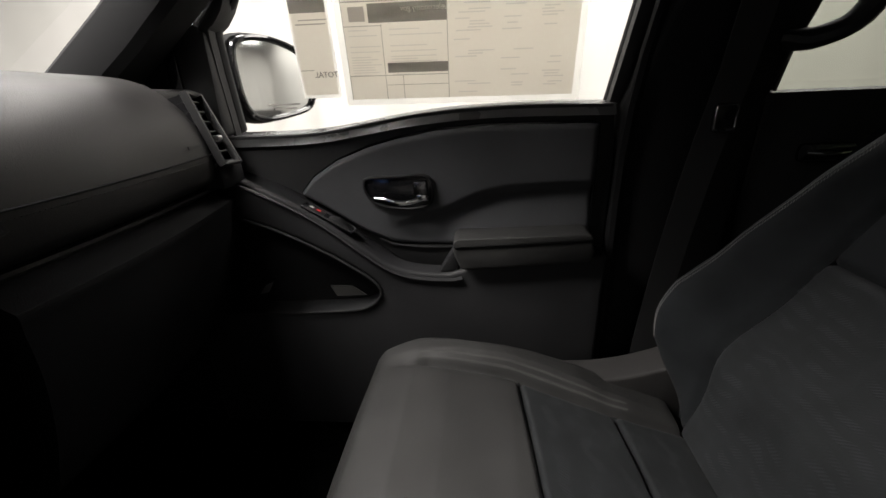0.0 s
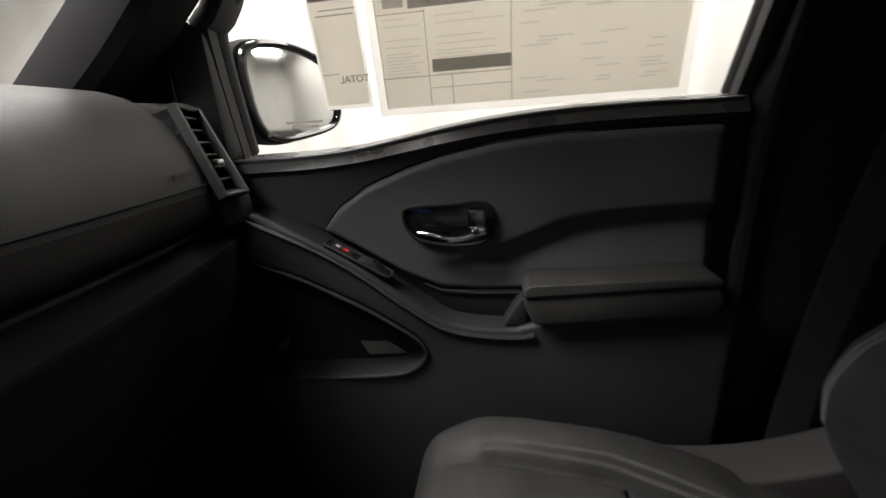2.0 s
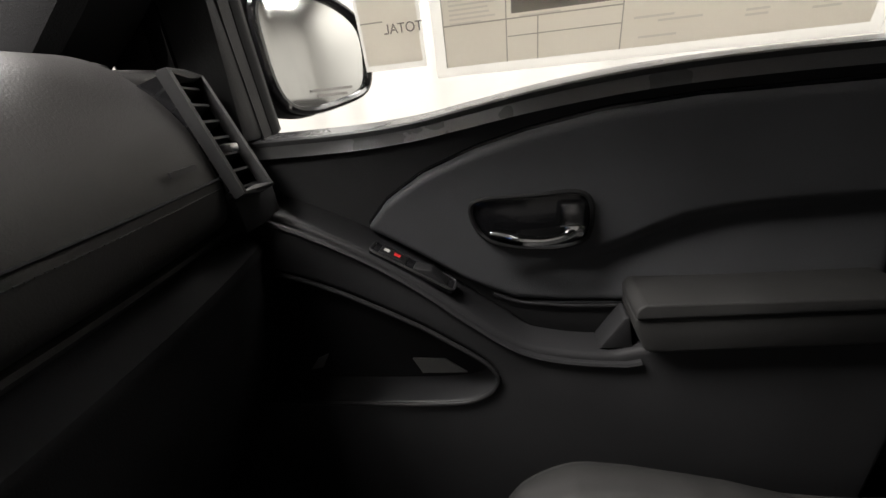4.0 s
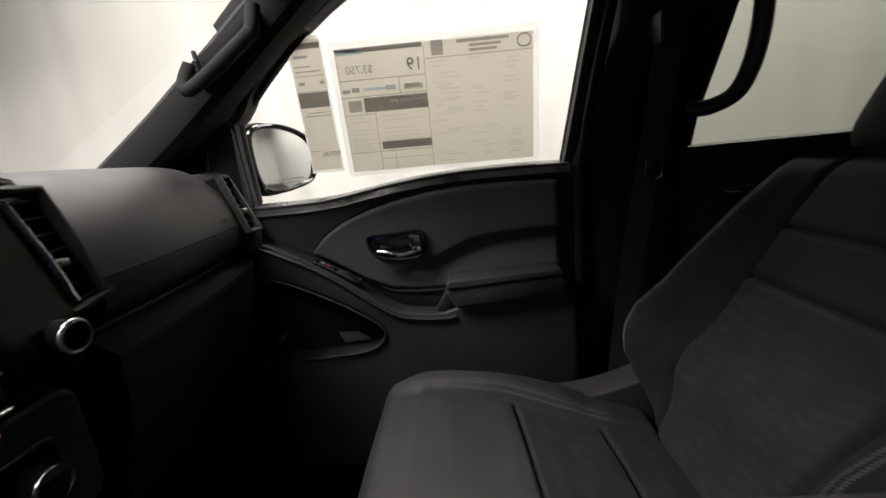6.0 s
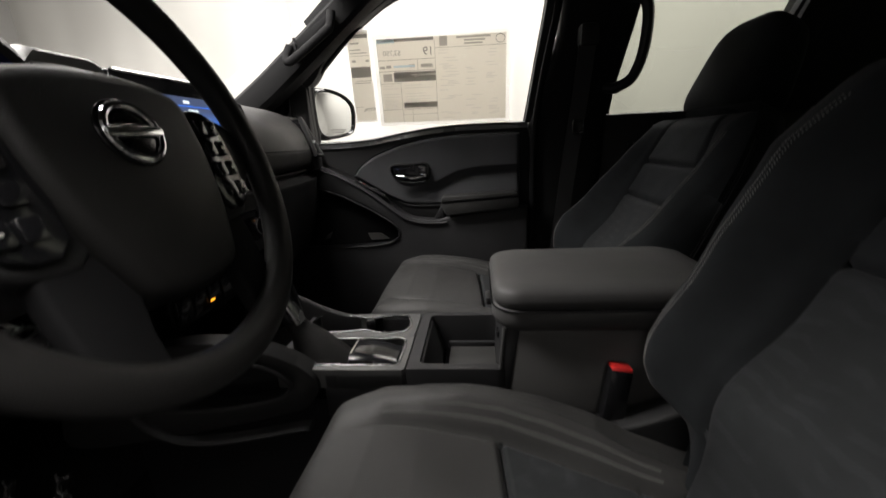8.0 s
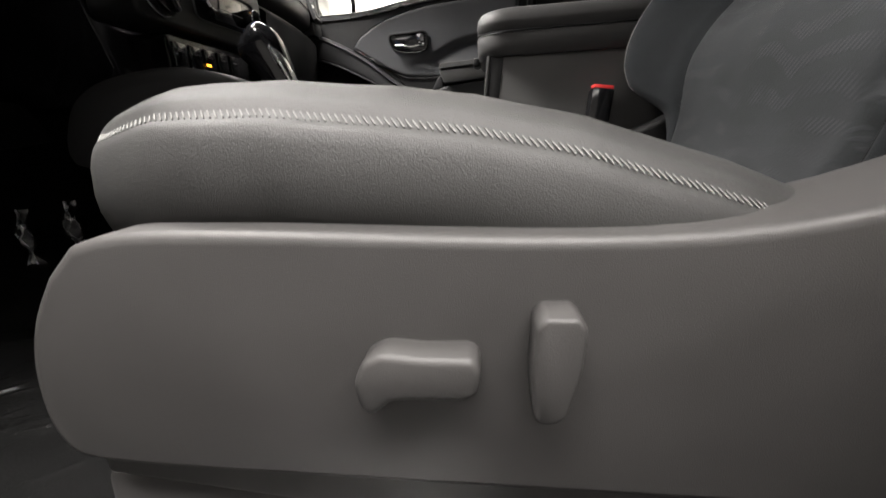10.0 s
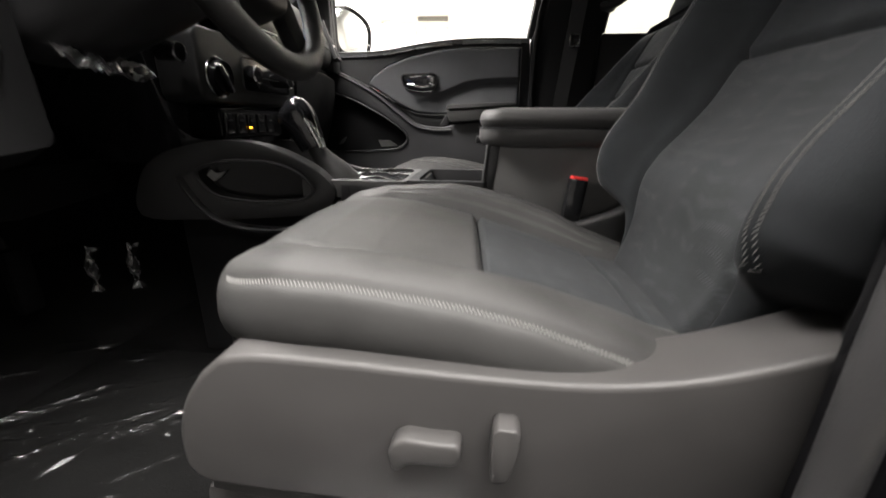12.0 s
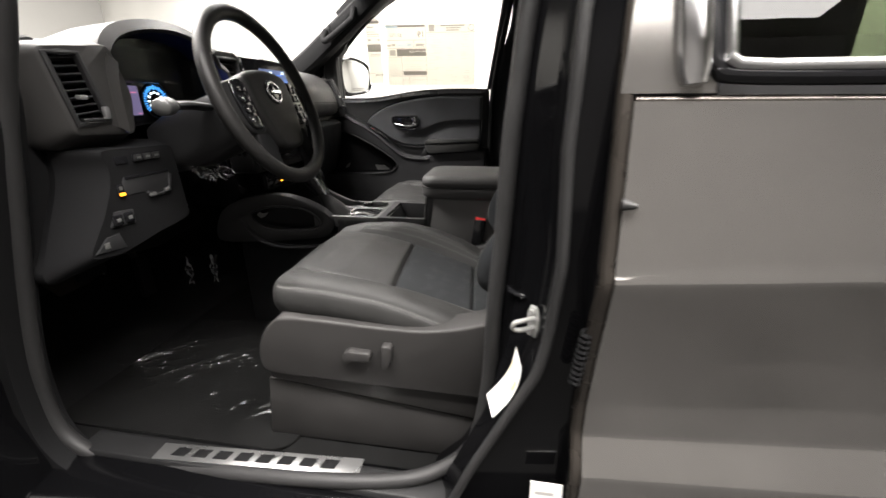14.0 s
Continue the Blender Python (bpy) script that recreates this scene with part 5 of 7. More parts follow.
part("lid_wall", prism([(0.205, 0.945), (0.222, 0.945), (0.240, 1.09), (0.214, 1.09)], "y", K0 + 0.004, K1 - 0.004, 0.005), TRIM_GREY, con, "sloping front wall of the lid box")
part("wall_edge", tube([(0.2045, K0 + 0.004, 0.968), (0.208, K0 + 0.004, 1.03), (0.214, K0 + 0.004, 1.088)], 0.003, 0.003, 8, up=(0, 1, 0)), PLATE, con, "thin pale edge of the lid box")
part("usb_port", moved(box(-0.002, 0.004, -0.009, 0.009, -0.006, 0.006, 0.001), pose(0.2085, 0.03, 1.03, 0, 4, 0)), PIANO, con)
lid_out = rrect(0.197, 0.545, K0 - 0.010, K1 + 0.010, 0.042, 6)


def pad(outline, z0, z1, r, swell=0.0):
    rings = []
    cx, cyy = 0.37, (K0 + K1) / 2
    for inset, z in ((0.010, z0), (0.003, z0 + 0.006), (0, z0 + 0.014), (0, z1 - r), (r * 0.12, z1 - r * 0.5), (r * 0.4, z1 - r * 0.18), (r, z1), (r * 2.2, z1 + swell), (0.09, z1 + swell * 1.4)):
        rings.append([(x + (cx - x) / max(1e-6, math.hypot(cx - x, cyy - y)) * inset, y + (cyy - y) / max(1e-6, math.hypot(cx - x, cyy - y)) * inset, z) for x, y in outline])
    return loft(rings)


lid = part("lid_base", pad(lid_out, 1.086, 1.119, 0.006), LID_SKIN, con, "stitched leatherette lid side")
part("lid_pad", pad(lid_out, 1.117, 1.151, 0.018, 0.002), LID_SKIN, con, "padded charcoal armrest lid")
part("lid_seam", tube([(x, y, 1.118) for x, y in rrect(0.1965, 0.5455, K0 - 0.0105, K1 + 0.0105, 0.042, 6)], 0.0012, 0.0012, 6, closed=True), KNEE, lid, "dark seam round the lid")
part("latch", box(0.188, 0.20, 0.02, 0.06, 1.085, 1.10, 0.004), PLASTIC, con)


# ---- dashboard ----
dash = thing("dashboard", "charcoal truck dashboard with stitched pad, vents and touchscreen", "dashboard")
# profile of the pad, from the windscreen round the front edge and down to the glove box
PADP = [(-0.93, 1.43), (-0.72, 1.470), (-0.52, 1.482), (-0.44, 1.478), (-0.385, 1.463), (-0.345, 1.435), (-0.318, 1.400), (-0.304, 1.358), (-0.303, 1.335), (-0.310, 1.312), (-0.335, 1.297)]


def pad_strip(y0, y1, profile, dx=0.0, n=12, slant0=0.0, slant1=0.0, turn=0.0):
    """The profile swept from y0 to y1; slants widen the ends towards the bottom."""
    pr = curve2(profile, 4)
    rings = []
    for k in range(n + 1):
        ring = []
        for x, z in pr + [(-0.93, 1.28)]:
            low = min(1.0, max(0.0, (1.455 - z) / 0.12)) if x > -0.45 else 0.0
            a, b = y0 + slant0 * low, y1 + slant1 * low
            y = a + (b - a) * k / n
            ring.append((x + dx - (turn * max(0.0, (y - 0.30) / 0.33) ** 2 if x > -0.6 else 0.0), y, z))
        rings.append(ring)
    return loft(rings)


def holed(outer, inner, x_back, x_front, x_lip, x_well, n=48, r=0.010):
    """A block with an opening in its face, drawn across x: both outlines start at the same corner and run the same way."""
    a, b = resample(outer, n), resample(inner, n)
    mid = lambda k: [(p[0] + (q[0] - p[0]) * k, p[1] + (q[1] - p[1]) * k) for p, q in zip(a, b)]
    rows = [(a, x_back), (a, x_front - r), (mid(0.10), x_front - r * 0.3), (mid(0.22), x_front), (mid(0.85), x_lip), (b, x_lip - 0.002), (b, x_well)]
    return loft([[(x, y, z) for y, z in ring] for ring, x in rows], caps=False)


airbag = part("upper_pad", pad_strip(0.284, 0.632, PADP, slant0=-0.008, slant1=0.0, turn=0.034), DASH_PAD, dash, "satin charcoal passenger pad")
part("pad_top_left", pad_strip(-0.66, 0.284, [(-0.93, 1.43), (-0.72, 1.468), (-0.56, 1.478), (-0.46, 1.474), (-0.42, 1.455), (-0.41, 1.42), (-0.42, 1.32)]), DASH_PAD, dash)
part("pad_seam", tube([(-0.3015 - 0.034 * max(0.0, (y - 0.30) / 0.33) ** 2, y, 1.354) for y in steps(0.275, 0.630, 14)], 0.0016, 0.0012, 6), RUBBER, airbag, "dark seam line")
part("pad_stitching", stitches([(-0.3005 - 0.034 * max(0.0, (y - 0.30) / 0.33) ** 2, y, 1.346) for y in steps(0.275, 0.630, 20)], size=0.0006, lift=0), TRIM_GREY, airbag, "fine stitching under the seam")
part("airbag_mark", moved(box(-0.001, 0.001, -0.018, 0.018, -0.0025, 0.0025), pose(-0.3285, 0.585, 1.3715, 0, -8, 10)), TRIM_GREY, airbag, "small grey moulded lettering")
part("under_pad", pad_strip(0.262, 0.68, turn=0.03, profile=[(-0.93, 1.30), (-0.5, 1.305), (-0.345, 1.297), (-0.338, 1.280), (-0.332, 1.262)]), DASH_PAD, dash)
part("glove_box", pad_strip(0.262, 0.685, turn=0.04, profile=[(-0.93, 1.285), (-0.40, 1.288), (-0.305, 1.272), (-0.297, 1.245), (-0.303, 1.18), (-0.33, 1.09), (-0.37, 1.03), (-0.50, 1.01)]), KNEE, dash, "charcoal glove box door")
part("defrost_rail", box(-0.78, -0.70, -0.6, 0.6, 1.470, 1.479, 0.003), TRIM_GREY, dash, "pale defroster grille along the windscreen")


def slat_vent(name, corners, slats, parent, depth=0.035, label="slatted air vent"):
    """A four-sided vent: corners tl, tr, br, bl; a frame, a dark well, level slats and a thumb tab."""
    tl, tr, br, bl = (Vector(c) for c in corners)
    n = (tr - tl).cross(bl - tl).normalized()
    if n.x < 0:
        n = -n
    v = part(name, tube([tl, (tl + tr) / 2, tr, (tr + br) / 2, br, (br + bl) / 2, bl, (bl + tl) / 2], 0.0055, 0.007, 8, closed=True, up=tuple(n), power=3), PLASTIC, parent, label)
    bm = bmesh.new()
    bm.faces.new([bm.verts.new(p - n * depth) for p in (tl, tr, br, bl)])
    well = bmesh.new()
    four = [tl, tr, br, bl]
    for i in range(4):
        a, b = four[i], four[(i + 1) % 4]
        well.faces.new([well.verts.new(p) for p in (a, b, b - n * depth, a - n * depth)])
    part("well", joined(bm, well), PIANO, v)
    for i in range(slats):
        f = (i + 0.6) / slats
        a, b = tl.lerp(bl, f), tr.lerp(br, f)
        d = (bl - tl).normalized()
        s = bmesh.new()
        ring = []
        for p in (a, b):
            ring.append([p - n * 0.003 - d * 0.0012, p - n * 0.003 + d * 0.0012, p - n * 0.022 + d * 0.006, p - n * 0.022 + d * 0.003])
        part("slat", loft(ring), TRIM_GREY, v)
    m = tl.lerp(bl, 0.62).lerp(tr.lerp(br, 0.62), 0.5)
    tab = bmesh.new()
    bmesh.ops.create_cube(tab, size=1)
    tab.transform(Matrix.Translation(m + n * 0.001) @ Matrix.Diagonal((0.014, 0.013, 0.008, 1)))
    part("thumb_tab", bevel(tab, 0.002), SATIN, v, "small bright thumb tab")
    return v


slat_vent("vent", ((-0.362, 0.638, 1.450), (-0.385, 0.706, 1.446), (-0.324, 0.684, 1.333), (-0.324, 0.638, 1.336)), 7, dash, label="tall slatted vent by the passenger door")
part("vent_end", prism([(0.60, 1.468), (0.65, 1.466), (0.715, 1.34), (0.715, 1.29), (0.60, 1.29)], "x", -0.70, -0.425, 0.008), PLASTIC, dash)
part("pad_corner", box(-0.75, -0.402, 0.60, 0.735, 1.30, 1.458, 0.012, 3), DASH_PAD, dash)
part("vent_base", prism([(0.64, 1.332), (0.712, 1.334), (0.715, 1.29), (0.645, 1.29)], "x", -0.70, -0.334, 0.008), PLASTIC, dash)

# centre stack
stack = part("stack_panel", joined(
    prism([(-0.19, 1.472), (0.262, 1.472), (0.29, 1.33), (0.275, 1.28), (0.20, 1.05), (-0.12, 1.05), (-0.20, 1.28), (-0.21, 1.33)], "x", -0.60, -0.345, 0.008),
), PIANO, dash, "gloss black centre stack")
# the screen leans back: its top is further ahead
LEAN_BACK = Matrix.Identity(4)
LEAN_BACK[0][2], LEAN_BACK[0][3] = -0.30, 0.30 * 1.351
RIGHT = [(0.205, 1.482), (0.216, 1.449), (0.224, 1.390), (0.225, 1.345), (0.215, 1.302), (0.200, 1.286)]
LEFT = [(0.150 - y, z) for y, z in RIGHT]
bezel = part("screen_bezel", moved(prism(RIGHT[::-1] + LEFT, "x", -0.350, -0.288, 0.005, 3), LEAN_BACK), STACK, dash, "gloss black touchscreen surround")
part("bezel_edge", moved(tube([(-0.289, y, z) for y, z in ((-0.050, 1.480), (0.075, 1.482), (0.203, 1.480))], 0.003, 0.003, 6), LEAN_BACK), SATIN, bezel, "thin satin upper edge")
for line in (RIGHT, LEFT):
    part("bezel_side", moved(tube([(-0.286, y, z) for y, z in curve2(line[1:4], 4)], 0.0035, 0.003, 8), LEAN_BACK), DARK_CHROME, bezel, "satin side rail")
SX = -0.2875
scr = part("screen", moved(prism([(0.012, 1.454), (0.160, 1.454), (0.157, 1.350), (0.012, 1.350)], "x", SX - 0.002, SX), LEAN_BACK), SCREEN_FADE, bezel, "lit touchscreen showing a dark blue menu")


def on_screen(name, rects, mat, lift=0.0004, label=""):
    """Flat lit shapes on the screen, each a part of its own."""
    for r in rects:
        part(name, moved(prism(r, "x", SX - 0.0002, SX + lift), LEAN_BACK), mat, scr, label)


def quad(y0, y1, z0, z1):
    return [(y0, z0), (y1, z0), (y1, z1), (y0, z1)]


on_screen("menu_bar", [quad(0.012, 0.157, 1.351, 1.370), quad(0.014, 0.152, 1.374, 1.393)], SCREEN_BLUE, label="blue menu bar")
on_screen("glow_band", [quad(0.012, 0.157, 1.394, 1.402)], SCREEN_DEEP)
on_screen("top_line", [quad(0.012, 0.140, 1.4375, 1.4395)], SCREEN_BLUE)
rs = random.Random(7)
for k, y in enumerate(steps(0.020, 0.138, 6)):
    on_screen("icon", [rrect(y + 0.001, y + 0.008, 1.3635, 1.3695, 0.003, 2)], SCREEN_ORANGE if k == 3 else SCREEN_SKY, 0.0008)
    on_screen("caption_bar", [quad(y - 0.002, y + 0.011, 1.3562, 1.3584)], SCREEN_WHITE, 0.0008)
    on_screen("weather_icon", [rrect(y, y + 0.010, 1.377, 1.383, 0.0025, 2)], SCREEN_RED if k == 6 else SCREEN_WHITE if k % 2 else SCREEN_SKY, 0.0008)
    on_screen("caption_bar", [quad(y, y + 0.005, 1.387, 1.3905), quad(y + 0.0065, y + 0.011, 1.388, 1.3915)], SCREEN_SKY, 0.0008)
on_screen("caption_bar", [quad(0.066, 0.080, 1.443, 1.448), quad(0.070, 0.094, 1.428, 1.433)], SCREEN_WHITE, 0.0008)


def screen_text(body, y, z, size):
    cu = bpy.data.curves.new("menu_word", "FONT")
    cu.body, cu.size, cu.extrude, cu.align_x = body, size, 0.0002, "CENTER"
    tmp = new("tmp_text", cu)
    me = bpy.data.meshes.new_from_object(tmp)
    bpy.data.objects.remove(tmp)
    me.transform(LEAN_BACK @ Matrix.Translation((SX + 0.0012, y, z)) @ Matrix.Rotation(radians(90), 4, "Z") @ Matrix.Rotation(radians(90), 4, "X"))
    me.materials.append(SCREEN_WHITE)
    ob = new("menu_word", me)
    ob.parent = scr


on_screen("menu_button", [rrect(0.016, 0.040, 1.4285, 1.4365, 0.0035, 3), rrect(0.016, 0.043, 1.4165, 1.4245, 0.0035, 3)], SCREEN_BUTTON, 0.0006, "light blue rounded button")
screen_text("12:00", 0.137, 1.4425, 0.0105)
screen_text("Source", 0.028, 1.4303, 0.0068)
screen_text("FM Menu", 0.0295, 1.4185, 0.0058)


def dial(name, x, y, z, r, depth, parent, mat=PIANO, cap=PLASTIC, ridges=0):
    k = part(name, rod((x, y, z), (x + depth, y, z - depth * 0.12), r, r * 0.92, 28), mat, parent)
    part("cap", rod((x + depth, y, z - depth * 0.12), (x + depth + 0.001, y, z - depth * 0.12), r * 0.78, r * 0.76, 28), cap, k)
    return k


for y in (0.198, -0.048):
    k = dial("volume_knob", -0.284, y, 1.321, 0.0155, 0.019, bezel, PIANO, STACK)
    part("grip_ring", tube([(-0.267, y + 0.0150 * math.cos(a), 1.319 + 0.0150 * math.sin(a)) for a in steps(0, 2 * math.pi, 28)[:-1]], 0.0019, 0.0019, 8, closed=True, up=(1, 0, 0)), SATIN, k, "bright ring round the knob")
for i in range(5):
    y = -0.012 + i * 0.030
    part("button", moved(box(-0.289, -0.2865, y, y + 0.027, 1.2945, 1.3105, 0.001), LEAN_BACK), PIANO, bezel)
    part("button_mark", moved(box(-0.2866, -0.2862, y + 0.008, y + 0.019, 1.3015, 1.3035), LEAN_BACK), TRIM_GREY, bezel, "small grey button mark")
part("bright_strip", moved(box(-0.289, -0.2855, -0.012, 0.140, 1.3135, 1.3160, 0.001), LEAN_BACK), SATIN, bezel, "bright silver strip over the buttons")
part("bright_strip", moved(box(-0.290, -0.2850, -0.020, 0.133, 1.2860, 1.2890, 0.001), LEAN_BACK), SATIN, bezel, "bright silver strip under the buttons")
climate = part("climate_panel", prism(rrect(-0.160, 0.185, 1.160, 1.281, 0.02), "x", -0.345, -0.268, 0.006, 3), CHEEK, dash, "dull black climate control panel")
knob_big = dial("round_dial", -0.270, -0.111, 1.202, 0.031, 0.014, climate, STACK, STACK)
part("dial_ring", tube([(-0.266, -0.111 + 0.033 * math.cos(a), 1.202 + 0.033 * math.sin(a)) for a in steps(0, 2 * math.pi, 32)[:-1]], 0.0022, 0.0022, 8, closed=True, up=(1, 0, 0)), DARK_CHROME, knob_big, "thin dark chrome ring")
part("grip_bar", moved(box(-0.003, 0.006, -0.005, 0.005, -0.027, 0.027, 0.003), pose(-0.254, -0.111, 1.200, 35, 0, 0)), PIANO, knob_big, "raised grip across the dial")
part("climate_recess", prism(rrect(-0.036, 0.152, 1.184, 1.248, 0.012), "x", -0.272, -0.2665, 0.002), STACK, climate, "gloss black climate display recess")
part("climate_frame", tube([(-0.266, y, z) for y, z in rrect(-0.036, 0.152, 1.184, 1.248, 0.012)], 0.0016, 0.0016, 6, closed=True, up=(1, 0, 0)), TRIM_GREY, climate, "thin rim round the climate display")
part("climate_display", prism(rrect(0.014, 0.104, 1.192, 1.240, 0.006), "x", -0.267, -0.264, 0.001), PIANO, climate, "dark climate display")
part("display_line", box(-0.2645, -0.2635, 0.016, 0.102, 1.2130, 1.2142), TRIM_GREY, climate, "thin line across the display")
for y in (-0.009, 0.127):
    d = dial("temperature_dial", -0.268, y, 1.218, 0.0165, 0.018, climate, PIANO, STACK)
    part("dial_ring", tube([(-0.2495, y + 0.0155 * math.cos(a), 1.216 + 0.0155 * math.sin(a)) for a in steps(0, 2 * math.pi, 28)[:-1]], 0.0018, 0.0018, 8, closed=True, up=(1, 0, 0)), DARK_CHROME, d, "dark chrome ring round the dial")
part("indicator", box(-0.2645, -0.263, -0.001, 0.010, 1.2275, 1.2315, 0.001), AMBER, climate, "small amber indicator light")
part("indicator", joined(box(-0.268, -0.2665, 0.100, 0.110, 1.268, 1.2725, 0.001), box(-0.268, -0.2665, 0.108, 0.118, 1.2715, 1.276, 0.001)), AMBER, climate, "small amber double indicator light")
lowsw = part("switch_strip", prism(rrect(-0.100, 0.125, 1.094, 1.153, 0.010), "x", -0.34, -0.283, 0.004), STACK, dash, "black lower switch row")
for i in range(5):
    y = -0.074 + i * 0.037
    part("button", box(-0.284, -0.2805, y - 0.015, y + 0.015, 1.104, 1.142, 0.003), PIANO, lowsw)
    part("button_mark", box(-0.2806, -0.280, y - 0.006, y + 0.006, 1.128, 1.1305), TRIM_GREY, lowsw, "small grey button mark")
part("indicator", box(-0.2806, -0.279, -0.015, -0.004, 1.1135, 1.1175, 0.001), AMBER, lowsw, "small amber indicator light")
start = dial("start_button", -0.300, -0.198, 1.234, 0.015, 0.034, dash, PIANO, STACK)
part("button_ring", tube([(-0.266, -0.198 + 0.0145 * math.cos(a), 1.230 + 0.0145 * math.sin(a)) for a in steps(0, 2 * math.pi, 28)[:-1]], 0.0015, 0.0015, 6, closed=True, up=(1, 0, 0)), DARK_CHROME, start, "thin ring round the start button")
slat_vent("vent", ((-0.342, 0.212, 1.458), (-0.343, 0.276, 1.456), (-0.306, 0.284, 1.336), (-0.304, 0.228, 1.328)), 7, dash, 0.025, label="tall slatted centre vent")
vp_o = [(-0.170, 1.465), (-0.150, 1.492), (-0.060, 1.492), (-0.040, 1.470), (-0.080, 1.330), (-0.100, 1.315), (-0.185, 1.315), (-0.192, 1.33)]
vp_i = [(-0.150, 1.468), (-0.070, 1.468), (-0.102, 1.335), (-0.170, 1.335)]
part("centre_vent_pod", moved(holed(vp_o, vp_i, -0.60, -0.296, -0.300, -0.335), LEAN_BACK), DASH_PAD, dash, "charcoal pod round the centre vent")
slat_vent("vent", [LEAN_BACK @ Vector((-0.300, y, z)) for y, z in vp_i], 7, dash, 0.03, label="tall slatted centre vent")

# instrument hood and cluster
HOOD = [(-0.500, 1.30), (-0.495, 1.40), (-0.470, 1.462), (-0.42, 1.492), (-0.33, 1.508), (-0.25, 1.502), (-0.19, 1.478), (-0.16, 1.43), (-0.15, 1.33)]
hood_o = curve2(HOOD, 5)
rings = []
for x, k, dz in ((-0.300, 0.985, -0.004), (-0.293, 1.0, 0.0), (-0.31, 1.035, 0.012), (-0.42, 1.03, 0.004), (-0.56, 1.0, -0.02), (-0.64, 0.97, -0.06)):
    rings.append([(x - (0.02 if z > 1.44 else 0), -0.325 + (y + 0.325) * k, 1.30 + (z - 1.30) * k + dz) for y, z in hood_o])
inner = []
for x, k in ((-0.300, 0.985), (-0.33, 0.945), (-0.382, 0.92)):
    inner.append([(x - (0.02 if z > 1.44 else 0), -0.325 + (y + 0.325) * k, 1.30 + (z - 1.30) * k) for y, z in hood_o])


def open_loft(rings):
    bm = bmesh.new()
    R = [[bm.verts.new(p) for p in r] for r in rings]
    for a, b in zip(R, R[1:]):
        for j in range(len(a) - 1):
            bm.faces.new((a[j], a[j + 1], b[j + 1], b[j]))
    return bm


hood = part("cluster_hood", open_loft(rings), DASH_PAD, dash, "charcoal instrument hood")
part("hood_lining", open_loft(inner), HOOD_LINING, hood, "blue-black hood lining")
cl = part("cluster_face", prism([(-0.325 + (y + 0.325) * 0.92, 1.30 + (z - 1.30) * 0.92) for y, z in hood_o], "x", -0.385, -0.380), PIANO, dash, "dark instrument cluster behind the wheel")
part("cluster_lens", sheet(lambda u, v: (-0.376 + 0.06 * u, -0.325 + v * (0.155 - 0.02 * u), 1.315 + 0.165 * u), steps(0, 1, 4), steps(-1, 1, 6)), GLASS, cl, "sloping clear cluster lens").visible_shadow = False
GY, GZ = -0.330, 1.360
ticks = []
for a in steps(-40, 220, 26):
    c, s_ = math.cos(radians(a)), math.sin(radians(a))
    L = 0.006 if int(a) % 3 else 0.010
    ticks.append(moved(box(-0.001, 0.001, -0.001, 0.001, -L / 2, L / 2), Matrix.Translation((-0.378, GY + 0.030 * c, GZ + 0.030 * s_)) @ Matrix.Rotation(radians(a - 90), 4, "X")))
part("gauge_marks", joined(*ticks), SCREEN_BUTTON, cl, "blue lit gauge marks")
for a in steps(-30, 210, 8):
    c, s_ = GY + 0.019 * math.cos(radians(a)), GZ + 0.019 * math.sin(radians(a))
    part("gauge_figure", box(-0.3795, -0.378, c - 0.0028, c + 0.0028, s_ - 0.0022, s_ + 0.0022), SCREEN_WHITE, cl, "white lit figure")
part("gauge_ring", tube([(-0.378, GY + 0.038 * math.cos(a), GZ + 0.038 * math.sin(a)) for a in steps(0, 2 * math.pi, 32)[:-1]], 0.002, 0.002, 6, closed=True, up=(1, 0, 0)), TRIM_GREY, cl)
info = part("info_display", prism(rrect(-0.420, -0.374, 1.330, 1.392, 0.004), "x", -0.380, -0.3785), SCREEN_VIOLET, cl, "dim violet information display")
part("info_line", box(-0.3786, -0.3778, -0.416, -0.380, 1.377, 1.3795), SCREEN_PINK, info, "thin pink display line")
part("info_line", box(-0.3786, -0.3778, -0.385, -0.377, 1.333, 1.335), SCREEN_PINK, info)
part("display_shelf", box(-0.380, -0.352, -0.44, -0.26, 1.398, 1.404, 0.002), PIANO, cl)

# driver's outer vent pod and lower panel
vent_o = [(-0.606, 1.436), (-0.550, 1.440), (-0.521, 1.326), (-0.583, 1.318)]
face_o = [(-0.617, 1.444), (-0.485, 1.458), (-0.460, 1.372), (-0.474, 1.299), (-0.590, 1.303)]
side_o = [(-0.640, 1.446), (-0.480, 1.474), (-0.452, 1.372), (-0.470, 1.276), (-0.618, 1.276)]


def ring_block(rows, n=60):
    """Rings of equal count, each an outline with its own depth across x."""
    return loft([[(x, y, z) for y, z in resample(o, n)] for o, x in rows], caps=False)


mid_o = [(-0.622, 1.447), (-0.483, 1.462), (-0.457, 1.372), (-0.473, 1.294), (-0.596, 1.298)]
pod = part("vent_pod", ring_block([(round_poly(side_o, 0.02), -0.60), (round_poly(side_o, 0.02), -0.350), (round_poly(mid_o, 0.016), -0.320), (round_poly([((a + c) / 2, (b + d) / 2) for (a, b), (c, d) in zip(mid_o, face_o)], 0.014), -0.313), (round_poly(face_o, 0.012), -0.310), (round_poly(vent_o, 0.006), -0.311), (round_poly(vent_o, 0.006), -0.345)], 100), DASH_PAD, dash, "charcoal vent pod", smooth=60)
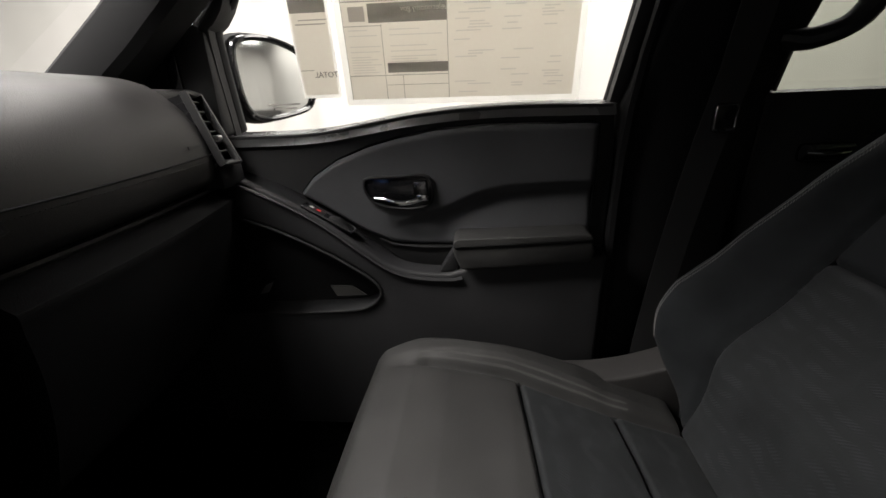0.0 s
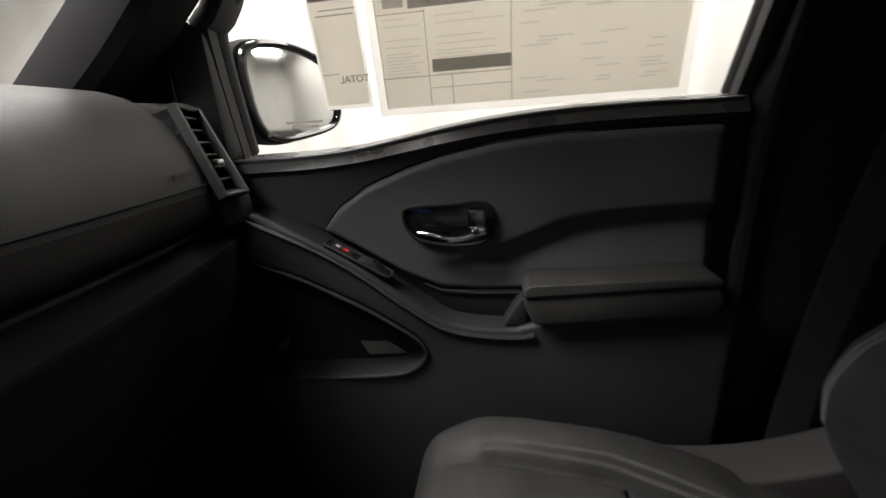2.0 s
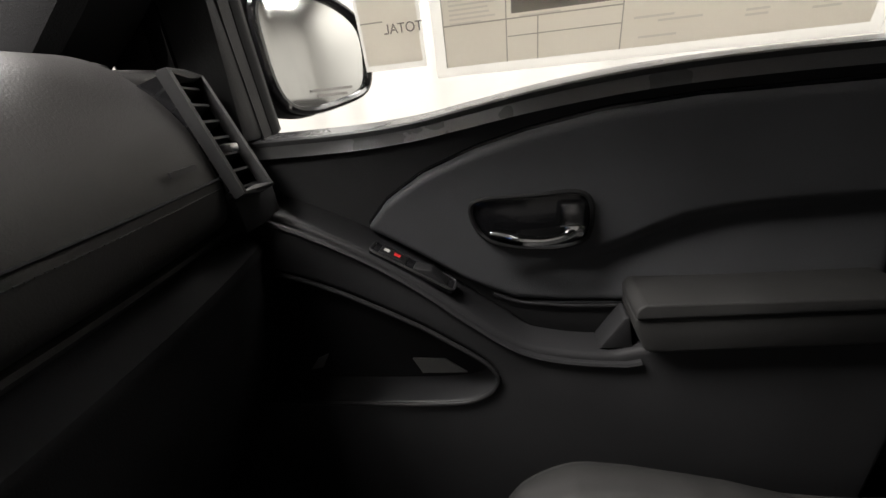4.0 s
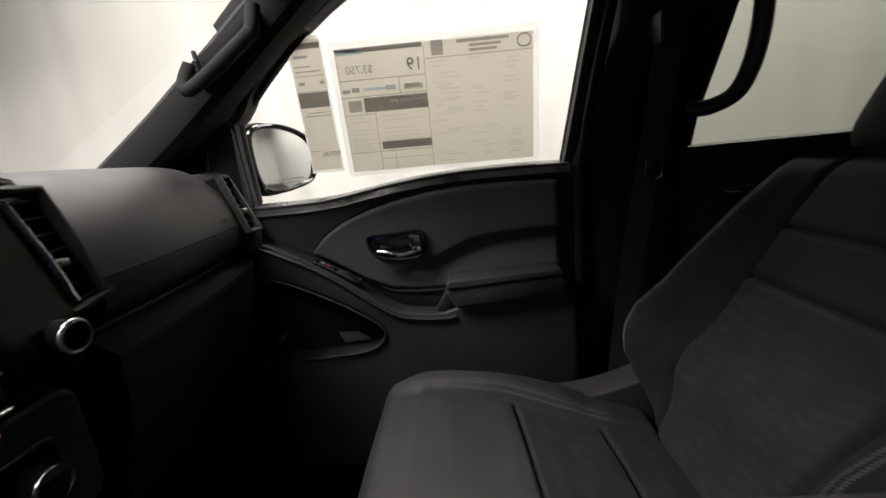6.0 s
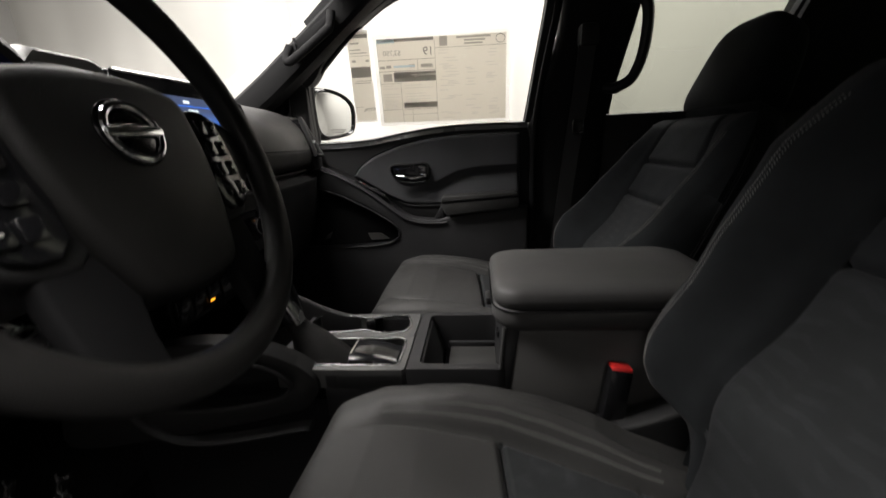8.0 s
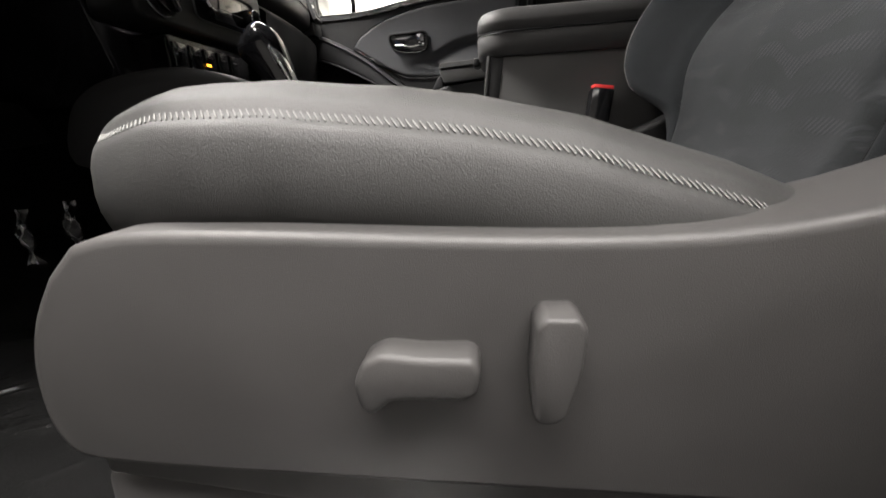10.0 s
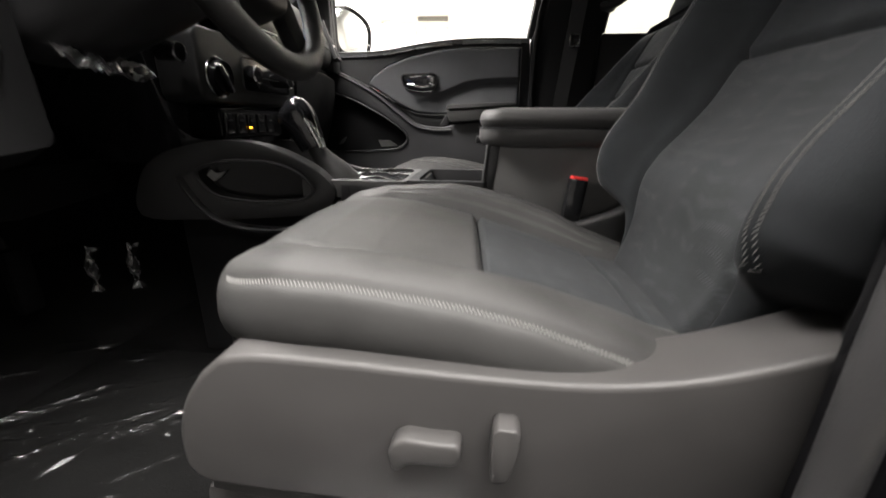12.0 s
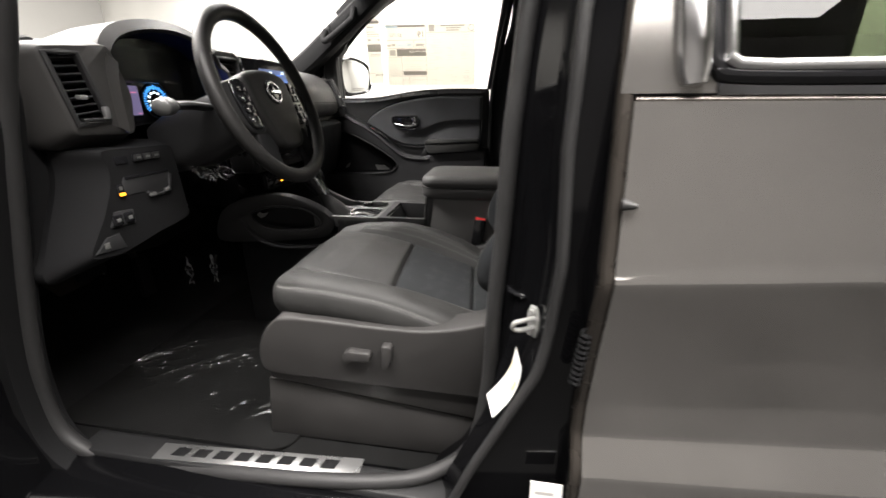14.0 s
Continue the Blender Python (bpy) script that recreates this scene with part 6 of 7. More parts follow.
slat_vent("vent", [(-0.313, y, z) for y, z in vent_o], 9, dash, 0.034, label="tall slatted vent by the driver door")
part("dash_end", prism([(-0.70, 1.44), (-0.55, 1.47), (-0.50, 1.30), (-0.55, 1.24), (-0.69, 1.05)], "x", -0.75, -0.385, 0.01), KNEE, dash, "dark end cap of the dashboard")
part("vent_chrome", box(-0.312, -0.304, -0.575, -0.535, 1.322, 1.331, 0.002), CHROME, dash, "bright vent thumb bar")
part("vent_wheel", box(-0.312, -0.303, -0.532, -0.522, 1.328, 1.350, 0.002), SATIN, dash)
front_o = [(-0.565, 1.272), (-0.553, 1.24), (-0.562, 1.20), (-0.588, 1.153), (-0.636, 1.090), (-0.630, 1.078), (-0.573, 1.071), (-0.489, 1.087), (-0.385, 1.10), (-0.395, 1.268)]
back_o = [(-0.606, 1.282), (-0.600, 1.24), (-0.612, 1.20), (-0.636, 1.153), (-0.680, 1.06), (-0.672, 1.038), (-0.573, 1.045), (-0.46, 1.06), (-0.36, 1.08), (-0.37, 1.278)]
rim_o = [(y + (b - y) * 0.12, z + (c - z) * 0.12) for (y, z), (b, c) in zip(front_o, back_o)]
front_o, back_o, rim_o = (round_poly(o, 0.016) for o in (front_o, back_o, rim_o))
face = bmesh.new()
face.faces.new([face.verts.new((-0.307, y, z)) for y, z in front_o])
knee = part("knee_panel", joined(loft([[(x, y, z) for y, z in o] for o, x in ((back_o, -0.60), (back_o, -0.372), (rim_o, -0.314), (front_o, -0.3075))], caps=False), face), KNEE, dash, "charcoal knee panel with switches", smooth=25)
part("blank_plate", prism(rrect(-0.540, -0.512, 1.242, 1.258, 0.003), "x", -0.308, -0.305, 0.001), PIANO, knee)
row = part("switch_row", prism(rrect(-0.503, -0.434, 1.242, 1.260, 0.005), "x", -0.308, -0.304, 0.001), PIANO, knee, "gloss black switch row")
for i in range(3):
    part("button", box(-0.305, -0.301, -0.499 + i * 0.0215, -0.480 + i * 0.0215, 1.2445, 1.2575, 0.002), PLASTIC, row)
    part("button_mark", box(-0.3012, -0.3004, -0.494 + i * 0.0215, -0.484 + i * 0.0215, 1.249, 1.253, 0.0005), KNOB_GREY, row)
rec = [(-0.548, 1.182), (-0.530, 1.218), (-0.420, 1.212), (-0.428, 1.185), (-0.445, 1.172), (-0.475, 1.172), (-0.49, 1.180)]
lip = part("coin_recess", prism(rec, "x", -0.3075, -0.3055, 0.0008), TRIM_GREY, knee, "shallow recess")
part("recess_shadow", box(-0.3068, -0.3045, -0.530, -0.421, 1.211, 1.218, 0.0006), PIANO, lip)
part("recess_lip", tube([(-0.304, y, z) for y, z in ((-0.487, 1.178), (-0.475, 1.170), (-0.447, 1.169), (-0.428, 1.180), (-0.420, 1.207))], 0.0028, 0.0035, 8), TRIM_GREY, lip)
for y, z in ((-0.478, 1.171), (-0.438, 1.174)):
    part("lip_clip", box(-0.304, -0.299, y - 0.008, y + 0.008, z - 0.003, z + 0.005, 0.002), KNOB_GREY, lip, "pale clip on the recess lip")
part("hazard_button", box(-0.308, -0.302, -0.553, -0.539, 1.181, 1.206, 0.002), PIANO, knee)
part("hazard_mark", box(-0.3022, -0.3014, -0.550, -0.543, 1.194, 1.202), KNOB_GREY, knee)
part("hazard_light", box(-0.3025, -0.3005, -0.552, -0.540, 1.183, 1.189, 0.001), AMBER, knee, "amber lit warning mark")
pair = part("switch_pair", prism([(-0.586, 1.128), (-0.570, 1.156), (-0.530, 1.152), (-0.532, 1.124)], "x", -0.308, -0.304, 0.001), TRIM_GREY, knee)
for y in (-0.571, -0.546):
    part("button", box(-0.305, -0.299, y - 0.010, y + 0.010, 1.129, 1.150, 0.003), PIANO, pair)
    part("button_mark", box(-0.2992, -0.2982, y - 0.004, y + 0.005, 1.136, 1.143, 0.001), KNOB_GREY, pair)
low = part("lower_button", prism([(-0.628, 1.088), (-0.600, 1.112), (-0.574, 1.113), (-0.566, 1.083)], "x", -0.309, -0.303, 0.001), TRIM_GREY, knee)
part("lower_button_mark", box(-0.3035, -0.3015, -0.610, -0.600, 1.092, 1.104, 0.002), KNOB_GREY, low)
part("under_dash", prism([(-0.69, 1.06), (-0.15, 1.06), (-0.12, 1.0), (-0.30, 0.98), (-0.69, 1.02)], "x", -0.80, -0.50, 0.01), CARPET, dash)
part("obd_port", box(-0.505, -0.495, -0.50, -0.44, 1.03, 1.055, 0.004), PIANO, dash)

# ---- steering column and wheel ----
WA, WY = radians(19.8), 0.03
WC = Vector((-0.091, -0.320, 1.3645))
WN = Vector((math.cos(WA) * math.cos(WY), math.sin(WY), math.sin(WA) * math.cos(WY)))
WS = Vector((-math.sin(WY), math.cos(WY), 0))
WU = WN.cross(WS)
col = thing("steering_column", "black plastic steering column shroud with stalks", "steering column")
rings = []
for d, wy, wz in ((-0.045, 0.055, 0.05), (-0.06, 0.068, 0.062), (-0.14, 0.072, 0.068), (-0.24, 0.066, 0.07), (-0.30, 0.06, 0.06)):
    c = WC + WN * d - WU * 0.012 + Vector((0, 0.010, 0))
    rings.append([c + Vector((0, wy * math.copysign(abs(math.cos(a)) ** 0.6, math.cos(a)), 0)) + WU * wz * math.copysign(abs(math.sin(a)) ** 0.6, math.sin(a)) for a in steps(0, 2 * math.pi, 24)[:-1]])
part("shroud", loft(rings), TRIM_GREY, col)
st = part("lamp_stalk", tube(spline([WC + WN * -0.11 + Vector((0, -0.06, 0)) + WU * 0.02, WC + WN * -0.10 + Vector((0, -0.13, 0)) + WU * 0.022, WC + WN * -0.085 + Vector((0, -0.185, 0)) + WU * 0.016], 4), 0.011, 0.009, 10), PLASTIC, col)
grip = spline([WC + WN * -0.084 + Vector((0, -0.196, 0)) + WU * 0.016, WC + WN * -0.077 + Vector((0, -0.214, 0)) + WU * 0.012, WC + WN * -0.070 + Vector((0, -0.236, 0)) + WU * 0.008], 4)
part("stalk_grip", tube(grip, 0.0185, 0.0165, 14, scale=[0.7, 0.85, 0.95, 1.0, 1.0, 1.0, 0.97, 0.92, 0.8]), PLATE, st, "dark grey rounded stalk grip", smooth=70)
part("wiper_stalk", tube(spline([WC + WN * -0.10 + Vector((0, 0.06, 0)) + WU * 0.03, WC + WN * -0.08 + Vector((0, 0.12, 0)) + WU * 0.045, WC + WN * -0.07 + Vector((0, 0.165, 0)) + WU * 0.06], 4), 0.010, 0.008, 10), PLASTIC, col)
wheel = thing("steering_wheel", "black leather-wrapped steering wheel with silver round badge", "steering wheel")


def on_wheel(v, h, d=0.0):
    """v across, h up the wheel's plane, d towards the driver."""
    return WC + WS * v + WU * h + WN * d


R = 0.182
part("rim", tube([on_wheel(R * math.cos(a), R * math.sin(a)) for a in steps(0, 2 * math.pi, 72)[:-1]], 0.0165, 0.0145, 14, closed=True, up=tuple(WN)), WHEEL_SKIN, wheel, "leather-wrapped rim", smooth=80)


def plate(outline, d0, d1, r):
    bm = prism(outline, "x", d0, d1, r, 3, 30)
    m = Matrix.Identity(4)
    m.col[0][:3], m.col[1][:3], m.col[2][:3], m.col[3][:3] = WN, WS, WU, WC
    return moved(bm, m)


hub_o = curve2([(-0.075, 0.050), (0, 0.062), (0.075, 0.050), (0.085, 0.01), (0.078, -0.04), (0.062, -0.085), (0.045, -0.112), (0.0, -0.120), (-0.045, -0.112), (-0.062, -0.085), (-0.078, -0.04), (-0.085, 0.01)], 4, True)
hub = part("airbag_cover", plate(hub_o, -0.045, 0.012, 0.014), WHEEL_SKIN, wheel, "soft charcoal airbag cover", smooth=60)
part("badge_plate", plate([(0.030 * math.cos(a), 0.009 + 0.027 * math.sin(a)) for a in steps(0, 2 * math.pi, 32)[:-1]], 0.010, 0.0145, 0.002), PIANO, hub)
part("badge_ring", tube([on_wheel(0.0245 * math.cos(a), 0.009 + 0.0215 * math.sin(a), 0.0155) for a in steps(0, 2 * math.pi, 36)[:-1]], 0.003, 0.002, 8, closed=True, up=tuple(WN)), CHROME, hub, "silver ring badge")
part("badge_bar", plate(rrect(-0.027, 0.027, 0.005, 0.013, 0.002), 0.014, 0.018, 0.001), CHROME, hub, "silver bar across the badge")
for s_ in (1, -1):
    spoke = curve2([(s_ * 0.07, 0.036), (s_ * 0.12, 0.038), (s_ * 0.165, 0.022), (s_ * 0.166, -0.020), (s_ * 0.135, -0.050), (s_ * 0.112, -0.072), (s_ * 0.066, -0.066)], 3, True)
    sp = part("spoke", plate(spoke, -0.028, -0.002, 0.006), PLASTIC, wheel)
    padb = part("button_pad", plate(curve2([(s_ * 0.084, 0.030), (s_ * 0.126, 0.032), (s_ * 0.132, -0.012), (s_ * 0.118, -0.060), (s_ * 0.080, -0.056)], 3, True), -0.004, 0.004, 0.003), PIANO, sp, "gloss black button pad")
    for q in range(4):
        h = 0.019 - q * 0.0215
        part("button", plate(rrect(min(s_ * 0.092, s_ * 0.106), max(s_ * 0.092, s_ * 0.106), h - 0.0075, h + 0.0075, 0.002, 2), 0.003, 0.007, 0.001), PIANO, padb)
        part("button", plate(rrect(min(s_ * 0.110, s_ * 0.124), max(s_ * 0.110, s_ * 0.124), h - 0.0075, h + 0.0075, 0.002, 2), 0.003, 0.007, 0.001), PIANO, padb)
        part("button_mark", plate(rrect(s_ * 0.117 - 0.002, s_ * 0.117 + 0.002, h - 0.001, h + 0.001, 0.0005, 2), 0.0068, 0.0075, 0), GREY_PRINT, padb)
    low = [(s_ * 0.050, -0.080), (s_ * 0.100, -0.060), (s_ * 0.108, -0.105), (s_ * 0.100, -0.148), (s_ * 0.062, -0.172), (s_ * 0.056, -0.130)]
    part("lower_spoke", plate(curve2(low, 3, True), -0.022, -0.004, 0.005), KNEE, wheel, "dull black lower spoke")

# ---- pedals and plastic film over the floor ----
for nm, y0, y1, z0, z1, x in (("brake_pedal", -0.335, -0.25, 0.86, 0.91, -0.78), ("accelerator_pedal", -0.185, -0.140, 0.74, 0.88, -0.74)):
    pd = thing(nm, "black rubber-faced pedal under the dashboard", "car pedal")
    part("pad", moved(box(-0.012, 0.012, y0, y1, z0, z1, 0.006), Matrix.Translation((x, 0, 0))), RUBBER, pd)
    part("arm", tube([(x - 0.01, (y0 + y1) / 2, z1 - 0.02), (x - 0.08, (y0 + y1) / 2, z1 + 0.12), (x - 0.10, (y0 + y1) / 2, z1 + 0.25)], 0.008, 0.012, 8), PLASTIC, pd)
rest = thing("foot_rest", "black plastic foot rest beside the pedals", "foot rest")
part("pad", moved(box(-0.075, 0.075, -0.055, 0.055, -0.010, 0.010, 0.006), pose(-0.895, -0.305, 0.872, 0, 40, 6)), BROWN_CARPET, rest, "brown-grey carpeted pad")
part("film_flap", sheet(lambda u, v: (-0.855 - 0.04 * u + 0.010 * noise.noise((u * 4, v * 5, 7.7)), -0.32 + 0.13 * v, 0.826 + 0.035 * u * (0.4 + v) + 0.010 * noise.noise((u * 6, v * 7, 5.1))), steps(0, 1, 14), steps(0, 1, 22)), FILM_BRIGHT, rest, "loose flap of clear film").visible_shadow = False


CREASES = [(-0.86, -0.37, -0.71, -0.33, 9), (-0.73, -0.33, -0.63, -0.225, 10), (-0.715, -0.19, -0.62, -0.12, 12), (-0.48, -0.41, -0.37, -0.33, 9), (-0.435, -0.47, -0.385, -0.37, 9), (-0.55, -0.455, -0.47, -0.42, 8), (-0.235, -0.54, -0.27, -0.44, 8), (-0.355, -0.30, -0.36, -0.11, 8), (-0.60, -0.55, -0.66, -0.31, 6), (-0.30, -0.40, -0.14, -0.20, 8), (-0.50, -0.27, -0.33, -0.19, 7), (-0.62, -0.48, -0.52, -0.36, 6)]
rf = random.Random(12)
for k in range(120):
    a, b, g = rf.uniform(-0.72, -0.18), rf.uniform(-0.56, -0.14), radians(rf.uniform(15, 70))
    CREASES.append((a, b, a + rf.uniform(0.08, 0.36) * math.cos(g), b + rf.uniform(0.08, 0.30) * math.sin(g), rf.uniform(3, 8)))


def film_z(x, y):
    """Loose film lying flat, with long thin creases that fan across the mat."""
    v = 0.004 * noise.noise((x * 6 + 0.5, y * 9, 1.1)) + 0.0016 * noise.noise((x * 23, y * 31, 2.2)) + 0.0005 * noise.noise((x * 70, y * 60, 5.2))
    for x0, y0, x1, y1, h in CREASES:
        L = math.hypot(x1 - x0, y1 - y0)
        ux, uy = (x1 - x0) / L, (y1 - y0) / L
        s, d = (x - x0) * ux + (y - y0) * uy, -(x - x0) * uy + (y - y0) * ux
        if -0.02 < s < L + 0.02 and abs(d) < 0.03:
            v += 0.0006 * h * math.exp(-(d / 0.0042) ** 2) * smooth01(-0.02, L * 0.4, s) * smooth01(L + 0.02, L * 0.6, s)
    return 0.632 + v + 0.30 * max(0, -0.50 - x) ** 1.3


part("floor_film", sheet(lambda x, y: (x, y, film_z(x, y)), steps(-0.86, -0.045, 380), steps(-0.605, -0.06, 250)), FILM, kind="structure", label="crinkled clear plastic film over the carpet", smooth=80).visible_shadow = False
mat_t = thing("floor_mat", "black carpet floor mat under plastic film", "floor mat")
part("carpet", prism(rrect(-0.62, 0.0, -0.60, -0.10, 0.05), "z", 0.615, 0.624, 0.003), CARPET, mat_t)
colfilm = thing("loose_film", "scrap of crumpled clear plastic film under the steering column", "plastic film")
part("sheet", sheet(lambda u, v: (-0.235 - 0.06 * u + 0.012 * noise.noise((u * 4, v * 5, 1.2)), -0.375 + 0.09 * v, 1.183 + 0.03 * u + 0.016 * noise.noise((u * 6, v * 7, 3.3))), steps(0, 1, 18), steps(0, 1, 24)), FILM_BRIGHT, colfilm).visible_shadow = False
for x, y, z in ((-0.545, -0.19, 0.86), (-0.46, -0.185, 0.87)):
    part("film_wrap", sheet(lambda u, v: (x + 0.02 * v + 0.010 * noise.noise((u * 5, v * 3, x)), y + 0.014 * noise.noise((u * 4, v * 4, 2 + x)), z - 0.05 + 0.09 * u), steps(0, 1, 12), steps(0, 1, 6)), FILM_BRIGHT, pd, "clear film wrapped over the pedal").visible_shadow = False


# ---- driver's door opening ----
def seal_path(y):
    front = [(-0.20, y, 1.62), (-0.245, y, 1.48), (-0.305, y, 1.343), (-0.349, y, 1.211), (-0.409, y, 1.032), (-0.452, y, 0.88), (-0.468, y, 0.755), (-0.445, y, 0.68), (-0.365, y, 0.640), (-0.20, y, 0.645), (0.10, y, 0.665)]
    rear = [(0.27, y + 0.02, 0.672), (0.355, y + 0.05, 0.685), (0.410, y + 0.072, 0.735), (0.434, y + 0.078, 0.86), (0.440, y + 0.078, 1.03), (0.447, y + 0.078, 1.15), (0.453, y + 0.078, 1.30), (0.461, y + 0.080, 1.40), (0.480, y + 0.09, 1.62), (0.495, y + 0.11, 1.80)]
    return spline(front + rear, 5)


part("door_seal_driver", tube(seal_path(-0.690), 0.0135, 0.015, 12, up=(0, 1, 0)), SEAL, kind="structure", label="rubber seal round the driver door opening, lightened as if lit", smooth=80)
part("kick_panel", prism([(-0.95, 0.60)] + curve2([(-0.36, 0.628), (-0.425, 0.655), (-0.458, 0.715), (-0.460, 0.80), (-0.445, 0.90), (-0.40, 1.05), (-0.34, 1.22), (-0.295, 1.36), (-0.30, 1.45)], 4) + [(-0.95, 1.45)], "y", -0.735, -0.668, 0.01), KNEE, kind="structure", label="dark plastic kick panel")
part("hinge_post", prism([(-0.98, 0.50), (-0.43, 0.50), (-0.45, 0.66), (-0.485, 0.78), (-0.47, 0.92), (-0.42, 1.08), (-0.32, 1.36), (-0.24, 1.62), (-0.40, 1.55), (-0.98, 1.40)], "y", -0.86, -0.715, 0.015), PAINT, kind="structure", label="gloss black door hinge post")
part("sill", prism([(-0.86, 0.54), (-0.84, 0.60), (-0.775, 0.640), (-0.70, 0.655), (-0.655, 0.652), (-0.60, 0.625), (-0.60, 0.50), (-0.86, 0.50)], "x", -0.45, 1.6, 0.008, 3), PAINT, kind="structure", label="gloss black door sill")
part("sill_trim", prism([(-0.700, 0.650), (-0.695, 0.664), (-0.645, 0.664), (-0.632, 0.652), (-0.628, 0.618), (-0.65, 0.63)], "x", -0.43, 0.40, 0.003), PLASTIC, kind="structure", label="black plastic scuff trim on the sill")
plate_t = thing("sill_plate", "brushed metal sill plate with dark raised letter shapes", "sill plate")
sill_m = Matrix.Translation((-0.035, -0.662, 0)) @ Matrix.Rotation(radians(3.5), 4, "Z")
part("plate", moved(box(-0.215, 0.225, -0.020, 0.020, 0.6635, 0.6665, 0.001), sill_m), SATIN, plate_t)
for i in range(8):
    x0 = -0.180 + i * 0.046
    part("letter_bar", moved(prism([(x0, -0.010), (x0 + 0.030, -0.010), (x0 + 0.036, 0.010), (x0 + 0.006, 0.010)], "z", 0.6665, 0.668, 0.0005), sill_m), KNEE, plate_t, "dark letter-sized bar")

# B-pillar seen through the open door
FACE = [(0.56, 0.30), (0.64, 0.35), (0.78, 0.405), (0.89, 0.455), (0.98, 0.497), (1.04, 0.507), (1.15, 0.516), (1.30, 0.508), (1.45, 0.512), (1.62, 0.53), (1.86, 0.565)]
EDGE = [(0.56, 0.29), (0.66, 0.34), (0.72, 0.395), (0.80, 0.428), (0.90, 0.437), (1.03, 0.440), (1.15, 0.446), (1.30, 0.453), (1.40, 0.461), (1.62, 0.480), (1.86, 0.500)]
jamb = []
for z in steps(0.56, 1.86, 26):
    xs, xf = lerp_table(EDGE, z), lerp_table(FACE, z)
    y = 0.10 * max(0.0, z - 1.40)
    jamb.append([(xs, y - 0.585, z), (xs + 0.004, y - 0.602, z), ((xs + xf) / 2, y - 0.634, z), (xf - 0.004, y - 0.652, z), (xf + 0.004, y - 0.668, z), (xf + 0.010, y - 0.698, z), (xf + 0.018, y - 0.706, z), (0.68, y - 0.690, z), (0.68, y - 0.585, z)])
part("b_pillar_driver", loft(jamb), PAINT, kind="structure", label="gloss black B-pillar of the door opening", smooth=50)
part("pillar_cover", loft([[(x0, y, z), (x0 + 0.05, y - 0.02, z), (x0 + 0.17, y + 0.02, z), (x0 + 0.17, y + 0.06, z), (x0 + 0.03, y + 0.05, z)] for x0, y, z in ((0.43, -0.595, 0.66), (0.44, -0.595, 0.95), (0.45, -0.595, 1.25), (0.465, -0.585, 1.50), (0.50, -0.55, 1.84))]), PILLAR, kind="structure", label="dark grey trim inside the B-pillar")
part("pillar_seal", tube([(lerp_table(FACE, z) + 0.012, -0.712 + 0.10 * max(0.0, z - 1.40), z) for z in steps(0.60, 1.84, 60)], 0.008, 0.009, 8, up=(0, 1, 0)), SEAL, kind="structure", label="outer rubber seal on the B-pillar, lightened as if lit", smooth=80)
hook = thing("belt_anchor", "small black hook on the B-pillar", "hook")
part("bar", tube(spline([(0.462, -0.612, 1.072), (0.466, -0.632, 1.072), (0.482, -0.640, 1.068), (0.492, -0.636, 1.066)], 4), 0.004, 0.004, 8), PIANO, hook)
striker = thing("door_striker", "pale zinc door striker loop bolted to the B-pillar", "door striker")
tilt_m = Matrix.Translation((0.503, -0.662, 1.038)) @ Matrix.Rotation(radians(-52), 4, "Z") @ Matrix.Scale(0.85, 4)
part("base_plate", moved(prism([(-0.008, -0.028), (0.010, -0.030), (0.015, -0.010), (0.012, 0.014), (0.006, 0.030), (-0.008, 0.030), (-0.015, 0.010)], "y", -0.006, 0.002, 0.002), tilt_m), ZINC, striker)
part("loop", moved(tube(spline([(0.006, -0.004, 0.010), (0.002, -0.032, 0.010), (-0.004, -0.043, 0.006), (-0.005, -0.044, -0.004), (0.0, -0.034, -0.009), (0.004, -0.004, -0.009)], 4), 0.0045, 0.0045, 8), tilt_m), ZINC, striker)
for zz in (0.020, -0.021):
    part("bolt", moved(rod((-0.001, -0.005, zz), (-0.001, -0.011, zz), 0.0065, 0.0055, 6), tilt_m), ZINC, striker)
lab = thing("pillar_label", "white paper label curving down the door pillar", "label")
rowsl = []
for f in steps(0, 1, 10):
    bow = 0.010 * math.sin(math.pi * f)
    rowsl.append([(0.496 - 0.043 * f + bow, -0.652 - 0.014 * f, 0.986 - 0.088 * f), (0.504 - 0.040 * f + bow, -0.690 - 0.016 * f, 0.972 - 0.084 * f)])
paper = part("paper", sheet(lambda u, v: Vector(rowsl[int(round(u * 10))][0]).lerp(Vector(rowsl[int(round(u * 10))][1]), v) + Vector((-0.018, -0.006, 0)), steps(0, 1, 10), steps(0, 1, 4), thick=0.0006), WHITE_PAPER, lab)
part("yellow_mark", sheet(lambda u, v: Vector(rowsl[int(round(u * 10))][0]).lerp(Vector(rowsl[int(round(u * 10))][1]), v) + Vector((-0.0195, -0.007, 0)), [0.3, 0.4, 0.5], [0.70, 0.94], thick=0.0005), YELLOW, lab)
part("print_bar", sheet(lambda u, v: Vector(rowsl[int(round(u * 10))][0]).lerp(Vector(rowsl[int(round(u * 10))][1]), v) + Vector((-0.0195, -0.007, 0)), [0.2, 0.3, 0.4, 0.5, 0.6, 0.7, 0.8], [0.10, 0.22], thick=0.0005), YELLOW, lab)

# rear door on the driver's side, closed, seen from outside
rd = thing("rear_driver_door", "closed dark metallic rear door with bright-edged window", "car door")


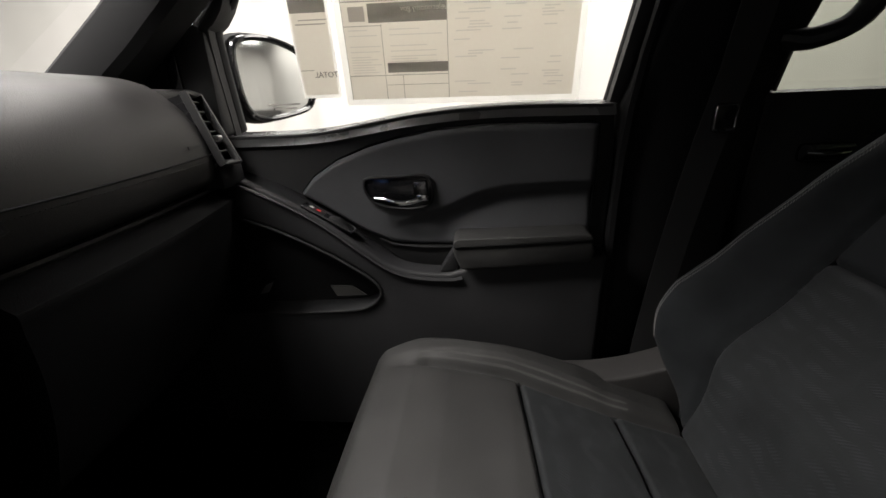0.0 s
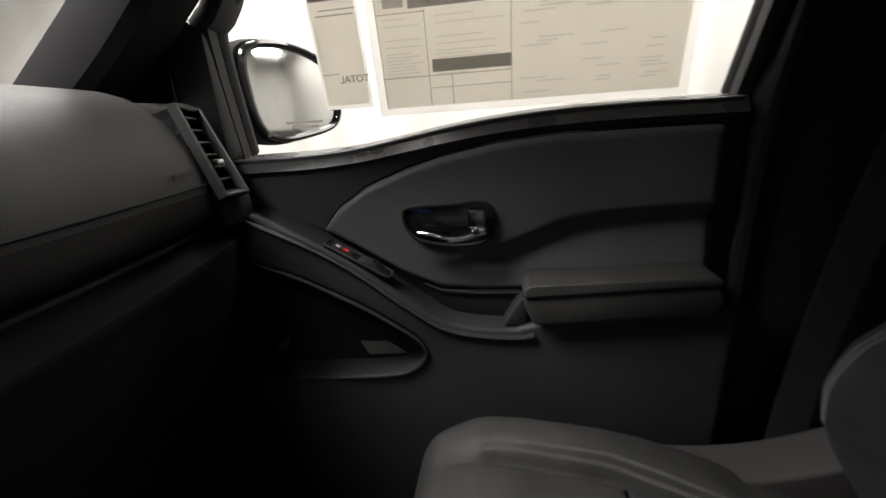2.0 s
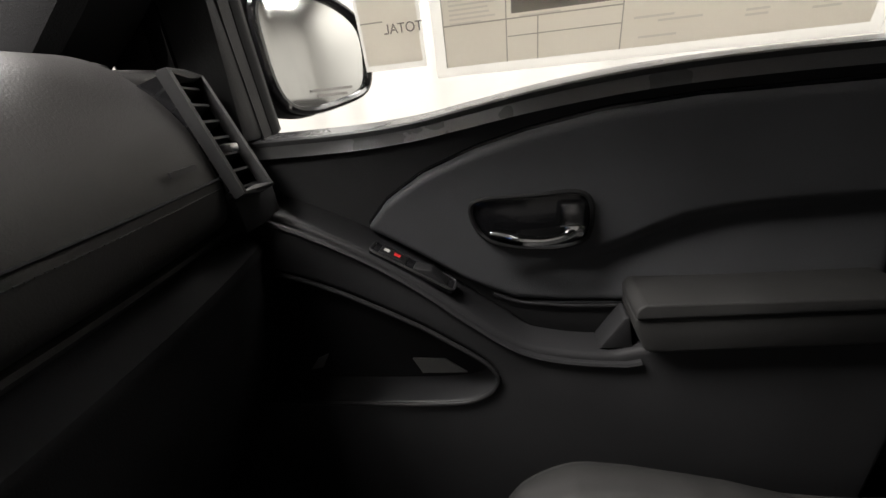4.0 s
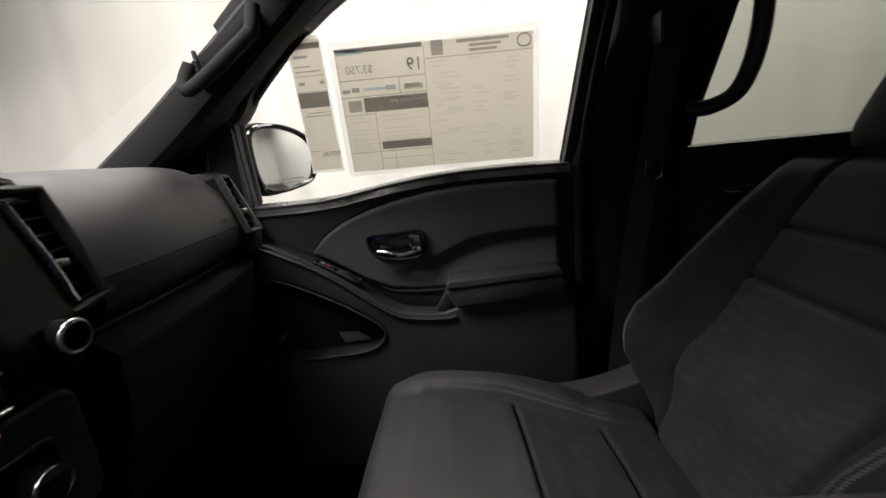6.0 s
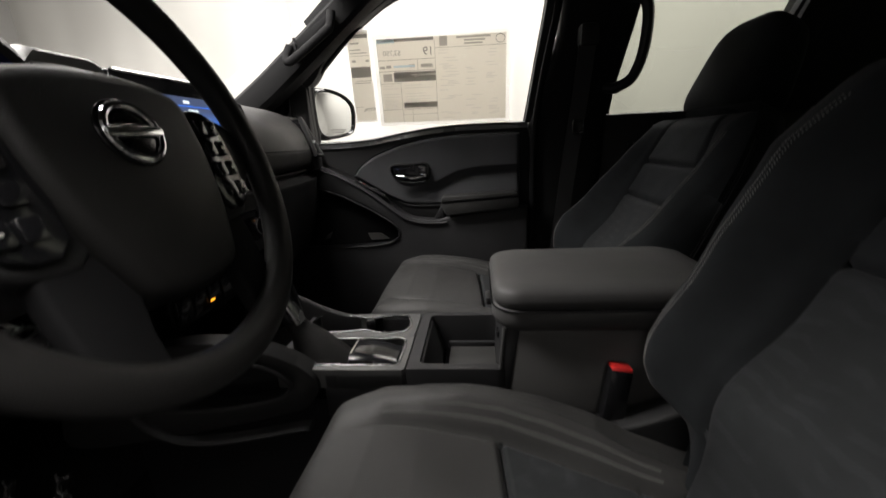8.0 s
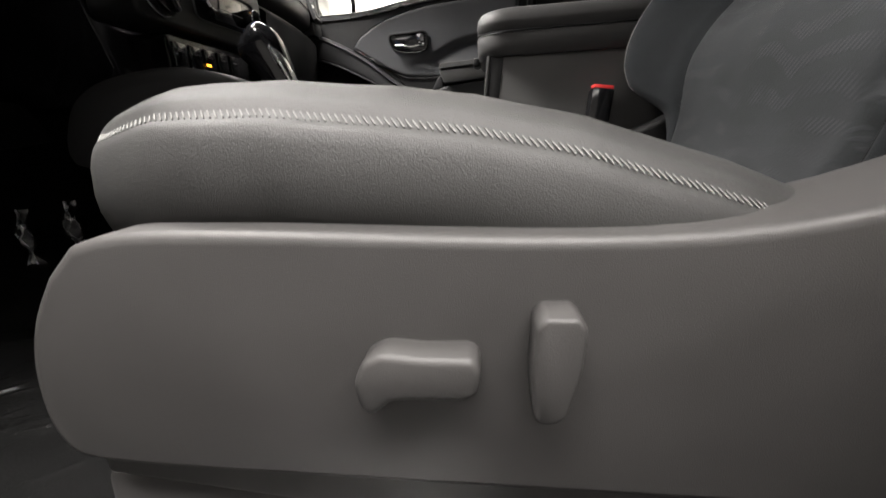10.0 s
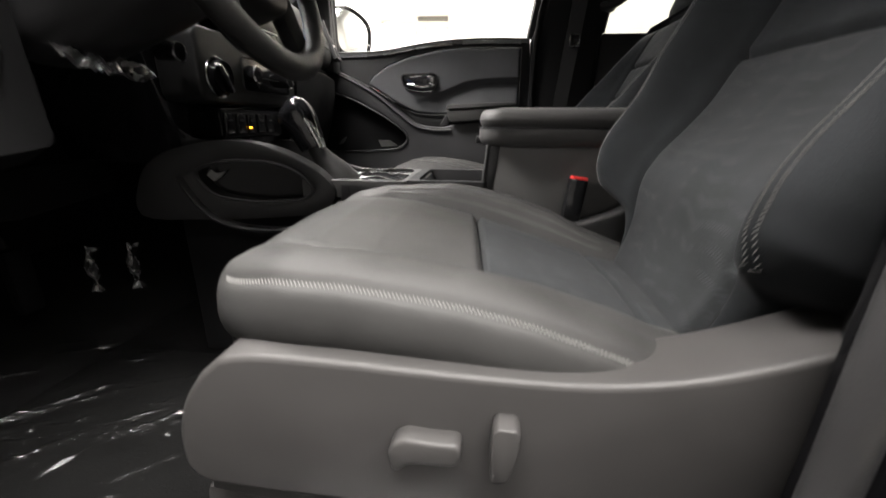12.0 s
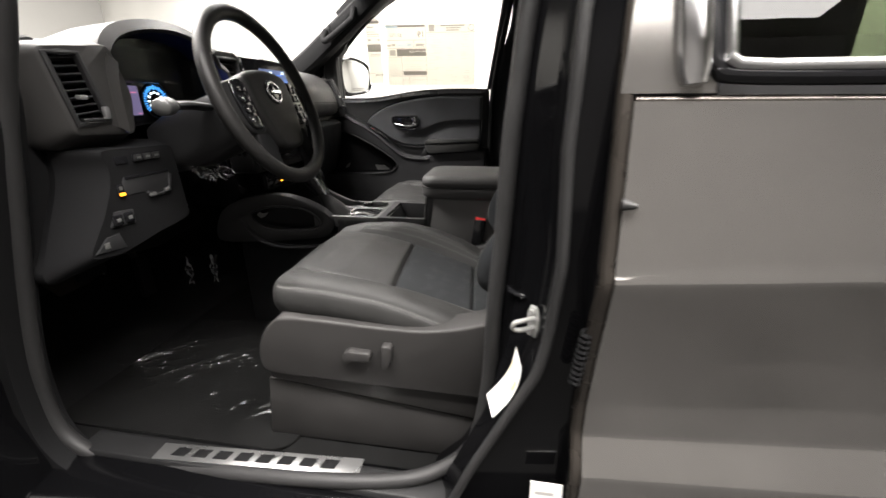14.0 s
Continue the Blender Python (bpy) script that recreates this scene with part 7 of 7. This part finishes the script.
def skin_y(z, x=0.58):
    """Door skin: leans in above a sharp crease that climbs to the rear, tucks under below it, with a flare at the foot."""
    z -= 0.09 * (x - 0.58) * smooth01(1.35, 1.20, z)
    return lerp_table([(0.45, -0.738), (0.814, -0.744), (0.822, -0.743), (0.868, -0.716), (0.878, -0.713), (0.935, -0.713), (1.02, -0.727), (1.146, -0.757), (1.152, -0.757), (1.160, -0.751), (1.254, -0.738), (1.331, -0.7265), (1.355, -0.722), (1.84, -0.632)], z)


zs = steps(0.46, 1.355, 180)
skin = part("skin", sheet(lambda x, z: (x, skin_y(z, x), z), [0.584, 0.592] + steps(0.61, 1.75, 22), zs, thick=0.02), SKIN, rd, "dark metallic door skin", smooth=50)
part("door_edge", tube([(0.576, skin_y(z) + 0.012, z) for z in steps(0.46, 1.50, 80)], 0.0095, 0.012, 10, up=(0, 1, 0), power=2.8), BODY_BROWN, rd, "dark folded hem along the door edge")
part("skin_edge", sheet(lambda y, z: (0.572, skin_y(z) + 0.016 + y, z), steps(0.0, 0.05, 3), zs), PIANO, rd)
part("rubber_stop", rod((0.582, skin_y(1.244) - 0.002, 1.244), (0.598, skin_y(1.244) - 0.006, 1.243), 0.008, 0.003, 12), BLACK_INK, rd, "small black rubber stop")
part("upper_frame", loft([[(x, skin_y(z), z), (x + w, skin_y(z), z), (x + w, skin_y(z) + 0.05, z), (x, skin_y(z) + 0.05, z)] for x, w, z in ((0.569, 0.095, 1.363), (0.577, 0.095, 1.49), (0.60, 0.098, 1.66), (0.63, 0.10, 1.84))]), SKIN, rd)
part("belt_moulding", prism([(-0.722, 1.353), (-0.722, 1.357), (-0.718, 1.361), (-0.700, 1.362), (-0.700, 1.353)], "x", 0.586, 1.75, 0.0015), BODY_BROWN, rd, "thin belt moulding")
win = spline([(0.648, 0, 1.84), (0.641, 0, 1.66), (0.647, 0, 1.49), (0.655, 0, 1.416), (0.664, 0, 1.390), (0.714, 0, 1.380), (1.08, 0, 1.380), (1.74, 0, 1.380)], 6)
part("window_seal", tube([(p.x, skin_y(p.z) - 0.002, p.z) for p in win], 0.010, 0.008, 10, up=(0, 1, 0)), PIANO, rd, "black glass run")
# painted frame; chrome stands in for the ceiling light reflected in it
part("window_surround", tube([(x, skin_y(z) - 0.004, z) for x, z in ((0.641, 1.372), (0.639, 1.388), (0.636, 1.416), (0.629, 1.49), (0.622, 1.66), (0.628, 1.84))], 0.019, 0.010, 12, up=(0, 1, 0), power=2.4, scale=[0.6, 0.9, 1, 1, 1, 1]), CHROME, rd, "upright painted window surround, brightened for the light it reflects", smooth=70)
part("window_bead", tube([(x, skin_y(z) - 0.005, z) for x, z in ((0.672, 1.398), (0.670, 1.414), (0.662, 1.49), (0.655, 1.66), (0.662, 1.84))], 0.007, 0.006, 10, up=(0, 1, 0)), CHROME, rd, "slim bright bead beside the glass", smooth=70)
part("sill_bead", tube([(x, skin_y(1.39) - 0.007, z) for x, z in ((0.668, 1.398), (0.680, 1.391), (0.714, 1.389), (1.08, 1.389), (1.74, 1.389))], 0.0065, 0.006, 10, up=(0, 1, 0)), SATIN, rd, "bright strip under the glass", smooth=70)
part("inner_panel", box(0.60, 1.74, -0.690, -0.665, 1.0, 1.376, 0.004), PLASTIC, rd, "dark trim inside the rear door")
part("window_glass", sheet(lambda x, z: (x, skin_y(z) + 0.010, z), steps(0.655, 1.74, 3), steps(1.375, 1.84, 4)), TINTED, rd, "dark privacy glass").visible_shadow = False
for z in steps(0.985, 1.062, 9):
    part("boot_rib", tube([(0.562 + 0.006 * math.cos(a) + 0.1 * (z - 1.02), -0.728 + 0.008 * math.sin(a), z) for a in steps(0, 2 * math.pi, 12)[:-1]], 0.003, 0.004, 6, closed=True), KNEE, rd, "rib of the wiring boot in the door gap")
tag = thing("paper_tag", "pale paper tag on the sill beside the rear door", "label")
part("paper", moved(box(-0.025, 0.025, -0.001, 0.001, -0.018, 0.018), pose(0.537, -0.732, 0.768, -8, 0, 0)), WHITE_PAPER, tag)
part("print_bar", moved(box(-0.018, 0.012, -0.0016, 0.0, -0.004, 0.002), pose(0.537, -0.732, 0.768, -8, 0, 0)), GREY_PRINT, tag)
part("rear_step", box(0.56, 1.75, -0.80, -0.70, 0.40, 0.455, 0.01), PAINT, kind="structure", label="black rocker panel below the rear door")

# driver's door, swung wide open ahead of the opening
dd = thing("driver_door", "driver door swung wide open, dark inner panel", "car door")
dm = Matrix.Translation((-0.47, -0.87, 0)) @ Matrix.Rotation(radians(-112), 4, "Z")
part("panel", moved(prism(curve2([(0.02, 0.62), (0.05, 0.57), (0.5, 0.56), (0.95, 0.57), (0.99, 0.7), (0.99, 1.38), (0.5, 1.38), (0.03, 1.37)], 3, True), "y", -0.05, 0.08, 0.02), dm), PLASTIC, dd)
